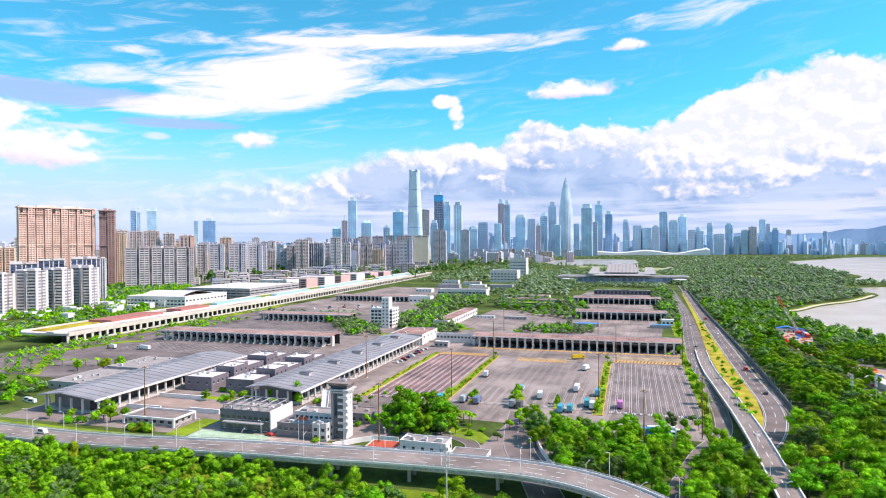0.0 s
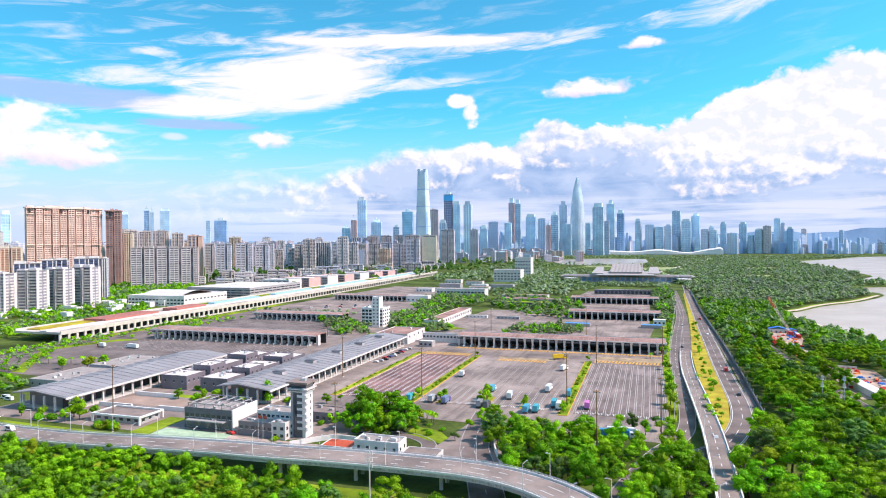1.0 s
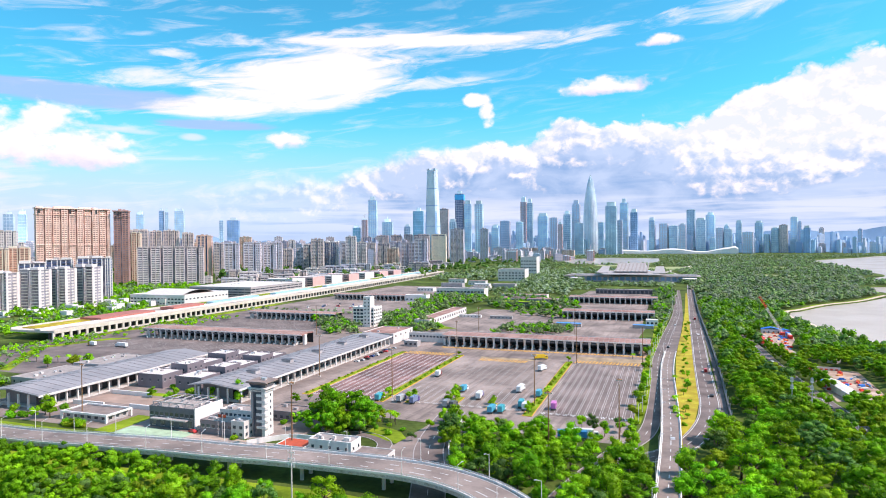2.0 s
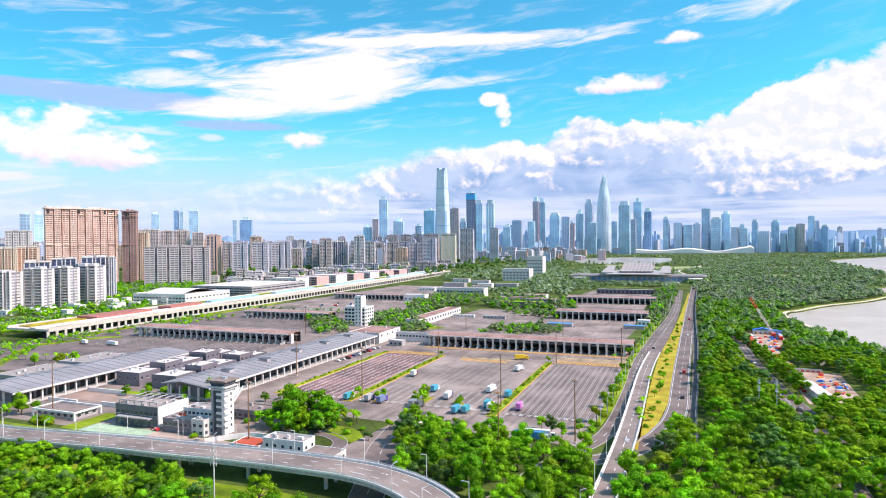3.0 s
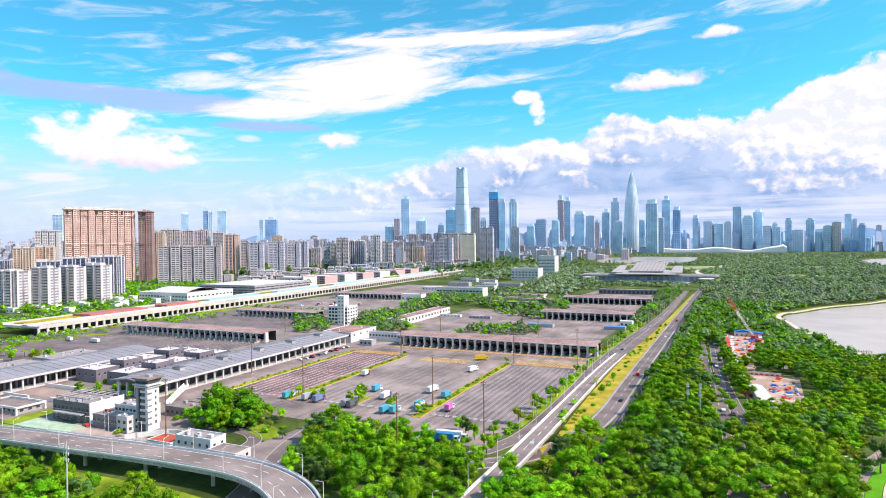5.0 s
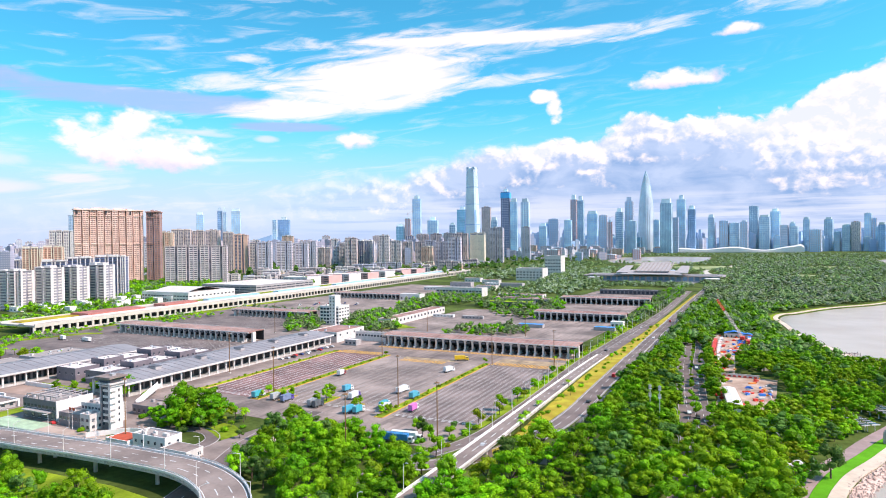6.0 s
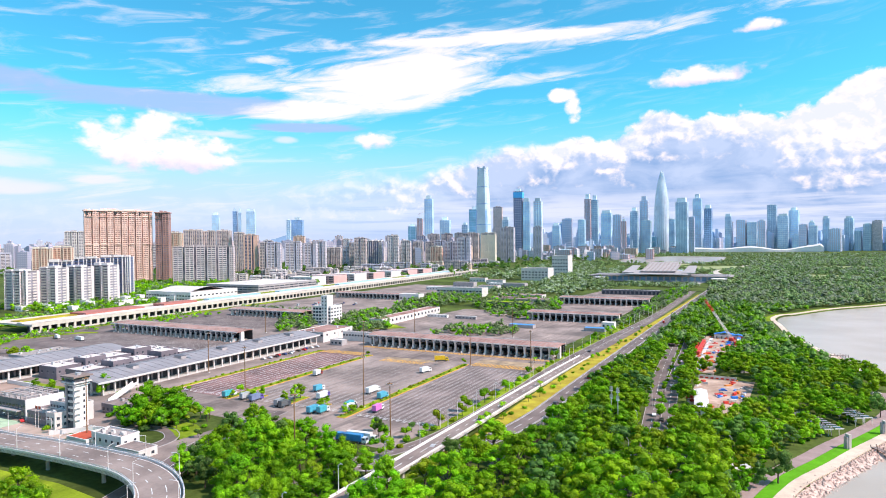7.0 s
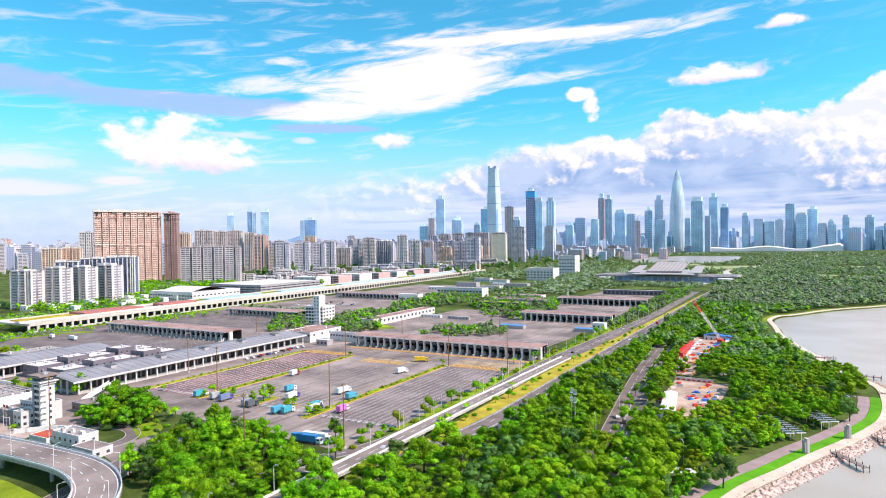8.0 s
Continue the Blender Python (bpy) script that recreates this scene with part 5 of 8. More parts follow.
wood([(-110, 190), (-110, 148), (-40, 170), (-36, 194), (-60, 194), (-120, 188)], 8.2, ("round", "broad", "round"), 0.8, 1.25, " below the viaduct", 0.04)
wood([(-190, 188), (-190, 120), (-112, 146), (-112, 193)], 6.8, ("round", "broad", "round"), 0.8, 1.25, "", 0.04, "south_wood")
wood([(-360, 184), (-360, 100), (-240, 95), (-191, 118), (-191, 186)], 6.8, ("round", "broad", "round"), 0.8, 1.1, "", 0.04, "south_wood")
wood([(-58, 252), (-74, 268), (-66, 290), (-45, 291), (-20, 287), (0, 280), (12, 290), (26, 300), (32, 270), (36, 205), (6, 214), (-15, 228), (-40, 232)], 7.4, ("round", "round", "broad"), 0.85, 1.3, " before the yard", 0.0)
wood([(40, 212), (38, 290), (52, 325), (60, 345), (59, 372), (76, 372), (76, 232)], 10.4, ("broad", "broad", "round"), 1.15, 1.6, " in the bayside wood", 0.0)
wood([(77, 232), (77, 372), (94, 372), (104, 330), (108, 270), (110, 250)], 9.8, ("broad", "broad", "round"), 1.1, 1.6, "", 0.0, "bay_wood")
wood([(-134, 264), (-134, 290), (-100, 292), (-100, 266), (-118, 258)], 5.6, ("round", "round", "broad"), 0.7, 1.1, "", 0.0, "court_wood")
wood([(110, 262), (106, 330), (98, 372), (158, 372), (146, 348), (146, 330), (140, 266)], 9.6, ("broad", "broad", "round"), 1.15, 1.7, "", 0.0, "bay_wood")
wood([(58, 374), (54, 470), (48, 560), (78, 560), (86, 470), (94, 400), (93, 374)], 8.8, ("broad", "broad", "round"), 1.05, 1.5, "", 0.0, "bay_wood")
wood([(106, 374), (98, 440), (90, 520), (90, 560), (198, 560), (202, 530), (200, 496), (190, 458), (178, 428), (166, 402), (155, 374)], 8.4, ("broad", "broad", "round"), 0.9, 1.3, "", 0.0, "bay_wood")
wood([(139, 268), (147, 300), (151, 328), (148, 345), (153, 362), (163, 384), (172, 404), (160, 404), (146, 372), (138, 340)], 6.6, ("round", "broad", "round"), 0.7, 1.05, "", 0.0, "shore_wood")
# rows of street trees on both sides of the park road
woods_n = sides(woods_road)
for i in range(0, len(woods_road)):
    p, q = woods_road[i], woods_n[i]
    if 345 < p.y < 700 and i % 3 < 2:
        for s in (-1, 1):
            o = s * (11.5 if p.y < 612 else 6.0) + tree_rnd.uniform(-0.8, 0.8)
            if not any(inside(p.x + q.x * o, p.y, c) for c in CLEARINGS):
                plant("round", p.x + q.x * o, p.y + q.y * o, tree_rnd.uniform(0.85, 1.1), joined="bay_wood")
        if 368 < p.y < 640 and i % 2:
            plant("young" if p.y < 480 else "shrub", p.x + tree_rnd.uniform(-0.4, 0.4), p.y, tree_rnd.uniform(0.9, 1.3), LEAF_B, 0, "median trees", " between two carriageways")
for name, n, spread, low, high, r0, r1, cards, size, flat in (("round", 12, 2.5, 3.4, 9.4, 1.1, 1.9, 360, 0.3, 0.9), ("broad", 20, 4.3, 4.6, 9.4, 1.0, 1.8, 460, 0.31, 0.65)):
    BELT[name] = [crown(i * 7 + 3, cards, lumps(i * 31 + len(name), n, spread, low, high, r0, r1), size, flat, True) for i in range(5)]
for (joined, leaf_name), items in JOINED.items():
    vs, fs, n = [], [], 0
    for kind, i, x, y, z, s, a in items:
        for mesh_ in (BELT[kind][i],):
            v = np.array(mesh_.v)
            c, q = math.cos(a) * s, math.sin(a) * s
            vs.append(np.stack([v[:, 0] * c - v[:, 1] * q + x, v[:, 0] * q + v[:, 1] * c + y, v[:, 2] * s + z], 1))
            fs += [tuple(k + n for k in f) for f in mesh_.f]
            n += len(v)
    me = bpy.data.meshes.new("crowns")
    me.from_pydata(np.concatenate(vs).tolist(), [], fs)
    me.materials.append(bpy.data.materials[leaf_name])
    tagged(new("tree_belt", me), "dense belt of green tree crowns in the wood", "woods", kind="stuff")
for x, y, k, s in ((-124, 277, "broad", 1.9), (-114, 282, "broad", 2.0), (-105, 277, "broad", 1.6), (-118, 270, "round", 1.5), (-130, 283, "round", 1.3), (-102, 268, "round", 1.2), (-112, 266, "shrub", 2.4), (-106, 263, "shrub", 2.2), (-96, 272, "young", 1.1), (-92, 278, "young", 1.0), (-89, 272, "shrub", 1.6), (-86, 280, "shrub", 1.4), (-122, 262, "shrub", 2.0), (-198, 297, "round", 1.05), (-193, 292, "round", 0.8), (-233, 284, "round", 0.8), (-240, 287, "shrub", 2.0), (-75, 268, "young", 1.0),
                   (-272, 236, "round", 1.0), (-264, 233, "round", 1.05), (-268, 228, "round", 0.7), (-258, 237, "round", 0.8), (-286, 229, "round", 0.75), (-278, 229, "shrub", 2.2), (-164, 304, "round", 0.75), (-160, 311, "young", 1.0), (-157, 325, "young", 0.9), (-214, 294, "young", 1.4), (-237, 299, "shrub", 2.6), (-230, 297, "shrub", 2.2), (-72, 297, "round", 0.85), (-249, 283, "round", 0.7), (-256, 306, "shrub", 2.2), (-222, 300, "shrub", 2.0), (-141, 272, "young", 1.2), (-145, 268, "shrub", 1.6), (-188, 300, "shrub", 2.0), (-205, 276, "shrub", 1.8), (-200, 270, "young", 1.1), (-246, 228, "shrub", 2.0), (-240, 230, "shrub", 2.2), (-283, 226, "shrub", 2.4), (-300, 228, "round", 0.6), (-235, 228, "shrub", 2.2),
                   (-3, 309, "round", 0.8), (3, 305, "round", 0.75), (9, 313, "young", 1.4), (-9, 314, "young", 1.2), (6, 322, "young", 1.3), (12, 325, "round", 0.6), (1, 300, "shrub", 1.6), (12, 268, "round", 1.2), (14, 258, "broad", 1.1), (3, 274, "round", 1.1), (-10, 276, "round", 1.0), (-208, 312, "young", 1.3), (-206, 286, "young", 1.2), (-150, 240, "shrub", 1.6), (-74, 285, "young", 1.1), (-70, 303, "round", 0.8), (-66, 297, "round", 0.8), (-380, 330, "round", 1.2), (-370, 335, "broad", 0.9), (-395, 322, "round", 1.0)):
    plant(k, x, y, s, group="court trees", where=" beside the customs court")
for i in range(5):
    plant("shrub", -243 + i * 2.6, 226.5 + 0.2 * i, 1.5, LEAF_C, group="court trees", where=" in a clipped hedge")
plant("round", -117, 263, 0.62, LEAF_C, group="court trees", where=" beside the customs court")
plant("round", -238, 226, 0.45, LEAF_C, group="court trees", where=" at the court's edge")
for i in range(26):
    plant("shrub", *site(tree_rnd.uniform(-103, -99), 333 + i * 5.6), tree_rnd.uniform(0.5, 1.0), tree_rnd.choice((LEAF_B, LEAF_C)), 0.25, "island shrubs", " on the yard island")
    plant("shrub", *site(tree_rnd.uniform(-18.5, -15), 329 + i * 5.6), tree_rnd.uniform(0.5, 1.1), tree_rnd.choice((LEAF_B, LEAF_C)), 0.25, "island shrubs", " on the yard island")
    plant("shrub", *site(tree_rnd.uniform(-150.5, -148), 336 + i * 5.6), tree_rnd.uniform(0.5, 0.9), tree_rnd.choice((LEAF_B, LEAF_C)), 0.25, "island shrubs", " on the yard island")
for u, v, k, s in ((-61, 335, "round", 0.7), (-60, 342, "round", 0.8), (-61, 348, "round", 0.85), (-38.5, 337, "round", 0.6), (-38.5, 343, "round", 0.55), (-17, 330, "round", 0.6), (-17, 337, "young", 1.2), (-101, 335, "round", 0.55), (-100, 341, "young", 1.2), (-84.5, 336, "round", 0.65), (-84.5, 342, "round", 0.7),
                   (-17, 472, "young", 0.9), (-101, 476, "young", 0.9)):
    plant(k, *site(u, v), s, LEAF_B, 0.3, "island trees", " on the yard island")
for i in range(46):
    y = 300 + i * 9.5
    x = np.interp(y, [300, 360, 420, 470, 520, 620, 740], [15, 15, 12, 8, 5.5, 4, 2])
    plant(tree_rnd.choice(("young", "shrub", "shrub")), x - tree_rnd.uniform(0.5, 4.5), y + tree_rnd.uniform(-2, 2), tree_rnd.uniform(1.1, 2.0), tree_rnd.choice((LEAF_B, LEAF_B, LEAF_C, LEAF_A)), 0, "verge trees", " on the verge of the yard")
for i in range(34):
    y = 335 + i * 12
    a = np.interp(y, [335, 400, 520, 660, 800], [34, 32, 25.5, 23, 18])
    plant(tree_rnd.choice(("young", "shrub", "shrub")), a + tree_rnd.uniform(0, 4.0), y + tree_rnd.uniform(-3, 3), tree_rnd.uniform(0.7, 1.3), tree_rnd.choice((LEAF_A, LEAF_B)), 0, "verge trees", " on the yellowed verge")


def palm_meshes():
    stem = Mesh()
    pts = [Vector((0.25 * math.sin(i * 0.7), 0.1 * i * i * 0.05, i * 1.2)) for i in range(6)]
    for i in range(5):
        stem.tube(pts[i] - Vector((0, 0, 0.2 if i == 0 else 0)), pts[i + 1], 0.26 - 0.03 * i, 0.23 - 0.03 * i, 7, False)
    rnd = random.Random(9)
    fr = Mesh()
    top = pts[-1]
    for i in range(16):
        a, up, ln = 2 * math.pi * i / 16 + rnd.uniform(-0.15, 0.15), rnd.uniform(0.1, 1.0), rnd.uniform(2.4, 3.2)
        d, side = Vector((math.cos(a), math.sin(a), 0)), Vector((-math.sin(a), math.cos(a), 0))
        mid = [top + d * ln * t + Vector((0, 0, up * ln * t - (0.75 + 0.4 * up) * ln * t * t)) for t in (0, 0.25, 0.5, 0.75, 1.0)]
        w = (0.1, 0.42, 0.5, 0.38, 0.05)
        for s in (-1, 1):
            fr.loft([[tuple(m), tuple(m + side * s * q - Vector((0, 0, 0.45 * q)))] for m, q in zip(mid, w)], False)
    return stem.data("trunk", BARK), fr.data("fronds", LEAF_B)


PALM = palm_meshes()


def palm(x, y, s, where):
    ob = thing("palm_tree", "slender palm tree with drooping fronds" + where, "palm tree", x, y, 0.1, tree_rnd.uniform(0, 360), "palms")
    ob.scale = (s, s, s * tree_rnd.uniform(0.85, 1.15))
    part("trunk", PALM[0], BARK, ob)
    part("fronds", PALM[1], LEAF_B, ob)


for x, y in ((-99.7, 293.7), (-96, 291), (-102, 290), (-93, 287)):
    palm(x, y, 0.9, " beside the yard")
for i in range(9):
    palm(-424 + i * 9, 333 + i * 2.2, 0.9, " in the western yard")
for x, y in ((31, 345), (33, 338), (29, 372), (26, 430), (-7, 500), (30.5, 352)):
    palm(x, y, 0.8, " on the verge")
palm(-262, 184, 1.0, " below the viaduct")


def far_wood(name, label, spots, leaf, cards=46, blobs=6, size=1.1, rnd_seed=1):
    """Distant woods as one mesh of many small uneven crowns."""
    rnd = random.Random(rnd_seed)
    kinds = [crown(k + 50, cards, lumps(k + 90, blobs, 2.6, 1.2, 4.8, 1.3, 2.2), size, 0.8) for k in range(6)]
    arrays = [np.array(k.v) for k in kinds]
    if isinstance(leaf, tuple):
        lots = [[] for _ in leaf]
        for p in spots:
            lots[rnd.randrange(len(leaf))].append(p)
        return [far_wood(name, label, lot, one, cards, blobs, size, rnd_seed + 7) for lot, one in zip(lots, leaf)]
    vs, fs, n = [], [], 0
    for x, y, s in spots:
        j = rnd.randrange(6)
        a = rnd.uniform(0, 6.28)
        c, q = math.cos(a) * s, math.sin(a) * s
        v = arrays[j]
        w = np.stack([v[:, 0] * c - v[:, 1] * q + x, v[:, 0] * q + v[:, 1] * c + y, v[:, 2] * s * rnd.uniform(0.65, 1.35)], 1)
        vs.append(w)
        fs += [tuple(i + n for i in f) for f in kinds[j].f]
        n += len(v)
    me = bpy.data.meshes.new(name)
    me.from_pydata(np.concatenate(vs).tolist(), [], fs)
    me.materials.append(leaf)
    return tagged(new(name, me), label, "woods", kind="stuff")


def scatter(poly, step, lo, hi, seed, gap=0.0, clear=True):
    rnd = random.Random(seed)
    xs, ys = [p[0] for p in poly], [p[1] for p in poly]
    out = []
    y = min(ys)
    while y < max(ys):
        x = min(xs) + rnd.uniform(0, step)
        while x < max(xs):
            px, py = x + rnd.uniform(-0.4, 0.4) * step, y + rnd.uniform(-0.4, 0.4) * step
            if inside(px, py, poly) and rnd.random() >= gap and (not clear or free(px, py)):
                out.append((px, py, rnd.uniform(lo, hi)))
            x += step
        y += step * 0.87
    return out


def site_poly(*p):
    return [site(u, v) for u, v in p]


bay_spots = scatter([(48, 560), (40, 700), (24, 950), (8, 1300), (60, 1300), (270, 1290), (285, 1200), (270, 1140), (222, 1060), (168, 985), (128, 905), (112, 850), (122, 785), (134, 716), (158, 640), (180, 575), (150, 560)], 8.6, 1.2, 1.95, 2)
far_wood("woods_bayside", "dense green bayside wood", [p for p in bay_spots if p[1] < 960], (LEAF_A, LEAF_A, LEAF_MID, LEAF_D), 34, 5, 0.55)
far_wood("woods_bayside", "dense bayside wood in haze-paled olive towards the promontory", [p for p in bay_spots if p[1] >= 960], (LEAF_MID, LEAF_MID, LEAF_FAR), 18, 5, 0.6)
def open_land(spots):
    """Leaves out what would stand on the far clearings and the far road."""
    holes = [[(120, 1620), (230, 1600), (260, 1720), (150, 1760)], [(-40, 2420), (90, 2400), (170, 2620), (20, 2700)], [(150, 2050), (290, 2020), (330, 2200), (190, 2260)], [(-150, 1960), (-40, 1930), (40, 2080), (-60, 2200), (-190, 2120)]]
    lane = lambda y: float(np.interp(y, [1340, 1600, 1900, 2250, 2700, 3400], [-40, -20, -70, -20, 60, 90]))
    return [p for p in spots if abs(p[0] - lane(p[1])) > 16 and not any(inside(p[0], p[1], h) for h in holes)]


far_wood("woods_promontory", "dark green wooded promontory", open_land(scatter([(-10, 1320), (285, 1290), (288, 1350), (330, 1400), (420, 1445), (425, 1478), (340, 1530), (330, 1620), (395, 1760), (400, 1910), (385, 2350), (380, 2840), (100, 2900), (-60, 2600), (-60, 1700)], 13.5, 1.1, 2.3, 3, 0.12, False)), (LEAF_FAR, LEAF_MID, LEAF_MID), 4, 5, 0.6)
far_wood("woods_middle", "belt of trees between the truck yards", scatter([(-302, 645), (-308, 700), (-262, 715), (-240, 645), (-226, 623), (-199, 590), (-205, 560), (-223, 556), (-255, 566)], 6.6, 1.15, 1.75, 4, 0.08, False)
         + scatter([(-389, 641), (-363, 651), (-293, 584), (-262, 540), (-298, 529)], 7, 1.0, 1.5, 24, 0.2, False)
         + scatter([(-149, 580), (-151, 629), (-127, 630), (-100, 650), (-75, 640), (-78, 612), (-109, 577)], 7, 1.0, 1.55, 25, 0.3, False)
         + scatter([(-242, 836), (-241, 925), (-287, 1079), (-186, 945), (-154, 956), (-102, 800), (-103, 722), (-120, 715), (-162, 740)], 9, 1.1, 1.7, 5, 0.2, False)
         + scatter([(-360, 935), (-334, 1063), (-249, 880), (-263, 800), (-288, 715), (-342, 800)], 9, 1.1, 1.7, 26, 0.15, False)
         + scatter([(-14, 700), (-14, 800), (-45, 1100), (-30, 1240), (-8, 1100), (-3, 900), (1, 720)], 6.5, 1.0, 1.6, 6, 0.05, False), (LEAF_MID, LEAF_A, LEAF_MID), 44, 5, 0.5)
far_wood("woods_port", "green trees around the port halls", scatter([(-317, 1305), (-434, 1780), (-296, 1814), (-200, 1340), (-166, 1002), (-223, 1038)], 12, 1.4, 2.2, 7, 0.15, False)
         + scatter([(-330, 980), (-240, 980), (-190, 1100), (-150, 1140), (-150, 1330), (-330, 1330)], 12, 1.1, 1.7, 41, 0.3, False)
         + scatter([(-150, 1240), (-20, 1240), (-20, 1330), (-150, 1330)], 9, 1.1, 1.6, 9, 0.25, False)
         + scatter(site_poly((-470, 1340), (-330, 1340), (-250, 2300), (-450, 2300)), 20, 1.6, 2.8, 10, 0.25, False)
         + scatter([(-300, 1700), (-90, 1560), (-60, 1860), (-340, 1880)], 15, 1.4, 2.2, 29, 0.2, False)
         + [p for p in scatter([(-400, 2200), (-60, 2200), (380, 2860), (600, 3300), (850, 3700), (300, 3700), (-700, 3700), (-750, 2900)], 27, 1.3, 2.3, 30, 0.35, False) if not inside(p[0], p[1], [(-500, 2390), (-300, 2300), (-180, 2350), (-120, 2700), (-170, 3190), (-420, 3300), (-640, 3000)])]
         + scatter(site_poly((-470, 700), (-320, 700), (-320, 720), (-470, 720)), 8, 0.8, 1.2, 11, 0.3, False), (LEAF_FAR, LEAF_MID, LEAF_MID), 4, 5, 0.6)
far_wood("woods_west", "rows of green trees on the city side", scatter(site_poly((-640, 380), (-545, 380), (-545, 640), (-640, 700)), 9, 1.0, 1.6, 12, 0.2, False)
         + scatter(site_poly((-560, 250), (-330, 250), (-340, 300), (-480, 330), (-560, 330)), 8, 0.9, 1.4, 13, 0.35, False)
         + scatter(site_poly((-478, 330), (-396, 322), (-386, 334), (-440, 400), (-448, 480), (-470, 480)), 7.5, 0.5, 0.85, 61, 0.3, False)
         + scatter(site_poly((-485, 330), (-470, 330), (-462, 480), (-480, 480)), 7, 0.6, 1.0, 14, 0.1, False)
         + scatter(site_poly((-475, 480), (-425, 480), (-425, 640), (-482, 640)), 8, 0.6, 1.0, 24, 0.45, False)
         + scatter(site_poly((-800, 560), (-640, 560), (-640, 720), (-800, 760)), 9, 1.3, 1.9, 15, 0.25, False)
         + scatter(site_poly((-1000, 700), (-720, 720), (-720, 1000), (-1100, 1200)), 13, 1.6, 2.3, 16, 0.25, False), (LEAF_A, LEAF_MID, LEAF_B), 26, 3, 1.1)
far_wood("woods_city", "scattered trees among the apartment blocks", scatter([(-3200, 900), (-620, 1000), (-560, 3000), (-3000, 3000)], 60, 2.5, 4.5, 17, 0.55, False), LEAF_D, 14, 3, 1.4)


# ================= the city =================
BRICK_BROWN = surface("brown_tile_facade", (0.86, 0.56, 0.47), 0.8, scale=0.05, vary=0.12, fine=0.5, second=(0.92, 0.64, 0.55))
BRICK_DARK = surface("dark_brown_tile_facade", (0.46, 0.27, 0.24), 0.8, scale=0.05, vary=0.12, fine=0.5)
ORANGE_WALL = surface("orange_render", (0.78, 0.48, 0.37), 0.8, scale=0.05, vary=0.1, fine=0.5)
# Beige and taupe are lifted towards lilac, which paints aerial haze into them.
BEIGE_WALL = surface("beige_render", (0.76, 0.62, 0.57), 0.8, scale=0.05, vary=0.1, fine=0.5)
CREAM_WALL = surface("cream_render", (0.78, 0.68, 0.55), 0.8, scale=0.05, vary=0.08, fine=0.5)
TAUPE_WALL = surface("taupe_render", (0.6, 0.5, 0.51), 0.8, scale=0.05, vary=0.1, fine=0.5)
PINK_WALL = surface("pink_render", (0.72, 0.42, 0.4), 0.8, scale=0.05, vary=0.1, fine=0.5)
NAVY_WALL = surface("navy_cladding", (0.13, 0.17, 0.31), 0.5, scale=0.05, vary=0.15, fine=0.5)
# The glass and mullion colours include distance haze: paler and bluer than bare glass.
HAZE_BLUE = surface("hazed_blue_glass_facade", (0.42, 0.63, 0.88), 0.4, scale=0.012, vary=0.25, fine=0.05, spec=0.5, shift=0.22)
PALE_BLUE = surface("hazed_pale_glass_facade", (0.68, 0.81, 0.94), 0.4, scale=0.012, vary=0.25, fine=0.05, spec=0.5, shift=0.22)
NAVY_GLASS = surface("hazed_navy_glass_facade", (0.25, 0.43, 0.7), 0.4, scale=0.012, vary=0.25, fine=0.05, spec=0.5, shift=0.22)
TEAL_GLASS = surface("hazed_teal_glass_facade", (0.22, 0.52, 0.68), 0.4, scale=0.012, vary=0.25, fine=0.05, spec=0.5, shift=0.22)
SILVER = surface("hazed_silver_mullions", (0.62, 0.7, 0.82), 0.4, 0.2, scale=0.02, vary=0.1, fine=0.2)
CYAN_NET = surface("bright_blue_safety_net", (0.05, 0.45, 0.85), 0.7, scale=0.05, vary=0.15)
# Windows and blush walls are paled the same way, as painted aerial haze.
WINDOW = surface("hazed_flat_windows", (0.15, 0.155, 0.22), 0.35, scale=0.08, vary=0.45, fine=0.25, spec=0.6, second=(0.26, 0.26, 0.34))
BLUSH = surface("blush_white_render", (0.8, 0.7, 0.71), 0.8, scale=0.05, vary=0.1, fine=0.5)
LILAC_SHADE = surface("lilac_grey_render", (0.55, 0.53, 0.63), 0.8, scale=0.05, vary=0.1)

# Shade behind the balconies, painted into the core colours and lifted for haze.
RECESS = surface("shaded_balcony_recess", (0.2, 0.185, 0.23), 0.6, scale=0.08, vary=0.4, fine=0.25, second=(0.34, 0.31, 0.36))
BROWN_RECESS = surface("shaded_brown_recess", (0.36, 0.22, 0.19), 0.7, scale=0.08, vary=0.4, fine=0.25, second=(0.5, 0.33, 0.28))
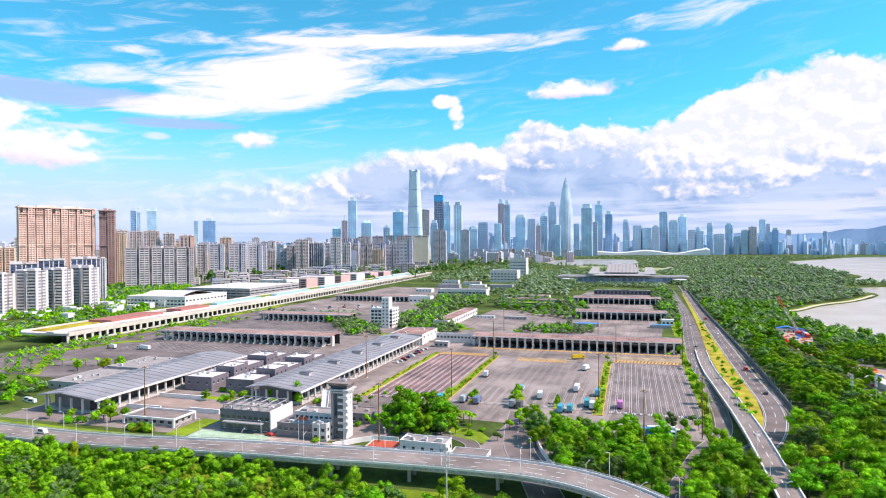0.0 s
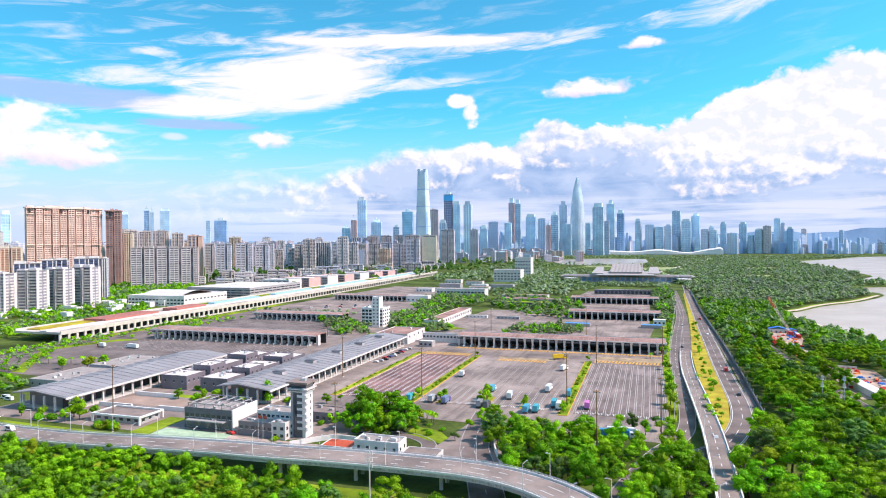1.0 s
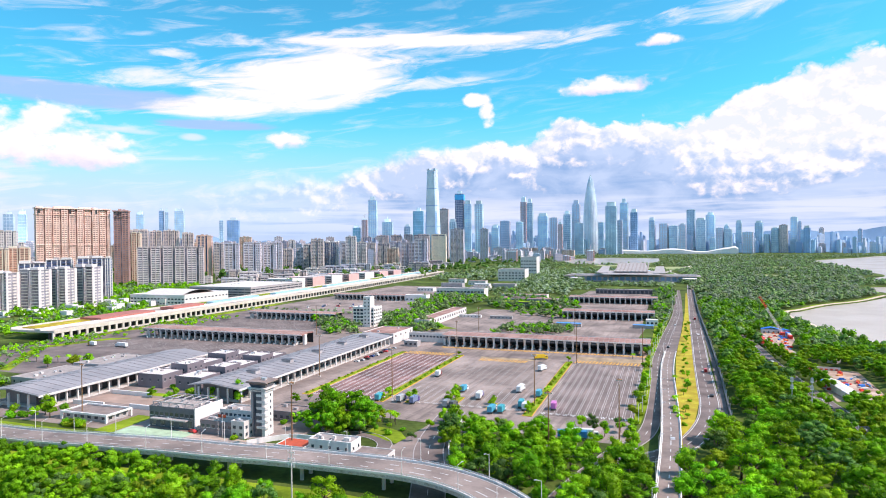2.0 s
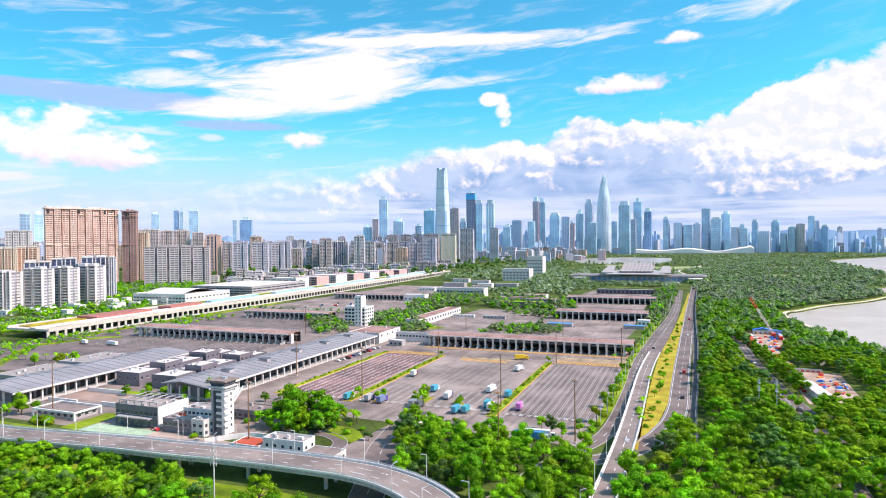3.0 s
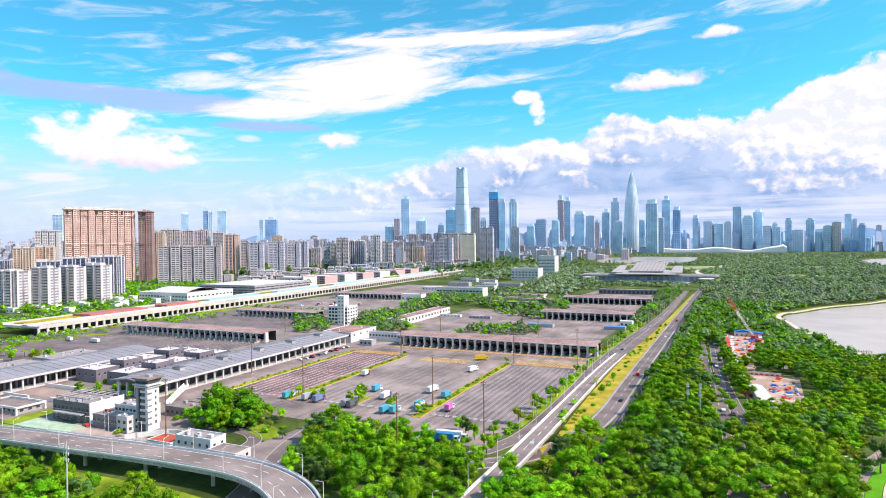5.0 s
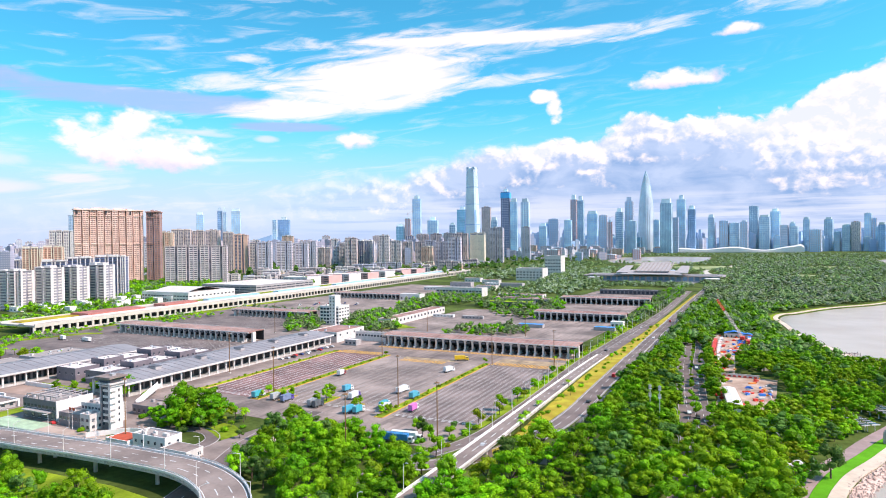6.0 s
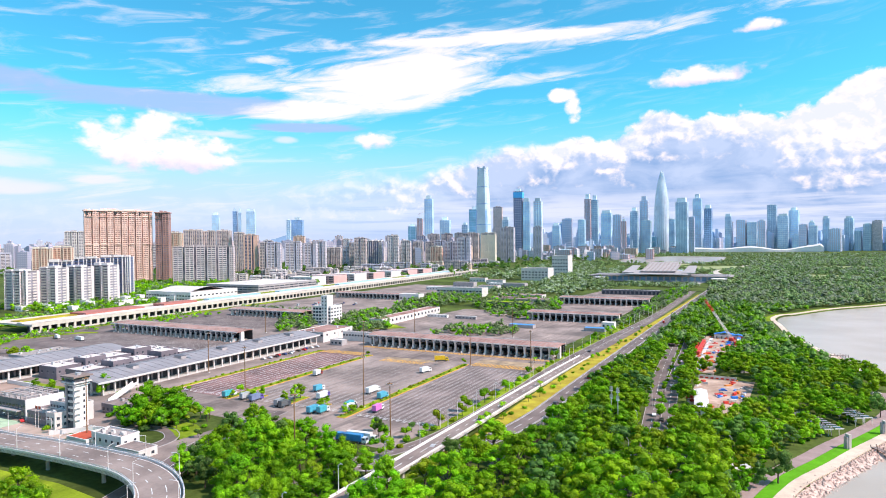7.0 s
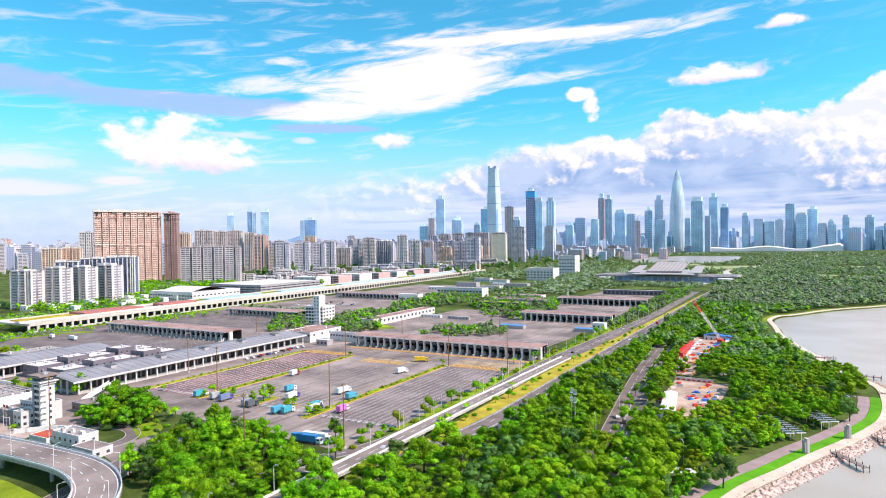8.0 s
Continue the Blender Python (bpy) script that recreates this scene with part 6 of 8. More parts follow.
# style: core, bands, piers, storey height, band height, bay width, pier width, depth ratio, label, top
STYLES = {
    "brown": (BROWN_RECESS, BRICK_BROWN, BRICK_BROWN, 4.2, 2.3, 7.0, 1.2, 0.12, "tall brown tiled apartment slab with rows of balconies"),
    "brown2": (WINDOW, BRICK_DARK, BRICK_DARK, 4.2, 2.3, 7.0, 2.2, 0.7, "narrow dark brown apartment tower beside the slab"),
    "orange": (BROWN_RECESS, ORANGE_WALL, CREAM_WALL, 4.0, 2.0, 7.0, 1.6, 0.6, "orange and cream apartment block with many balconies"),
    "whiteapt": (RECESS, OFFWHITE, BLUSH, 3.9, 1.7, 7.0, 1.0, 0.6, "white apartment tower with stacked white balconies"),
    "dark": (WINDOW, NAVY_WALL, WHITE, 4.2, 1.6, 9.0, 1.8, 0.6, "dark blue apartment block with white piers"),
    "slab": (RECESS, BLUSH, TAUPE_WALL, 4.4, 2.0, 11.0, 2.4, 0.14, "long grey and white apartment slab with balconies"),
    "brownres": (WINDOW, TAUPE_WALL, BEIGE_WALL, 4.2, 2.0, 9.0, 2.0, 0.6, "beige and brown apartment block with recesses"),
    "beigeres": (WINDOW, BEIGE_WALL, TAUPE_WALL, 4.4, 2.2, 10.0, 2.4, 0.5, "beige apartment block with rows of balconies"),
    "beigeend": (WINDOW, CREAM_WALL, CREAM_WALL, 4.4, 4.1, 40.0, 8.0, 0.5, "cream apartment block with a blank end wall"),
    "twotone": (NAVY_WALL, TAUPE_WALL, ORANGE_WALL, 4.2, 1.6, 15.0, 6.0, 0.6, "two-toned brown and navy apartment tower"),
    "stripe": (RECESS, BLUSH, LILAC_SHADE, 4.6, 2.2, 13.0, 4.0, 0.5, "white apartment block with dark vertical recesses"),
    "whiteb": (WINDOW, BLUSH, OFFWHITE, 4.6, 2.4, 9.0, 3.0, 0.5, "white apartment block in the dense quarter"),
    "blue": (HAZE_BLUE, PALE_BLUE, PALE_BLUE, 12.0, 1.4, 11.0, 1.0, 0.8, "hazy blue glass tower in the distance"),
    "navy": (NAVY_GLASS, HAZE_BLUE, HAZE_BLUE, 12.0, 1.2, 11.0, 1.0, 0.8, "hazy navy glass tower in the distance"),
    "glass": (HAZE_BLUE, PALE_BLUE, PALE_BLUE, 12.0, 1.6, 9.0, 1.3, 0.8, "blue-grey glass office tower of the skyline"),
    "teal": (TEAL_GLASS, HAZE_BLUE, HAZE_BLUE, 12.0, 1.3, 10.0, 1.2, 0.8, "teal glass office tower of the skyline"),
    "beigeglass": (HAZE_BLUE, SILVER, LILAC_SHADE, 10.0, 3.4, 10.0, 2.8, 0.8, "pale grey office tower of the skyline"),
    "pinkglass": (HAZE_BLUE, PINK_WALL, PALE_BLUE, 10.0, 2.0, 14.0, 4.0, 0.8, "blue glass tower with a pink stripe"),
    "constr": (LILAC_SHADE, TAUPE_WALL, BRICK_DARK, 9.0, 2.4, 9.0, 1.8, 0.9, "unfinished concrete tower under construction"),
    "bluetop": (NAVY_WALL, LILAC_SHADE, LILAC_SHADE, 9.0, 2.4, 9.0, 1.6, 0.9, "tower under construction with a bright blue net"),
}
GLASSY = ("blue", "navy", "glass", "teal", "beigeglass", "pinkglass", "constr", "bluetop")
CAM_MID = Vector((96, 45))


def tower(style, x, y, w, h, turn=None, deep=None):
    core, band, pier, sh, bh, bay, pw, ratio, label = STYLES[style]
    az = math.degrees(math.atan2(CAM_MID.x - x, y - CAM_MID.y))
    rz = az - 9 if turn is None else turn
    d = max(14.0, w * ratio) if deep is None else deep
    w = max(12.0, (w - 0.24 * d) / 0.97)
    rnd = random.Random(int(abs(x * 3 + y)))
    glassy = style in GLASSY
    ob = thing("office_tower" if glassy else "apartment_block", label, "building", x, y, 0, rz, group="city buildings")
    hx, hy = w / 2, d / 2
    near = math.hypot(x, y) < 2700 and not glassy
    inset = min(2.8, d * 0.2) if near else 0.7
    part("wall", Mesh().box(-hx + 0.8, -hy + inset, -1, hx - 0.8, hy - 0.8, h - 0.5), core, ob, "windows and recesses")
    b, p = Mesh(), Mesh()
    levels = [sh * i for i in range(1, int((h - 1) / sh) + 1)]
    n = max(1, round(w / bay))
    step = w / n
    gap = min(step * 0.4, 4.4)
    if near:
        # paired bays of balconies, with deep dark slots between the pairs
        edges = list(range(0, n, 2)) + [n]
        for u, (i0, i1) in enumerate(zip(edges, edges[1:])):
            x0, x1 = -hx + i0 * step + (gap / 2 if u else 0), -hx + i1 * step - (gap / 2 if i1 < n else 0)
            jut = 1.6 if u % 2 else 0.0
            for z in levels:
                b.box(x0, -hy - jut, z - bh, x1, -hy + inset + 0.1, z)
            for c in (x0 + pw * 0.3, x1 - pw * 0.3) if style == "whiteapt" else (x0 + pw * 0.3, (x0 + x1) / 2, x1 - pw * 0.3):
                p.box(c - pw * 0.3, -hy - jut - 0.25, -1, c + pw * 0.3, -hy + inset, h - 0.3 * sh)
            p.box(x0 + 1, -hy - jut + 0.4, h, x1 - 1, -hy + d * 0.45, h + rnd.uniform(1.2, 4.0))
        for z in levels:
            b.box(hx - 0.9, -hy + 0.3, z - bh * 1.15, hx, -hy + d * 0.36, z)
            b.box(hx - 0.9, -hy + d * 0.36 + min(3.5, d * 0.14), z - bh * 1.15, hx, hy, z)
            b.box(-hx, -hy + 0.3, z - bh, -hx + 0.9, hy, z)
            b.box(-hx + 0.9, hy - 0.9, z - bh, hx - 0.9, hy, z)
        for y0, y1 in ((-hy + 0.2, -hy + 0.2 + d * 0.12), (hy - d * 0.2, hy - 0.1)):
            p.box(hx - 0.7, y0, -1, hx + 0.15, y1, h)
    else:
        for z in levels:
            b.box(-hx + 0.15, -hy + 0.15, z - bh, hx - 0.15, hy - 0.15, z)
        for i in range(n + 1):
            c = min(max(-hx + i * step, -hx + pw / 2), hx - pw / 2)
            for s in (-1, 1):
                a0, a1 = sorted((s * hy, s * (hy - 1.2)))
                p.box(c - pw / 2, a0, -1, c + pw / 2, a1, h)
        m2 = max(1, round(d / bay))
        for i in range(m2 + 1):
            c = min(max(-hy + d * i / m2, -hy + pw / 2), hy - pw / 2)
            for s in (-1, 1):
                a0, a1 = sorted((s * hx, s * (hx - 1.2)))
                p.box(a0, c - pw / 2, -1, a1, c + pw / 2, h)
    tagged(part("storey_band", b, band, ob), "rows of storey bands and balconies", kind="stuff")
    tagged(part("pier", p, pier, ob), "upright piers of the facade", kind="stuff")
    r = Mesh().box(-hx, -hy, h - 0.8, hx, hy, h)
    if glassy and h > 150 and rnd.random() < 0.6:
        # a set-back head
        q, t = rnd.uniform(0.45, 0.8), rnd.uniform(0.04, 0.09) * h
        r.box(-hx * q, -hy * q, h, hx * q, hy * q, h + t)
        r.tube((0, 0, h + t), (0, 0, h + t + rnd.uniform(4, 16)), 0.8, 0.4, 4)
    else:
        r.box(-hx * 0.45, -hy * 0.4, h, -hx * 0.05, hy * 0.4, h + min(5, h * 0.05)).box(hx * 0.15, -hy * 0.3, h, hx * 0.5, hy * 0.5, h + min(4, h * 0.04))
    if style in ("brown", "brown2"):
        for e, z, t in ((1.6, h - 1.0, 2.2), (0.9, h - 13, 0.8), (0.9, h * 0.55, 1.2)):
            r.box(-hx - e, -hy - e - 1.6, z, hx + e, hy + e, z + t)
        # Near-black boxes on the facade paint the shade of notches at the top.
        notch = Mesh()
        for q in ((-0.95, -0.14, 0.58) if w > 60 else (-0.4,)):
            notch.box(q * hx, -hy - 2.3, h - 10, q * hx + 3.4, -hy - 1.5, h - 2)
        part("notch", notch, VOID, ob, "dark boxes painted as shaded notches below the cornice")
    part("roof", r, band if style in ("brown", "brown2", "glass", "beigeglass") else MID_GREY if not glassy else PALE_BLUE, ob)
    if style == "bluetop":
        part("safety_net", Mesh().box(-hx - 1, -hy - 1, h * 0.9, hx + 1, hy + 1, h * 0.985), CYAN_NET, ob, "bright blue safety net")
    if style in ("constr", "bluetop"):
        c = Mesh().tube((0, 0, h), (0, 0, h + 26), 1.2, 0.8, 4).tube((-8, 0, h + 18), (22, 4, h + 34), 0.8, 0.5, 4)
        part("tower_crane", c, LILAC_SHADE, ob, "small tower crane on the roof")
    return ob


tower("brown", -1146, 893, 133, 162, turn=68)
tower("brown2", -1101, 970, 33, 159)
tower("orange", -1126, 1019, 36, 114)
tower("orange", -1068, 698, 37, 83)
tower("orange", -1061, 730, 35, 85)
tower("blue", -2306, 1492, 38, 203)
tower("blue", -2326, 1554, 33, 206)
tower("whiteb", -1804, 1164, 69, 129)
tower("whiteapt", -785, 528, 39, 54, turn=22, deep=24)
tower("whiteapt", -766, 561, 32, 57, turn=22, deep=24)
tower("whiteapt", -766, 598, 30, 57, turn=22, deep=24)
tower("whiteapt", -764, 636, 31, 58, turn=22, deep=24)
tower("dark", -867, 625, 38, 63)
tower("dark", -857, 659, 38, 67)
tower("dark", -815, 685, 50, 69)
tower("slab", -959, 967, 124, 82)
tower("brownres", -1490, 1347, 62, 129)
tower("brownres", -1467, 1390, 36, 126)
tower("brownres", -1447, 1428, 48, 128)
tower("brownres", -1401, 1448, 36, 120)
tower("twotone", -1265, 1373, 45, 111)
tower("beigeres", -1224, 1385, 29, 88)
tower("stripe", -1132, 1335, 41, 88)
tower("stripe", -1100, 1377, 48, 89)
tower("stripe", -1071, 1415, 39, 85)
tower("navy", -2141, 2471, 65, 204)
tower("navy", -2813, 2646, 29, 279)
tower("blue", -2794, 2666, 23, 270)
tower("blue", -2677, 2645, 57, 272)
tower("blue", -2884, 2564, 45, 256)
tower("blue", -2386, 2654, 25, 214)
tower("dark", -1082, 1721, 73, 90)
tower("beigeres", -1160, 1727, 45, 83)
tower("stripe", -1092, 1835, 31, 86)
tower("beigeres", -1134, 1985, 41, 83)
tower("beigeres", -1101, 2018, 41, 85)
tower("beigeres", -1064, 2051, 48, 84)
tower("beigeres", -1178, 2251, 53, 114)
tower("beigeres", -1130, 2277, 48, 115)
tower("beigeres", -1087, 2300, 39, 117)
tower("beigeres", -991, 2225, 66, 115)
tower("beigeend", -935, 2263, 62, 115)
tower("glass", -1434, 2622, 46, 288)
tower("teal", -1447, 2497, 42, 157)
tower("constr", -1417, 2516, 29, 193)
tower("teal", -1265, 2770, 58, 238)
tower("glass", -1469, 2833, 60, 192)
tower("glass", -1380, 2880, 37, 168)
tower("beigeres", -1054, 2593, 43, 234)
tower("glass", -980, 2516, 32, 173)
tower("stripe", -888, 2338, 58, 137)
tower("bluetop", -1174, 3085, 56, 339)
tower("glass", -1128, 3083, 41, 284)
tower("pinkglass", -1081, 3122, 50, 285)
tower("stripe", -856, 2566, 39, 142)
tower("glass", -1065, 3341, 47, 164)
tower("beigeglass", -1042, 3454, 64, 203)
tower("constr", -998, 3678, 41, 323)
tower("glass", -989, 3784, 45, 322)
tower("glass", -937, 3383, 44, 193)
tower("glass", -839, 3515, 64, 229)
tower("beigeglass", -757, 3432, 49, 215)
tower("constr", -712, 3392, 27, 179)
tower("glass", -770, 3840, 51, 248)
tower("beigeglass", -737, 3950, 56, 314)
tower("glass", -681, 3757, 60, 190)
tower("glass", -529, 3988, 76, 298)
tower("glass", -491, 4296, 59, 334)
tower("navy", -423, 4255, 51, 268)
tower("glass", -621, 4176, 40, 205)
tower("beigeglass", -492, 4094, 35, 214)
tower("glass", -328, 4416, 41, 219)
tower("glass", -88, 4532, 59, 287)
tower("glass", -24, 4484, 69, 214)
tower("glass", 32, 4535, 62, 250)
tower("beigeglass", -252, 4422, 63, 195)
tower("glass", -192, 4426, 66, 179)
tower("beigeglass", -135, 4380, 51, 185)
tower("beigeglass", 86, 4335, 49, 158)
tower("glass", 136, 4335, 49, 150)
tower("glass", 202, 4534, 40, 195)
tower("beigeglass", 245, 4282, 68, 130)
tower("glass", 319, 4529, 53, 192)
tower("glass", 407, 4474, 49, 154)
tower("whiteb", 453, 4470, 52, 174)
tower("glass", 520, 4564, 42, 224)
tower("beigeglass", 552, 4561, 24, 195)


def slit_tower():
    """The tall tapered tower with a notched head."""
    x, y, h = -989, 2326, 382
    az = math.degrees(math.atan2(CAM_MID.x - x, y - CAM_MID.y))
    ob = thing("skyscraper", "very tall pale blue glass skyscraper with a notched top", "skyscraper", x, y, 0, az - 20)

    def ring(z, a, c):
        return [(-a + c, -a, z), (a - c, -a, z), (a, -a + c, z), (a, a - c, z), (a - c, a, z), (-a + c, a, z), (-a, a - c, z), (-a, -a + c, z)]

    part("shaft", Mesh().loft([ring(0, 27, 6), ring(150, 25, 6), ring(300, 20.5, 5), ring(h - 6, 18, 5)], True, True), PALE_BLUE, ob, "pale blue glass shaft")
    f = Mesh()
    for i in range(1, 46):
        z = i * 8.2
        a = np.interp(z, [0, 150, 300, h], [27.2, 25.2, 20.7, 18.1])
        f.loft([ring(z, a, 6), ring(z + 0.9, a, 6)], True)
    tagged(part("storey_band", f, SILVER, ob), "silver storey bands of the skyscraper", kind="stuff")
    belt = Mesh()
    for z in (70, 150, 232, 300):
        a = np.interp(z, [0, 150, 300, h], [27.5, 25.5, 21.0, 18.4])
        belt.loft([ring(z, a, 6), ring(z + 2.5, a, 6)], True)
    part("belt", belt, NAVY_GLASS, ob, "dark mechanical storeys")
    e = Mesh()
    for sx, sy in ((-1, -1), (1, -1), (1, 1), (-1, 1)):
        e.loft([[(sx * (a - 6), sy * (a + 0.4), z), (sx * (a + 0.4), sy * (a - 6), z), (sx * (a - 1), sy * (a - 7), z), (sx * (a - 7), sy * (a - 1), z)] for z, a in ((0, 27), (150, 25), (300, 20.5), (h, 18))], True, True)
    part("corner_fin", e, NAVY_GLASS, ob, "blue corner fins")
    top = Mesh().box(-17.5, -18, h - 7, -7, 18, h).box(7, -18, h - 7, 17.5, 18, h).box(-7, -5, h - 7, 7, 5, h - 3)
    part("crown", top, SILVER, ob, "notched crown")


def bud_tower():
    """The rounded tower that tapers to a point."""
    x, y, h = -721, 4359, 533
    ob = thing("skyscraper", "tall bullet-shaped glass skyscraper tapering to a point", "skyscraper", x, y, 0, 0)
    prof = [(0, 44), (60, 47), (140, 49), (220, 48), (300, 44), (370, 37), (430, 28), (480, 18), (515, 8), (h, 0.6)]
    n = 28
    rings = [[(r * math.cos(2 * math.pi * i / n), r * math.sin(2 * math.pi * i / n), z) for i in range(n)] for z, r in prof]
    part("shell", Mesh().loft(rings, True, True), surface("pale_steel_glass", (0.72, 0.78, 0.85), 0.3, scale=0.012, vary=0.12, fine=0.06, spec=0.7), ob, "blue-grey glass shell")
    rib = Mesh()
    for i in range(n):
        a = 2 * math.pi * i / n
        for (z0, r0), (z1, r1) in zip(prof, prof[1:]):
            rib.tube(((r0 + 0.5) * math.cos(a), (r0 + 0.5) * math.sin(a), z0), ((r1 + 0.5) * math.cos(a), (r1 + 0.5) * math.sin(a), z1), 1.0, 1.0, 4, False)
    part("rib", rib, PALE_BLUE, ob, "silver ribs that meet at the tip")


slit_tower()
bud_tower()

# dense apartment quarters behind the first rows
fill = random.Random(21)


def around(az, dist):
    return 96 + dist * math.sin(radians(az)), 45 + dist * math.cos(radians(az))


for i in range(110):
    az, dist = fill.uniform(-66, -26), fill.uniform(1900, 3300)
    if az < -56 and dist < 2200:
        dist += 500
    tower(fill.choice(("beigeres", "brownres", "stripe", "whiteb", "twotone", "orange", "stripe", "dark")), *around(az, dist), fill.uniform(30, 58), 88 + dist * fill.uniform(-0.022, 0.01))
for i in range(34):
    az = fill.uniform(-27, 7.5)
    dist = fill.uniform(3900, 4500) if az < -9 else fill.uniform(4380, 4600)
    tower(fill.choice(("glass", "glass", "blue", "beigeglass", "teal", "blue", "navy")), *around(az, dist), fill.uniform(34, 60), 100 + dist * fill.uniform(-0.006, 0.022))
for i in range(52):
    az, dist = fill.uniform(-27, -9.5), fill.uniform(2500, 4300)
    tower(fill.choice(("beigeres", "whiteb", "stripe", "beigeglass", "constr", "orange")), *around(az, dist), fill.uniform(30, 70), fill.uniform(18, 62))
for i in range(26):
    x, y = fill.uniform(420, 2300), fill.uniform(4420, 4660)
    tower(fill.choice(("glass", "beigeglass", "blue", "stripe", "whiteb")), x, y, fill.uniform(26, 52), fill.uniform(40, 95) * fill.choice((1, 1, 1.7)))


def facade(name, walls, window, storey, amount):
    """Far facades: every house has a wall colour of its own, with rows of window strips."""
    m = bpy.data.materials.new(name)
    m.use_nodes = True
    t = m.node_tree
    k = Nodes(t)
    geo = t.nodes.new("ShaderNodeNewGeometry")
    ramp = t.nodes.new("ShaderNodeValToRGB")
    ramp.color_ramp.interpolation = "CONSTANT"
    for i, c in enumerate(walls):
        e = ramp.color_ramp.elements[i] if i < 2 else ramp.color_ramp.elements.new(i / len(walls))
        e.position, e.color = i / len(walls), (*c, 1)
    k.put(ramp.inputs[0], geo.outputs["Random Per Island"])
    sep, nrm = t.nodes.new("ShaderNodeSeparateXYZ"), t.nodes.new("ShaderNodeSeparateXYZ")
    k.put(sep.inputs[0], geo.outputs["Position"]), k.put(nrm.inputs[0], geo.outputs["True Normal"])
    x, y, z = sep.outputs
    row = k.span(k.math("PINGPONG", z, storey), storey * 0.25, storey * 0.75)
    col = k.span(k.math("PINGPONG", k.math("ADD", x, k.math("MULTIPLY", y, 0.7)), storey * 1.3), storey * 0.3, storey * 0.7)
    side = k.span(k.math("ABSOLUTE", nrm.outputs[2]), 0.6, 0.4)
    fac = k.math("MULTIPLY", k.math("MULTIPLY", k.math("MAXIMUM", row, k.math("MULTIPLY", col, 0.7)), side), amount)
    p = t.nodes["Principled BSDF"]
    k.put(p.inputs["Base Color"], k.mix(fac, ramp.outputs[0], window))
    p.inputs["Roughness"].default_value = 0.6
    return m


def far_city(name, label, material, count, az0, az1, near, far, low, high, seed):
    """Houses too far to pick apart, joined into one mesh."""
    rnd = random.Random(seed)
    m = Mesh()
    for i in range(count):
        dist = rnd.uniform(near, far)
        x, y = around(rnd.uniform(az0, az1), dist)
        if y > 4700 or x < -4600:
            continue
        h = 88 + dist * rnd.uniform(low, high) * rnd.choice((1, 1, 1, 1.6))
        w, d = rnd.uniform(12, 34), rnd.uniform(12, 24)
        at = pose(x, y, 0, 0, 0, rnd.choice((0, 8, 30, 45, 52, 75)))
        m.box(-w / 2, -d / 2, -1, w / 2, d / 2, h, at)
        m.box(-w * 0.3, -d * 0.3, h, w * rnd.uniform(0, 0.3), d * 0.3, h + rnd.uniform(2, 6), at)
        if rnd.random() < 0.5:
            m.box(w / 2, -d * 0.35, -1, w / 2 + rnd.uniform(8, 20), d * 0.3, h * rnd.uniform(0.75, 0.97), at)
    return solid(name, m, material, label, "houses", kind="stuff")


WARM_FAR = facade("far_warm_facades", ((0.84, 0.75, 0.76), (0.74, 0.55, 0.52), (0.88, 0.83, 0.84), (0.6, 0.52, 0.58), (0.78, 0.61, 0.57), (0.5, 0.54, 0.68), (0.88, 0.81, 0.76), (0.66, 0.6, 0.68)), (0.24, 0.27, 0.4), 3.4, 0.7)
# The bluish walls and windows of this palette carry painted distance haze.
BLUE_FAR = facade("far_haze_blue_facades", ((0.54, 0.68, 0.88), (0.68, 0.76, 0.88), (0.42, 0.6, 0.85), (0.82, 0.84, 0.9), (0.48, 0.64, 0.82), (0.74, 0.72, 0.8)), (0.34, 0.5, 0.74), 4.5, 0.6)
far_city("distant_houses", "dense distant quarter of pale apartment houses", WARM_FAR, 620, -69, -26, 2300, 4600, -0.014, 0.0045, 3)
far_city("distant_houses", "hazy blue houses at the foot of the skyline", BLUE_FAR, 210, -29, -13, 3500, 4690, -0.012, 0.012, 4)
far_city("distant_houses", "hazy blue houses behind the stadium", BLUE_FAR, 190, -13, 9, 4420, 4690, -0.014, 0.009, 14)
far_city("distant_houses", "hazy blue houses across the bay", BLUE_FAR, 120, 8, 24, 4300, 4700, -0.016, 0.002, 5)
far_city("distant_houses", "low houses and works halls before the skyline", WARM_FAR, 130, -27, -13, 2700, 3900, -0.026, -0.012, 6)
# low houses between the arcaded link and the apartment slabs
placed = 0
while placed < 52:
    x, y = fill.uniform(-1080, -640), fill.uniform(980, 2150)
    if not inside(x, y, [(-1040, 1060), (-790, 980), (-770, 1500), (-680, 2150), (-940, 2150), (-1000, 1500)]):
        continue
    placed += 1
    tower(fill.choice(("whiteb", "stripe", "orange", "beigeres", "whiteb", "slab")), x, y, fill.uniform(30, 66), fill.uniform(11, 26), deep=fill.uniform(16, 30))


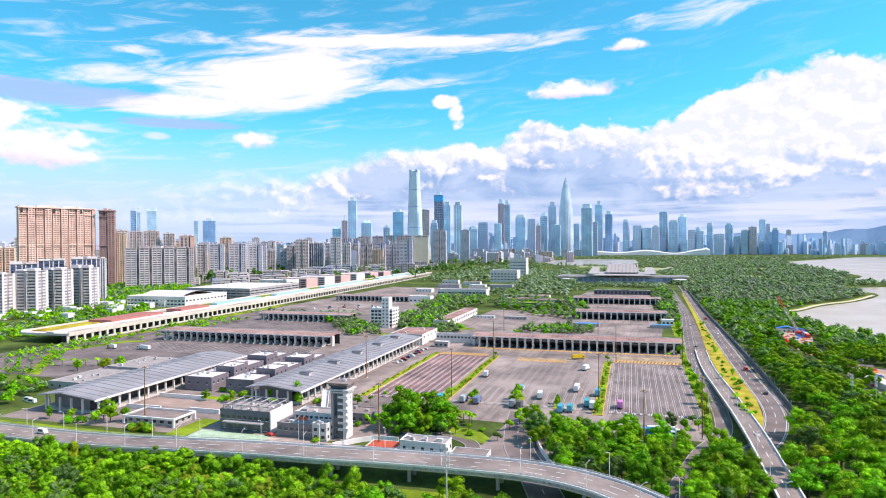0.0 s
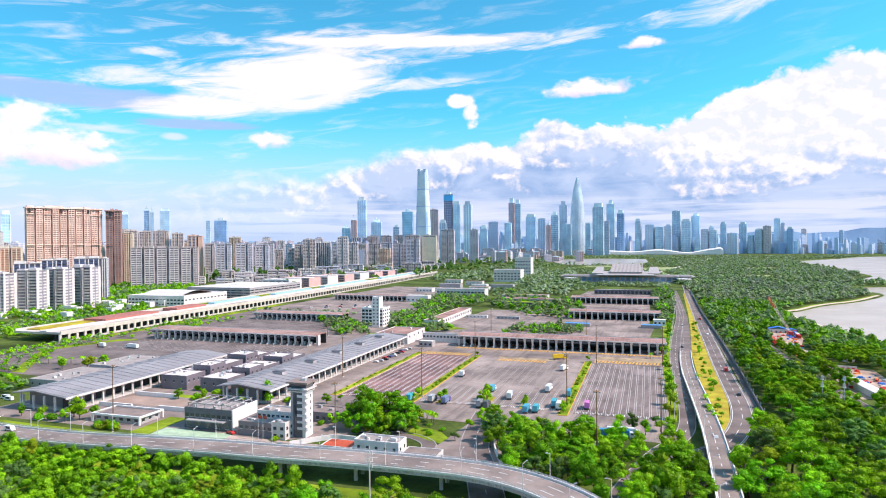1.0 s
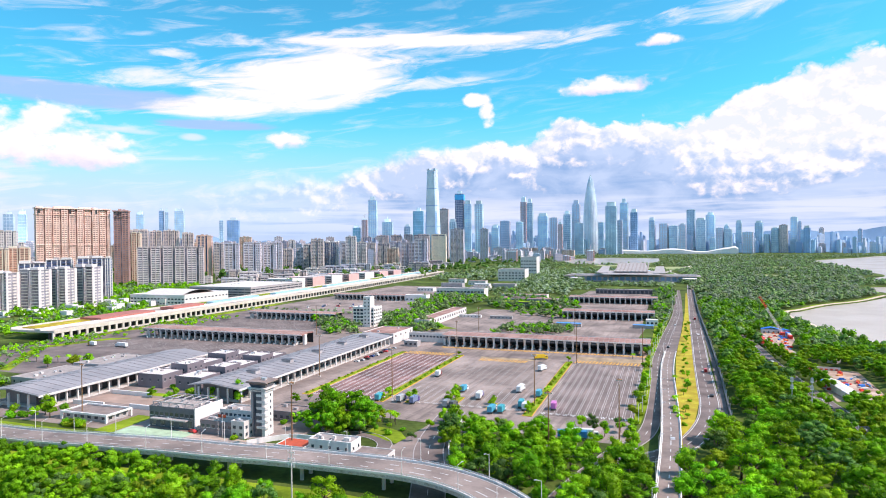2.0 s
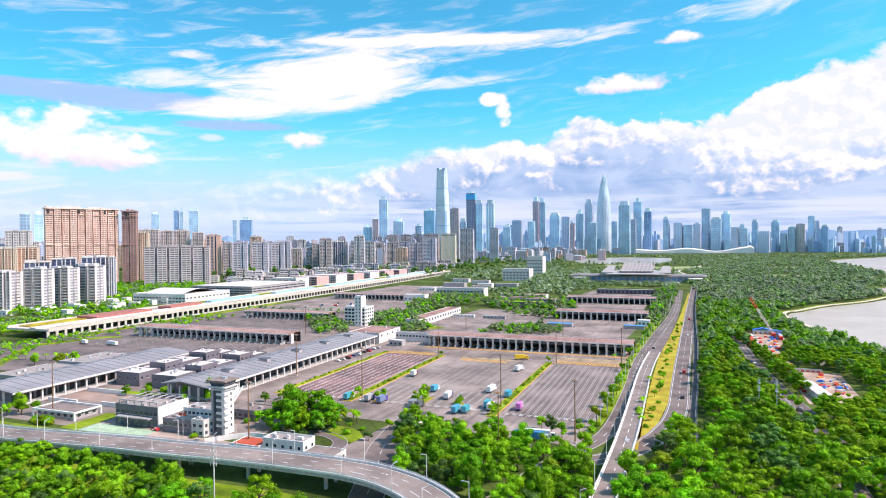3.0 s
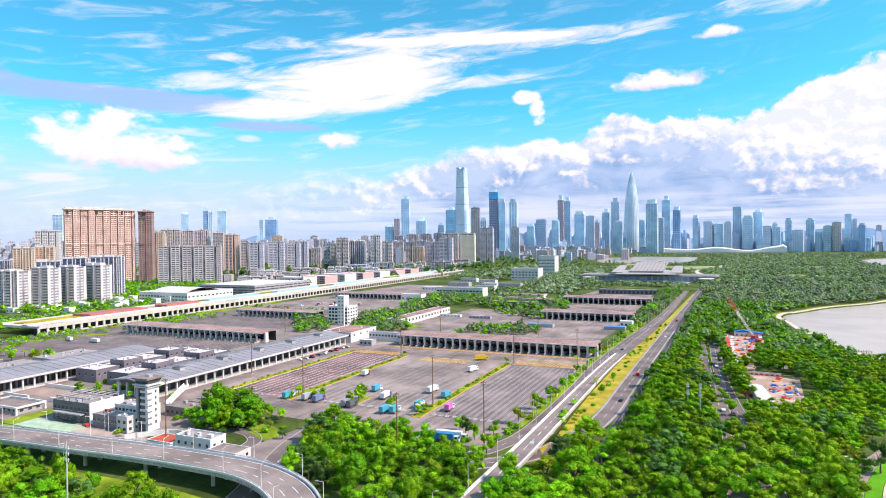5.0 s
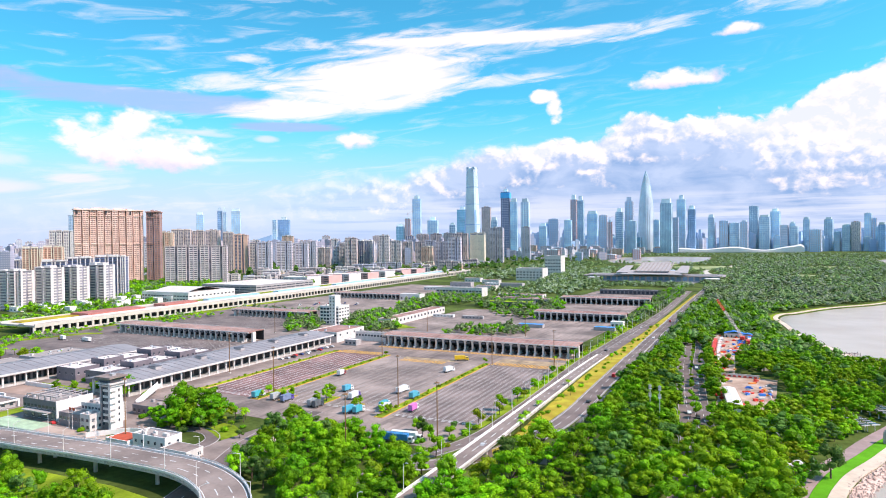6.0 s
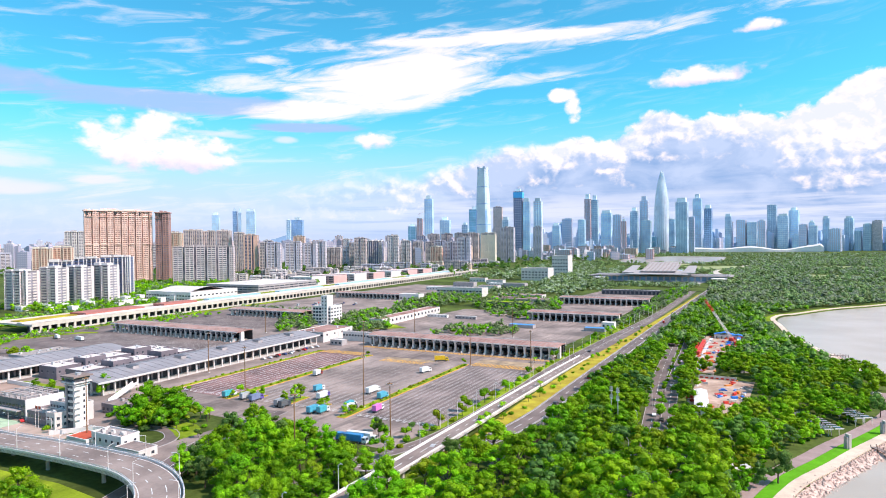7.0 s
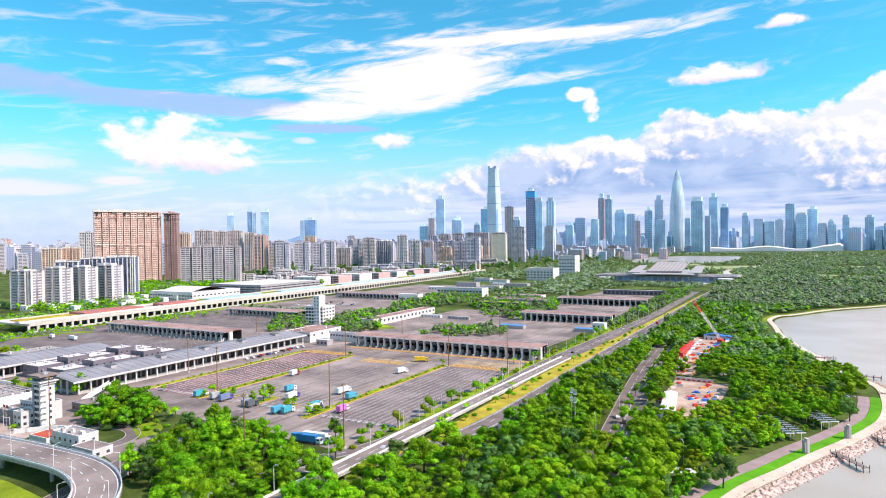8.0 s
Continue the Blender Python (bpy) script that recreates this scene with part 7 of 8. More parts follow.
# ================= western link and port halls =================
def arcade():
    """The long pale elevated link with an arcade of dark openings."""
    ob = thing("arcade_link", "long pale elevated link with dark arcade openings", "viaduct", kind="structure")
    line = smooth_line([(*site(-497, 440), 0), (*site(-503, 600), 0), (*site(-505, 800), 0), (*site(-510, 1000), 0), (*site(-520, 1300), 0), (*site(-532, 1620), 0)], 9.0)
    n = sides(line)
    part("deck", ribbon(Mesh(), line, -14, 40, 7.2, 9.0), surface("weathered_deck", (0.46, 0.37, 0.33), 0.85, scale=0.03, vary=0.25, fine=0.3, second=(0.62, 0.52, 0.46)), ob, "weathered pale concrete upper deck")
    part("parapet", ribbon(Mesh(), line, -14.5, -14, 6.6, 10.2), PALE_CONCRETE, ob, "pale parapet")
    # The near-black rear wall paints the shade inside the arcade.
    part("inner_wall", ribbon(Mesh(), line, -8, -7, 0, 7.2), VOID, ob, "rear wall of the arcade coloured as dark shade")
    part("roof_strip", ribbon(Mesh(), line, 2, 10, 9.0, 10.2), OFFWHITE, ob, "white roof strip")
    for a, b in ((28, 40), (44, 58), (62, 84), (92, 120)):
        part("planting", ribbon(Mesh(), line[a - 4:a + 6], 24, 36, 9.0, 9.8), GRASS, ob, "roof planting")
        part("glass_strip", ribbon(Mesh(), line[a:b], 13, 23, 9.0, 11.5), bpy.data.materials.get("pale_blue_roof") or surface("pale_blue_roof", (0.34, 0.58, 0.68), 0.35), ob, "pale blue glazed roof")
    part("planting", ribbon(Mesh(), line[1:12], 20, 36, 9.0, 9.9), DRY_GRASS, ob, "roof planting")
    part("base_wall", ribbon(Mesh(), line, -14.2, -13.4, 0, 1.6), PALE_CONCRETE, ob, "low base wall")
    part("roof_wall", ribbon(Mesh(), line, 38.5, 39.5, 9.0, 11.0), PALE_CONCRETE, ob, "rear parapet")
    part("tail_glass", ribbon(Mesh(), line[-4:], 14, 22, 9.0, 11.5), surface("pale_blue_roof", (0.34, 0.58, 0.68), 0.35), ob, "pale blue glazed roof")
    part("red_roof", ribbon(Mesh(), line[8:17], 6, 34, 9.0, 12.0), surface("brick_red_roof", (0.45, 0.16, 0.13), 0.8), ob, "brick-red roof")
    part("red_roof", ribbon(Mesh(), line[19:26], 4, 24, 9.0, 12.5), bpy.data.materials["brick_red_roof"], ob, "brick-red roof")
    for i in range(0, len(line), 1):
        p = line[i] - n[i] * 13.6
        m = Matrix.Translation((p.x, p.y, 0)) @ Matrix.Rotation(math.atan2(n[i].y, n[i].x), 4, "Z")
        part("pier", Mesh().box(-0.6, -1.3, 0, 0.6, 1.3, 7.2, m), PALE_CONCRETE, ob)


arcade()
hall = block("sports_hall", "white hall with a pale curved roof", -700, 738, 100, 95, 14, WHITE, OFFWHITE, tuple(("s", z, 2.0, 16, 4) for z in (3, 8)) + (("e", 8, 2, 12, 4),), 1.0)
cv = Mesh().loft([[(10, 12 + 70 * j / 10, 14 + 6 * math.sin(math.pi * j / 10)) for j in range(11)], [(85, 12 + 70 * j / 10, 14 + 6 * math.sin(math.pi * j / 10)) for j in range(11)]], False)
part("curved_roof", cv, OFFWHITE, hall, "pale curved roof")
block("garage", "grey multi-storey garage with open decks", -690, 850, 120, 150, 18, MID_GREY, OFFWHITE, tuple(("s", 2 + 4 * i, 1.6, 10, 11) for i in range(4)) + tuple(("e", 2 + 4 * i, 1.6, 12, 11) for i in range(4)), 1.0, 6)
for i in range(7):
    block("school_block", "pale pink low school block with a white roof", -690 + 8 * i, 1060 + i * 62, 60, 46, 18, PINK_WALL if i % 2 or i > 4 else BLUSH, OFFWHITE, tuple(("s", 2 + 4 * k, 1.8, 4, 11) for k in range(4)), 1.0, 2)
low = random.Random(8)
for i in range(26):
    block("villa", "white low villa among trees", low.uniform(-760, -640), 560 + i * 7, low.uniform(10, 16), 9, low.uniform(6, 10), WHITE, OFFWHITE, (("s", 2, 1.6, 2, 3),), 0.5)


def port_hall():
    """The great hall whose roof sweeps upward in the middle."""
    x, y = site(-150, 1400)
    ob = thing("port_hall", "large port hall with a raised sweeping roof", "hall", x, y, 0, GRID)
    part("wing", Mesh().box(0, 0, 0, 260, 60, 11), LILAC_SHADE, ob, "low grey wings")
    part("eave", Mesh().box(-8, -8, 11, 268, 68, 12.5), ROOF_GREY, ob, "wide flat eaves")
    for a0, a1 in ((-2, 88), (172, 262)):
        for j in range(5):
            part("skylight", Mesh().box(a0, 2 + j * 13, 12.5, a1, 9 + j * 13, 13.6), MID_GREY, ob, "grey skylight strip")
    part("lower_roof", Mesh().loft([[(70, -22, 15), (190, -22, 15), (190, -22, 16.5), (70, -22, 16.5)], [(84, 20, 21), (176, 20, 21), (176, 20, 22.5), (84, 20, 22.5)]], True, True), MID_GREY, ob, "grey lower sloping roof")
    for i in range(9):
        c = 98 + i * 8
        part("roof_rib", Mesh().loft([[(c, -7, 22.05), (c + 3, -7, 22.05), (c + 3, -7, 22.7), (c, -7, 22.7)], [(c, 50, 28.05), (c + 3, 50, 28.05), (c + 3, 50, 28.7), (c, 50, 28.7)], [(c, 108, 36.05), (c + 3, 108, 36.05), (c + 3, 108, 36.7), (c, 108, 36.7)]], True, True), ROOF_GREY, ob, "darker roof rib")
    part("hall", Mesh().box(92, 10, 14, 168, 80, 21), HAZE_BLUE, ob, "glazed central hall")
    part("sweeping_roof", Mesh().loft([[(96, -6, 20), (164, -6, 20), (164, -6, 22), (96, -6, 22)], [(98, 50, 26), (162, 50, 26), (162, 50, 28), (98, 50, 28)], [(102, 110, 34), (158, 110, 34), (158, 110, 36), (102, 110, 36)]], True, True), MID_GREY, ob, "upswept pale roof")
    for sx in (60, 176):
        part("side_roof", Mesh().loft([[(sx, -10, 18), (sx + 24, -10, 18), (sx + 24, -10, 19.5), (sx, -10, 19.5)], [(sx + 4, 90, 28), (sx + 20, 90, 28), (sx + 20, 90, 29.5), (sx + 4, 90, 29.5)]], True, True), MID_GREY, ob)
    win = Mesh().box(-4, -0.3, 3, 4, 0, 11).data("window", NAVY_GLASS)
    for i in range(22):
        part("window", win, NAVY_GLASS, ob, m=pose(8 + i * 11.6, -0.05, 0))
    for i, cx in enumerate((20, 245)):
        part("round_canopy", Mesh().tube((cx, -30, 9), (cx, -30, 10), 14, 14, 24), WHITE, ob, "round white canopy")
        part("stem", Mesh().tube((cx, -30, 0), (cx, -30, 9), 1.2, 2.0, 10), WHITE, ob)


port_hall()


def stadium():
    """The white wavy roof before the skyline."""
    ob = thing("stadium", "long white stadium roof with a wavy outline", "stadium", -160, 4180, 0, 4)
    sec = []
    for i in range(41):
        u = -1 + i / 20
        h = 26 + 14 * math.cos(u * 6.5 + 0.6) * (0.6 + 0.4 * u) + (16 if u > 0.85 else 0) * (u - 0.85) * 6
        if i in (0, 40):
            h *= 0.7
        sec.append([(u * 345, -50, 2), (u * 345, -46, h * 0.8), (u * 345, -10, h), (u * 345, 40, h * 0.9), (u * 345, 60, 2)])
    part("roof", Mesh().loft(sec, False), WHITE, ob)
    part("base", Mesh().box(-330, -40, -1, 330, 50, 12), PALE_BLUE, ob)


stadium()


POND = Mesh().prism([(-480, 2420), (-300, 2330), (-200, 2380), (-150, 2700), (-190, 3150), (-420, 3250), (-600, 3000)], 0.0, 0.2)
for pts in ([(-150, 1960), (-40, 1930), (40, 2080), (-60, 2200), (-190, 2120)], [(120, 1620), (230, 1600), (260, 1720), (150, 1760)], [(-40, 2420), (90, 2400), (170, 2620), (20, 2700)], [(150, 2050), (290, 2020), (330, 2200), (190, 2260)], [(-330, 2200), (-210, 2170), (-200, 2290), (-330, 2310)]):
    solid("clearing", Mesh().prism(pts, 0.0, 0.15), MEADOW, "pale green open meadow between the far woods", "meadow", kind="structure")
road("road_far_park", [(-40, 1340, 0), (-20, 1600, 0), (-70, 1900, 0), (-20, 2250, 0), (60, 2700, 0), (90, 3400, 0)], 9.0, "pale road through the far park", PALE_CONCRETE, edges=False)
solid("water_pond", POND, WATER, "pale pond in the park before the skyline", "water", kind="structure")


def mountains():
    rnd = random.Random(4)
    m = Mesh()
    # Distance haze is painted into the hills' blue base colour.
    blue = surface("haze_blue_hills", (0.22, 0.34, 0.5), 1.0, scale=0.003, vary=0.12, fine=0.02, spec=0.0)
    for r, amp, a0, a1, s in ((4860, 205, -14, 44, 1.0), (4850, 130, -66, -10, 2.0)):
        rings = []
        for i in range(121):
            a = radians(a0 + (a1 - a0) * i / 120)
            k = i / 120
            env = math.sin(math.pi * k) ** 0.6
            h = amp * env * (0.75 + 0.45 * noise.noise(Vector((k * 7 * s, s * 3, 0))) + 0.2 * noise.noise(Vector((k * 25 * s, s * 5, 1))))
            rings.append([(96 + (r - 200) * math.sin(a), 45 + (r - 200) * math.cos(a), -2), (96 + (r - 60) * math.sin(a), 45 + (r - 60) * math.cos(a), max(0, h * 0.7)), (96 + r * math.sin(a), 45 + r * math.cos(a), max(1, h))])
        m.loft(rings, False)
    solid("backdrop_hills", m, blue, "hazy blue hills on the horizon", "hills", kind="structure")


mountains()


# ================= vehicles =================
CAR_PAINT = {}


def paint(name, base):
    if name not in CAR_PAINT:
        CAR_PAINT[name] = surface(name + "_vehicle_paint", base, 0.35, scale=0.4, vary=0.08, fine=2, spec=0.6)
    return CAR_PAINT[name]


WHEEL = Mesh().tube((-0.16, 0, 0), (0.16, 0, 0), 0.5, 0.5, 10).data("wheel", TYRE)
RIM = Mesh().tube((-0.18, 0, 0), (0.18, 0, 0), 0.26, 0.26, 8).data("rim", STEEL)


def truck(x, y, rz, colour, base, length=8.5, cab=None, trailer=False):
    """A box lorry, its cab to the front (local +y)."""
    word = "articulated lorry" if trailer else "box lorry"
    ob = thing("lorry", f"{word} with a {colour} box parked in the yard", "lorry", x, y, 0.07, rz, group="lorries")
    body, cabm = paint(colour, base), paint(cab[0], cab[1]) if cab else paint("white", (0.75, 0.75, 0.75))
    h = length / 2
    box = Mesh()
    box.box(-1.25, -h, 1.15, 1.25, h - 2.6, 3.95)
    part("box", box, body, ob, colour + " cargo box")
    rib = Mesh()
    for i in range(int(length / 1.1) - 2):
        q = -h + 0.6 + i * 1.1
        rib.box(-1.3, q, 1.2, 1.3, q + 0.08, 3.99)
    part("rib", rib, body, ob)
    part("chassis", Mesh().box(-0.9, -h + 0.2, 0.7, 0.9, h - 0.3, 1.1), DARK_GREY, ob)
    c = Mesh().loft([[(-1.2, h - 2.3, 0.55), (1.2, h - 2.3, 0.55), (1.2, h, 0.55), (-1.2, h, 0.55)], [(-1.2, h - 2.3, 1.9), (1.2, h - 2.3, 1.9), (1.2, h, 1.8), (-1.2, h, 1.8)],
                     [(-1.15, h - 2.3, 3.0), (1.15, h - 2.3, 3.0), (1.15, h - 0.45, 2.95), (-1.15, h - 0.45, 2.95)]], True, True)
    cb = part("cab", c, cabm, ob)
    part("windscreen", Mesh().face((-1.05, h + 0.01, 1.9), (1.05, h + 0.01, 1.9), (1.02, h - 0.38, 2.8), (-1.02, h - 0.38, 2.8)), GLASS, cb)
    for s in (-1, 1):
        part("side_window", Mesh().box(s * 1.19 - 0.03, h - 1.9, 1.9, s * 1.19 + 0.03, h - 0.7, 2.65), GLASS, cb)
        for q in ((h - 1.2, -h + 1.2, -h + 2.4) if not trailer else (h - 1.2, h - 3.8, -h + 1.2, -h + 2.4)):
            w = part("wheel", WHEEL, TYRE, ob, m=pose(s * 1.05, q, 0.5))
            part("rim", RIM, STEEL, w)
    return ob


def car(x, y, rz, colour, base, z=0.07, van=False):
    ob = thing("van" if van else "car", f"{colour} {'van' if van else 'saloon car'} standing on the asphalt", "van" if van else "car", x, y, z, rz, group="cars")
    m = paint(colour, base)
    l, hh = (2.9, 2.3) if van else (2.2, 1.45)
    sec = [(-l, 0.35), (-l, 0.95), (-l * 0.9, 1.0), (-l * (0.93 if van else 0.6), hh), (l * (0.62 if van else 0.2), hh), (l * (0.85 if van else 0.55), 1.0), (l, 0.85), (l, 0.35)]
    b = Mesh().loft([[(sx, y, zz) for y, zz in sec] for sx in (-0.95, 0.95)], True, True)
    body = part("body", b, m, ob)
    g = Mesh().box(-0.97, -l * 0.55, 1.05, 0.97, l * (0.5 if van else 0.22), hh - 0.12)
    part("window", g, GLASS, body)
    for s in (-1, 1):
        for q in (-l * 0.62, l * 0.62):
            part("wheel", WHEEL, TYRE, ob, m=pose(s * 0.85, q, 0.33) @ Matrix.Diagonal((0.7, 0.66, 0.66, 1)))
    return ob


BLUE, SKYB, PINKP, YEL, WHT = ("blue", (0.02, 0.25, 0.55)), ("sky blue", (0.07, 0.4, 0.55)), ("pink", (0.75, 0.2, 0.55)), ("yellow", (0.8, 0.5, 0.02)), ("white", (0.78, 0.76, 0.76))
TEAL, GREYB = ("teal", (0.05, 0.42, 0.5)), ("pale grey", (0.5, 0.5, 0.52))
NAVY, DARKC = ("navy", (0.05, 0.05, 0.25)), ("dark", (0.06, 0.07, 0.08))
for x, y, r, c, l, cab, tr in ((-8.5, 296.5, -80, BLUE, 15.5, WHT, True), (-6, 300.5, -80, WHT, 14.5, WHT, True), (-29, 343, -25, PINKP, 7.5, WHT, False), (-73, 350, -62, WHT, 9, ("violet", (0.12, 0.07, 0.35)), False),
                               (-87, 362, -50, SKYB, 7, WHT, False), (-56, 374, -55, WHT, 10, WHT, False), (-43, 366, -50, SKYB, 7.5, SKYB, False), (-59, 436, -12, WHT, 8, WHT, False), (-70, 475, -55, YEL, 9, YEL, False),
                               (-118, 395, -50, WHT, 7, ("dark red", (0.3, 0.03, 0.03)), False), (-124, 327, -30, TEAL, 8, WHT, False), (-103, 328, -55, ("grey blue", (0.2, 0.25, 0.4)), 8, ("violet", (0.12, 0.07, 0.35)), False),
                               (-111, 328, 4, GREYB, 7, NAVY, False), (-83, 327, 2, ("grey", (0.35, 0.36, 0.38)), 7.5, DARKC, False), (-79, 326, 2, ("dark grey", (0.12, 0.13, 0.14)), 6.5, DARKC, False),
                               (-57, 325, -6, SKYB, 8, WHT, False), (-46, 341, -12, TEAL, 8, WHT, False), (-42.5, 337, -10, WHT, 8, DARKC, False), (-52.5, 327, -6, TEAL, 7, WHT, False),
                               (-421, 405, 85, WHT, 14, WHT, True), (-452, 401, 85, WHT, 8, ("orange", (0.7, 0.3, 0.03)), False)):
    truck(x, y, r if tr or y > 430 or x < -400 else 4 + (x * 7 + y * 3) % 9 - 4, c[0], c[1], l if tr else l * 1.15, cab, tr)
rnd_v = random.Random(12)
TONES = [("white", (0.78, 0.76, 0.76)), ("silver", (0.5, 0.5, 0.52)), ("black", (0.03, 0.03, 0.035)), ("red", (0.55, 0.03, 0.03)), ("dark blue", (0.03, 0.06, 0.2))]
for i in range(12):
    c = TONES[i % 5]
    car(*site(-166 + (i % 3) * 1.5, 430 + i * 5.5), GRID + 85, *c)
for x, y, r, c, v in ((-340, 248, 95, TONES[0], True), (-346, 250, 95, TONES[0], True), (-300, 250, 95, TONES[0], True), (-305, 256, 95, TONES[0], True), (-310, 250, 95, TONES[0], True), (-176, 241, 80, TONES[3], False), (-150, 283, 30, TONES[4], False), (-146, 286, 30, TONES[0], False), (-141, 284, 30, TONES[1], False),
                      (28.5, 355, 4, TONES[2], False), (32, 300, 4, TONES[1], False), (43, 470, 5, TONES[3], True), (47, 400, 0, TONES[2], False), (98, 402, 12, TONES[0], False), (103, 395, 192, TONES[2], False), (93, 470, 12, TONES[1], False), (86, 520, 10, TONES[0], False),
                      (-8, 545, 3, TONES[3], True), (14, 560, 4, TONES[2], False), (35, 640, 6, TONES[0], False), (29, 760, 6, TONES[3], True), (12, 700, 4, TONES[1], False)):
    z = -0.01 if x < -335 else 0.08
    if 26 < x < 34 and y < 460:
        z = float(np.interp(y, [290, 335, 400, 450], [3.2, 3.0, 1.9, 0.8])) + 0.02
    car(x, y, r, *c, z=z, van=v)
car(-275, 205.5, -92, *TONES[0], z=1.45, van=True)
for i in range(14):
    car(*site(-410 + i * 5.5, 760 + (i * 37) % 50), GRID + (i * 50) % 180, *TONES[(i * 3) % 5], z=0.04, van=i % 2 == 0)

# white canvas covers and ramp at the shed
rx, ry = site(-168, 321)
ramp = thing("ramp", "white sloping access ramp beside the shed", "ramp", rx, ry, 0, GRID)
part("slab", Mesh().loft([[(0, 0, 4.2), (4, 0, 4.2), (4, 0, 4.8), (0, 0, 4.8)], [(11, -24, 0.1), (15, -24, 0.1), (15, -24, 0.5), (11, -24, 0.5)]], True, True), OFFWHITE, ramp)
part("rail", Mesh().loft([[(0, 0, 4.8), (0.3, 0, 4.8), (0.3, 0, 5.9), (0, 0, 5.9)], [(11, -24, 0.5), (11.3, -24, 0.5), (11.3, -24, 1.5), (11, -24, 1.5)]], True, True), WHITE, ramp)
part("rail", Mesh().loft([[(3.7, 0, 4.8), (4, 0, 4.8), (4, 0, 5.9), (3.7, 0, 5.9)], [(14.7, -24, 0.5), (15, -24, 0.5), (15, -24, 1.5), (14.7, -24, 1.5)]], True, True), WHITE, ramp)

# concrete utility pole before the viaduct
up = thing("utility_pole", "tall grey concrete utility pole with crossarms and aerials", "utility pole", -59.9, 161.6, 0, 8)
part("pole", Mesh().tube((0, 0, -0.3), (0, 0, 31.8), 0.3, 0.16, 10), CONCRETE, up)
for z in (26.5, 28.2, 30.0):
    part("crossarm", Mesh().box(-1.0, -0.08, z, 1.0, 0.08, z + 0.16), STEEL, up)
    for e in (-0.9, 0.0, 0.9):
        part("insulator", Mesh().tube((e, -0.2, z - 0.5), (e, -0.2, z + 0.6), 0.1, 0.1, 6), WHITE, up)

# flags before the office
for i in range(2):
    x, y = site(-143 + i * 2.5, 249.5)
    fl = thing("flag_pole", "white flag pole with a small red flag", "flag pole", x, y, 0, 0, group="flag poles")
    part("pole", Mesh().tube((0, 0, 0), (0, 0, 11), 0.09, 0.05, 8), WHITE, fl)
    part("flag", Mesh().loft([[(0.05 + 0.3 * k, 0.12 * math.sin(k * 1.3), 10.8), (0.05 + 0.3 * k, 0.1 * math.sin(k * 1.3 + 0.4), 9.4)] for k in range(8)], False), RED_ROOF, fl, "red cloth flag")

# ================= building site in the wood =================
EARTH = surface("bare_building_earth", (0.42, 0.25, 0.18), 0.95, scale=0.08, vary=0.25, fine=0.6, bump=0.4, second=(0.52, 0.38, 0.31))
REDP = surface("red_site_panels", (0.72, 0.05, 0.03), 0.6, scale=0.3, vary=0.2)
BLUEP = surface("blue_site_sheet", (0.03, 0.22, 0.7), 0.5, scale=0.3, vary=0.15)
ORANGEP = surface("orange_site_material", (0.8, 0.26, 0.05), 0.7, scale=0.3, vary=0.2)
solid("building_site_south", Mesh().prism([(109, 412), (136, 428), (135, 505), (103, 503)], 0, 0.12), EARTH, "bare reddish earth of a building site", "building site", kind="structure")
solid("building_site_north", Mesh().prism([(99, 522), (110, 517), (107, 560), (104, 590), (113, 640), (114, 686), (81, 686), (83, 640), (87, 590)], 0, 0.12), EARTH, "bare reddish earth of a second building site", "building site", kind="structure")
site_rnd = random.Random(33)


def site_hut(x, y, w, d, h, rz, mat, roof, label):
    ob = thing("site_hut", label, "site hut", x, y, 0.12, rz, group="site huts")
    part("wall", Mesh().box(-w / 2, -d / 2, 0, w / 2, d / 2, h), mat, ob)
    part("roof", Mesh().loft([[(-w / 2 - 0.3, q, h), (0, q, h + w * 0.12), (w / 2 + 0.3, q, h), (w / 2 + 0.3, q, h + 0.15), (0, q, h + w * 0.12 + 0.15), (-w / 2 - 0.3, q, h + 0.15)] for q in (-d / 2 - 0.3, d / 2 + 0.3)], True, True), roof, ob)
    dr = Mesh().box(-0.5, -0.04, 0, 0.5, 0, 2.0).data("door", GLASS)
    for i in range(max(1, int(w / 4))):
        part("door", dr, GLASS, ob, m=pose(-w / 2 + 2 + i * 4, -d / 2 - 0.01, 0))


site_hut(115, 434, 6.5, 40, 3.6, 10, WHITE, WHITE, "long white site hall with a pale roof")
site_hut(126, 534, 7, 5, 3, 40, OFFWHITE, ROOF_GREY, "white site office with a curved roof")
site_hut(97, 679, 16, 7, 3.5, 4, OFFWHITE, BLUEP, "site barrack with a blue roof")
site_hut(108, 678, 9, 6, 3, 4, OFFWHITE, BLUEP, "small site barrack with a blue roof")


def canopy(x, y, w, d, rz):
    ob = thing("canopy", "low white canvas canopy on posts among the trees", "canopy", x, y, 0, rz, group="canopies")
    part("roof", Mesh().loft([[(-w / 2, q, 3.0), (-w / 4, q, 3.3), (0, q, 3.05), (w / 4, q, 3.35), (w / 2, q, 3.0), (w / 2, q, 3.08), (w / 4, q, 3.43), (0, q, 3.13), (-w / 4, q, 3.38), (-w / 2, q, 3.08)] for q in (-d / 2, d / 2)], True, True), OFFWHITE, ob)
    for sx in (-1, 1):
        for sy in (-1, 1):
            part("leg", Mesh().tube((sx * (w / 2 - 0.3), sy * (d / 2 - 0.3), -0.1), (sx * (w / 2 - 0.3), sy * (d / 2 - 0.3), 3.1), 0.08, 0.08, 6), STEEL, ob)


canopy(139, 335, 9, 6, 20)
canopy(145, 338, 6, 5, 35)


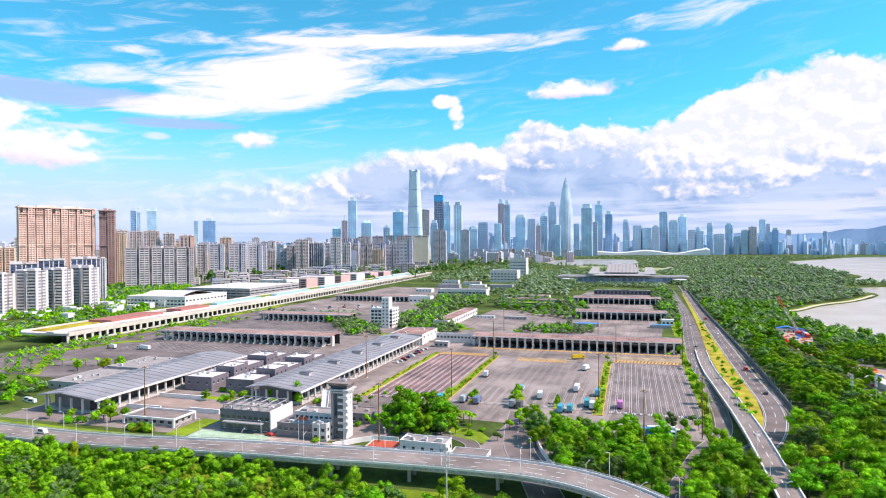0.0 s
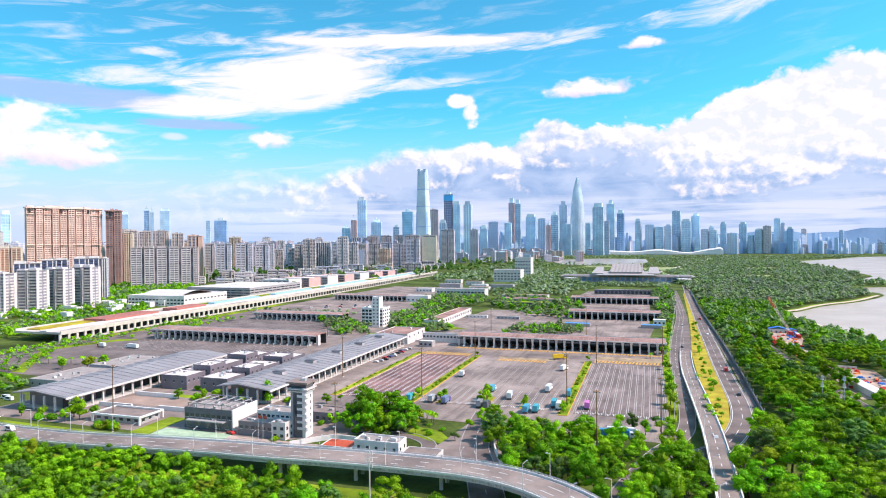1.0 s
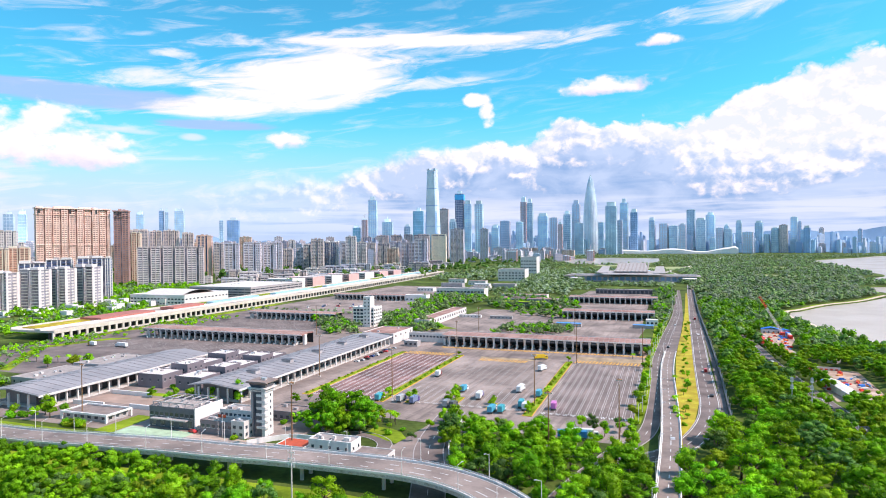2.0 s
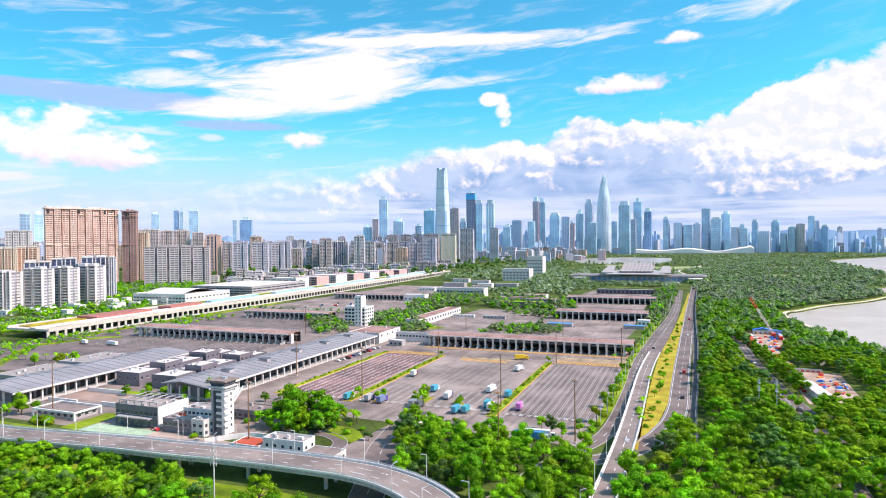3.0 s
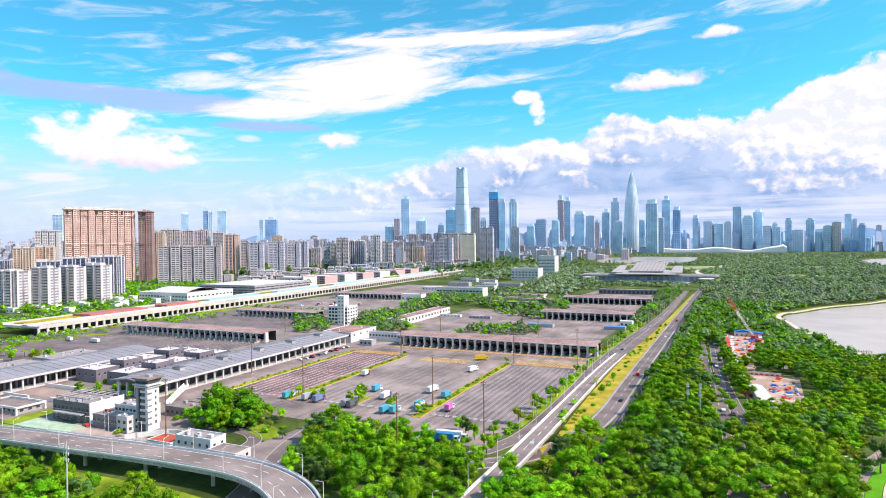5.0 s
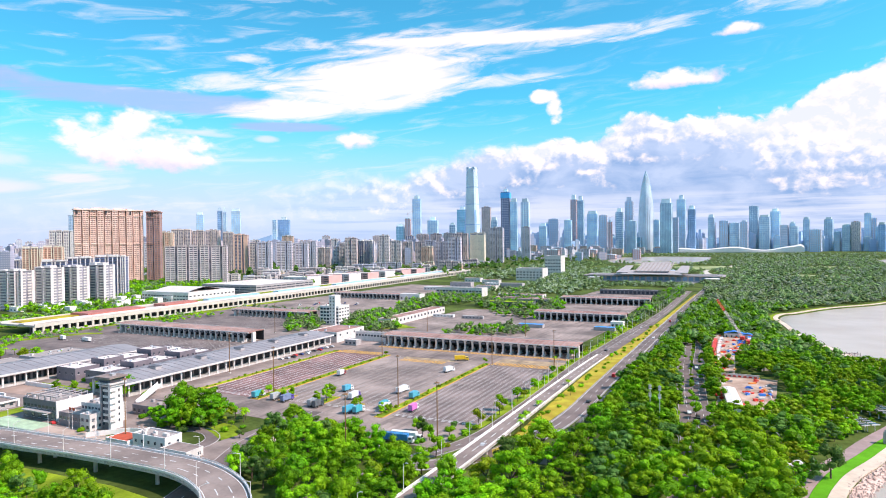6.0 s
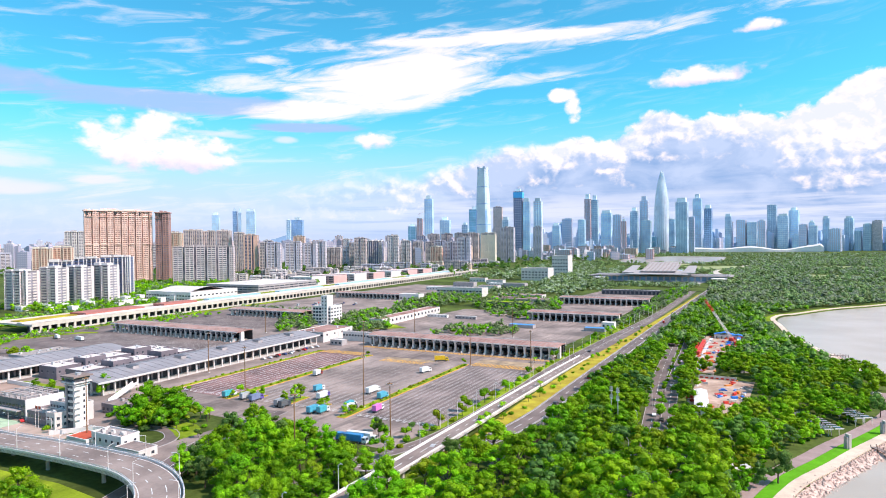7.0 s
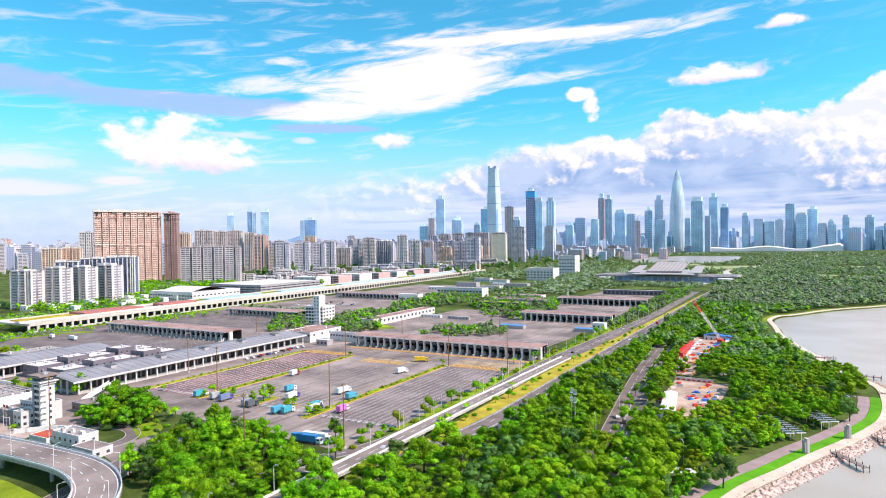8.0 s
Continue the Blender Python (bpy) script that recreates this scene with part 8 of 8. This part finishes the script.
def stack(x, y, mat, label):
    ob = thing("material_stack", label, "material stack", x, y, 0.12, site_rnd.uniform(0, 90), group="material stacks")
    for i in range(site_rnd.randint(1, 2)):
        w, d = site_rnd.uniform(1.2, 4.5), site_rnd.uniform(0.7, 1.8)
        part("crate", Mesh().box(-w / 2, -d / 2 + i * 0.4, 0 if i == 0 else i * 0.6, w / 2, d / 2 + i * 0.4, (i + 1) * 0.6), mat, ob)


for i in range(74):
    x, y = site_rnd.uniform(106, 134), site_rnd.uniform(432, 520)
    if inside(x, y, [(109, 412), (136, 428), (135, 505), (103, 503)]) and abs(x - 115) > 5:
        m, l = site_rnd.choice(((REDP, "red"), (REDP, "red"), (ORANGEP, "orange"), (OFFWHITE, "white"), (MID_GREY, "grey"), (BLUEP, "blue")))
        stack(x, y, m, f"stack of {l} building material on bare earth")
for i in range(150):
    x, y = site_rnd.uniform(81, 114), site_rnd.uniform(522, 682)
    if inside(x, y, [(99, 522), (110, 517), (107, 560), (104, 590), (113, 640), (114, 686), (81, 686), (83, 640), (87, 590)]):
        m, l = site_rnd.choice(((REDP, "red"), (REDP, "red"), (ORANGEP, "orange"), (OFFWHITE, "white"), (BLUEP, "blue")))
        stack(x, y, m, f"stack of {l} building material on bare earth")
for a, b in (((86, 590), (82, 640)),):
    ln = smooth_line([(*a, 0.1), (*b, 0.1)], 4)
    solid("site_fence", ribbon(Mesh(), ln, -0.2, 0.2, 0, 2.4), REDP, "red panel fence of the building site", "fence", kind="structure")

banner = solid("site_banner_wall", Mesh().box(103, 503, 0.1, 125, 503.4, 2.3), OFFWHITE, "white hoarding with red lower panels round the building site", "hoarding", kind="structure")
for i in range(7):
    part("panel", Mesh().box(104 + i * 3, 502.9, 0.3, 105.8 + i * 3, 502.99, 1.2), REDP, banner, "red panel")

walk_strip = smooth_line([(100, 524, 0), (96, 560, 0), (92, 600, 0), (89, 640, 0), (87.5, 672, 0)], 4)
solid("site_walkway", ribbon(Mesh(), walk_strip, -1.2, 1.2, 0.1, 0.5), OFFWHITE, "long white covered walkway through the building site", "walkway", kind="structure")


def site_container(x, y, rz, mat, label):
    ob = thing("site_container", label, "container", x, y, 0.12, rz, group="site containers")
    part("body", Mesh().box(-1.3, -4.6, 0, 1.3, 4.6, 2.7), mat, ob)
    part("roof", Mesh().box(-1.38, -4.68, 2.7, 1.38, 4.68, 2.85), mat, ob)
    part("door", Mesh().box(1.3, -0.6, 0.1, 1.36, 0.4, 2.1), GLASS, ob)
    part("window", Mesh().box(1.3, 1.4, 1.1, 1.36, 3.0, 2.0), GLASS, ob)


for i in range(6):
    y = 588 + i * 10.2
    x = float(np.interp(y, [588, 645], [89.3, 85.6]))
    site_container(x, y, 4, REDP, "bright red site container in a long row")
for i in range(4):
    site_container(110 + (i % 2) * 0.5, 646 + i * 10, 3, (REDP, OFFWHITE, BLUEP, REDP)[i], "painted site container at the edge of the site")


def crane(x, y):
    ob = thing("crawler_crane", "crawler crane with a long raised lattice boom", "crane", x, y, 0.1, 0)
    part("track", Mesh().box(-2.8, -3.5, 0, -1.6, 3.5, 1.2), DARK_GREY, ob)
    part("track", Mesh().box(1.6, -3.5, 0, 2.8, 3.5, 1.2), DARK_GREY, ob)
    part("cab", Mesh().box(-1.8, -3.2, 1.3, 1.8, 3.0, 3.8), REDP, ob, "red cab")
    a, b = Vector((0, 2, 3)), Vector((-19, -10, 36))
    d = (b - a).normalized()
    u = d.orthogonal().normalized()
    w = d.cross(u)
    for j, mat, nm in ((0, OFFWHITE, "boom"), (1, REDP, "boom_tip")):
        m = Mesh()
        p0, p1 = (a, a.lerp(b, 0.7)) if j == 0 else (a.lerp(b, 0.7), b)
        for s, t2 in ((1, 1), (1, -1), (-1, 1), (-1, -1)):
            m.tube(p0 + u * s * 0.7 + w * t2 * 0.7, p1 + u * s * 0.7 + w * t2 * 0.7, 0.17, 0.17, 4)
        n = int((p1 - p0).length / 1.6)
        for i in range(n):
            q0, q1 = p0.lerp(p1, i / n), p0.lerp(p1, (i + 1) / n)
            s = 1 if i % 2 else -1
            m.tube(q0 + u * 0.7 * s + w * 0.7, q1 - u * 0.7 * s + w * 0.7, 0.15, 0.15, 3).tube(q0 + u * 0.7 * s - w * 0.7, q1 - u * 0.7 * s - w * 0.7, 0.09, 0.09, 3)
        part(nm, m, mat, ob)
    part("cable", Mesh().tube(b, b - Vector((0, 0, 33)), 0.06, 0.06, 4), DARK_GREY, ob)


crane(105, 658)


def radio_mast(x, y, h):
    ob = thing("radio_mast", "pale grey radio mast with clustered aerials above the trees", "radio mast", x, y, 0, 0, group="radio masts")
    part("pole", Mesh().tube((0, 0, 0), (0, 0, h), 0.26, 0.14, 8), STEEL, ob)
    for k in range(2):
        z = h - 1.2 - k * 3.6
        part("platform", Mesh().tube((0, 0, z - 1.2), (0, 0, z - 1.0), 0.8, 0.8, 10), STEEL, ob)
        for i in range(6):
            q = 2 * math.pi * i / 6
            part("aerial", Mesh().box(-0.1, -0.06, -0.8, 0.1, 0.06, 0.8), STEEL, ob, m=pose(0.6 * math.cos(q), 0.6 * math.sin(q), z, 0, 0, math.degrees(q) + 90))


radio_mast(91, 362, 22)
radio_mast(84, 376, 19)

# ================= bay shore =================
edge = smooth_line([(152, 250, 0), (158, 305, 0), (163, 330, 0), (167.5, 344, 0), (175, 362, 0), (184, 386, 0), (196, 415, 0), (205, 440, 0), (211, 464, 0), (213.5, 500, 0), (211, 538, 0), (197, 568, 0), (174, 638, 0), (150, 716, 0), (137, 789, 0), (128, 840, 0), (133, 880, 0), (145, 897, 0), (184, 976, 0), (238, 1052, 0), (290, 1160, 0)], 4)
en = sides(edge)
solid("shore_walk", ribbon(Mesh(), edge, 0.2, 5.0, -0.3, 0.5), SAND, "pale sandy walk along the water's edge", "path", kind="structure")
short = [p for p in edge if 290 < p.y < 512]
solid("lawn_shore", ribbon(Mesh(), short, 5.2, 10.0, -0.2, 0.35), LAWN, "bright mown lawn strip between walk and promenade", "lawn", kind="structure")
solid("promenade", ribbon(Mesh(), short, 10.2, 15.6, -0.2, 0.3), PROMENADE, "reddish paved shore promenade", "path", kind="structure")
far_edge = [p for p in edge if p.y > 820]
solid("lawn_far_shore", ribbon(Mesh(), far_edge, 5.2, 10.0, -0.2, 0.3), GRASS, "grass strip along the far shore", "lawn", kind="structure")
rock_rnd = random.Random(77)
rocks = Mesh()
bed = [(p, n) for p, n in zip(edge, en) if 295 < p.y < 640]
solid("riprap_bed", Mesh().loft([[tuple(p + n * 0.9 + Vector((0, 0, 0.12))), tuple(p - n * 3.2 + Vector((0, 0, -0.55))), tuple(p - n * 8.5 + Vector((0, 0, -2.0)))] for p, n in bed], False), ROCK, "rubble slope under the boulders along the water", "rocks", kind="structure")
for p, n in zip(edge, en):
    if p.y < 300 or p.y > 620:
        continue
    for _ in range(56):
        o = rock_rnd.uniform(-7.0, 0.6)
        q = p + Vector((rock_rnd.uniform(-2, 2), rock_rnd.uniform(-2, 2), 0)) + n * o
        z = 0.1 + o * 0.28
        r = rock_rnd.uniform(0.3, 0.75)
        s = len(rocks.v)
        for dx, dy, dz in ((1, 0, 0), (0, 1, 0), (-1, 0, 0), (0, -1, 0), (0, 0, 1), (0, 0, -1)):
            k = r * rock_rnd.uniform(0.7, 1.2)
            rocks.v.append((q.x + dx * k, q.y + dy * k, z + dz * k * 0.8))
        rocks.f += [(s + a, s + b, s + 4) for a, b in ((0, 1), (1, 2), (2, 3), (3, 0))] + [(s + b, s + a, s + 5) for a, b in ((0, 1), (1, 2), (2, 3), (3, 0))]
solid("riprap", rocks, ROCK, "loose grey-brown boulders along the water", "rocks", kind="stuff")


def dock(a, b, width):
    a, b = Vector((*a, 0)), Vector((*b, 0))
    ob = thing("jetty", "narrow wooden jetty reaching over the water", "jetty", group="jetties")
    d = (b - a).normalized()
    s = Vector((-d.y, d.x, 0)) * width / 2
    m = Mesh()
    n = int((b - a).length / 1.2)
    for i in range(n):
        p, q = a.lerp(b, i / n), a.lerp(b, (i + 0.9) / n)
        m.loft([[p - s + Vector((0, 0, 0.5)), p + s + Vector((0, 0, 0.5)), p + s + Vector((0, 0, 0.75)), p - s + Vector((0, 0, 0.75))], [q - s + Vector((0, 0, 0.5)), q + s + Vector((0, 0, 0.5)), q + s + Vector((0, 0, 0.75)), q - s + Vector((0, 0, 0.75))]], True, True)
    part("deck", m, ROOF_BROWN, ob)
    for i in range(0, n + 1, 3):
        for k in (-1, 1):
            p = a.lerp(b, i / n) + s * k
            part("post", Mesh().tube((p.x, p.y, -2.5), (p.x, p.y, 1.7), 0.14, 0.14, 6), BARK, ob)


dock((188, 396), (199, 381), 2.4)
dock((203, 428), (215, 408), 2.2)
dock((209, 520), (222, 524), 3.0)
dock((196, 568), (211, 566), 3.5)
dock((172, 622), (186, 628), 4.0)
for x, y, r in ((179, 390, 35), (193.5, 420, 28)):
    py = thing("pylon", "pale upright slab pylon beside the promenade", "pylon", x, y, 0.3, r, group="pylons")
    part("slab", Mesh().box(-0.5, -1.2, 0, 0.5, 1.2, 6.0), PALE_CONCRETE, py)
    part("wing", Mesh().box(-1.3, -1.0, 0, -0.52, 1.0, 5.0), MID_GREY, py)
PANE = surface("pergola_glass", (0.07, 0.085, 0.1), 0.2, scale=0.3, vary=0.1, spec=0.8)


def pergola(a, b, width):
    a, b = Vector((*a, 0)), Vector((*b, 0))
    d = b - a
    ob = thing("pergola", "long glazed pergola roof among the trees", "pergola", a.x, a.y, 0, math.degrees(math.atan2(d.y, d.x)), group="pergolas")
    n = int(d.length / 3)
    pane = Mesh().box(0.08, -width / 2, 3.9, 2.9, width / 2, 3.98).data("pane", PANE)
    beam = Mesh().box(-0.08, -width / 2 - 0.3, 3.6, 0.08, width / 2 + 0.3, 4.05).data("beam", WHITE)
    leg = Mesh().box(-0.1, -0.1, 0, 0.1, 0.1, 3.6).data("leg", WHITE)
    for i in range(n + 1):
        part("beam", beam, WHITE, ob, m=pose(i * 3.0, 0, 0))
        if i < n:
            part("pane", pane, PANE, ob, m=pose(i * 3.0, 0, 0))
        if i % 2 == 0:
            part("leg", leg, WHITE, ob, m=pose(i * 3.0, -width / 2, 0))
            part("leg", leg, WHITE, ob, m=pose(i * 3.0, width / 2, 0))


pergola((158, 426), (173, 402), 3.4)
pergola((162, 429), (177, 405), 3.4)
pergola((172, 450), (185.5, 428), 3.4)
pergola((176, 453), (189, 431), 3.4)
pergola((182, 486), (198, 490), 4.0)
for i in range(30):
    y = 335 + i * 5.6
    x = float(np.interp(y, [p.y for p in short], [p.x for p in short]))
    plant(tree_rnd.choice(("young", "shrub", "shrub")), x - tree_rnd.uniform(18, 23), y + 10, tree_rnd.uniform(0.8, 1.3), tree_rnd.choice((LEAF_A, LEAF_B)), 0, "shore shrubs", " beside the promenade")
plant("round", 156, 334, 1.35, LEAF_D, 0, "shore trees", " beside the shore promenade")
plant("round", 194, 450, 1.25, LEAF_D, 0, "shore trees", " beside the shore promenade")
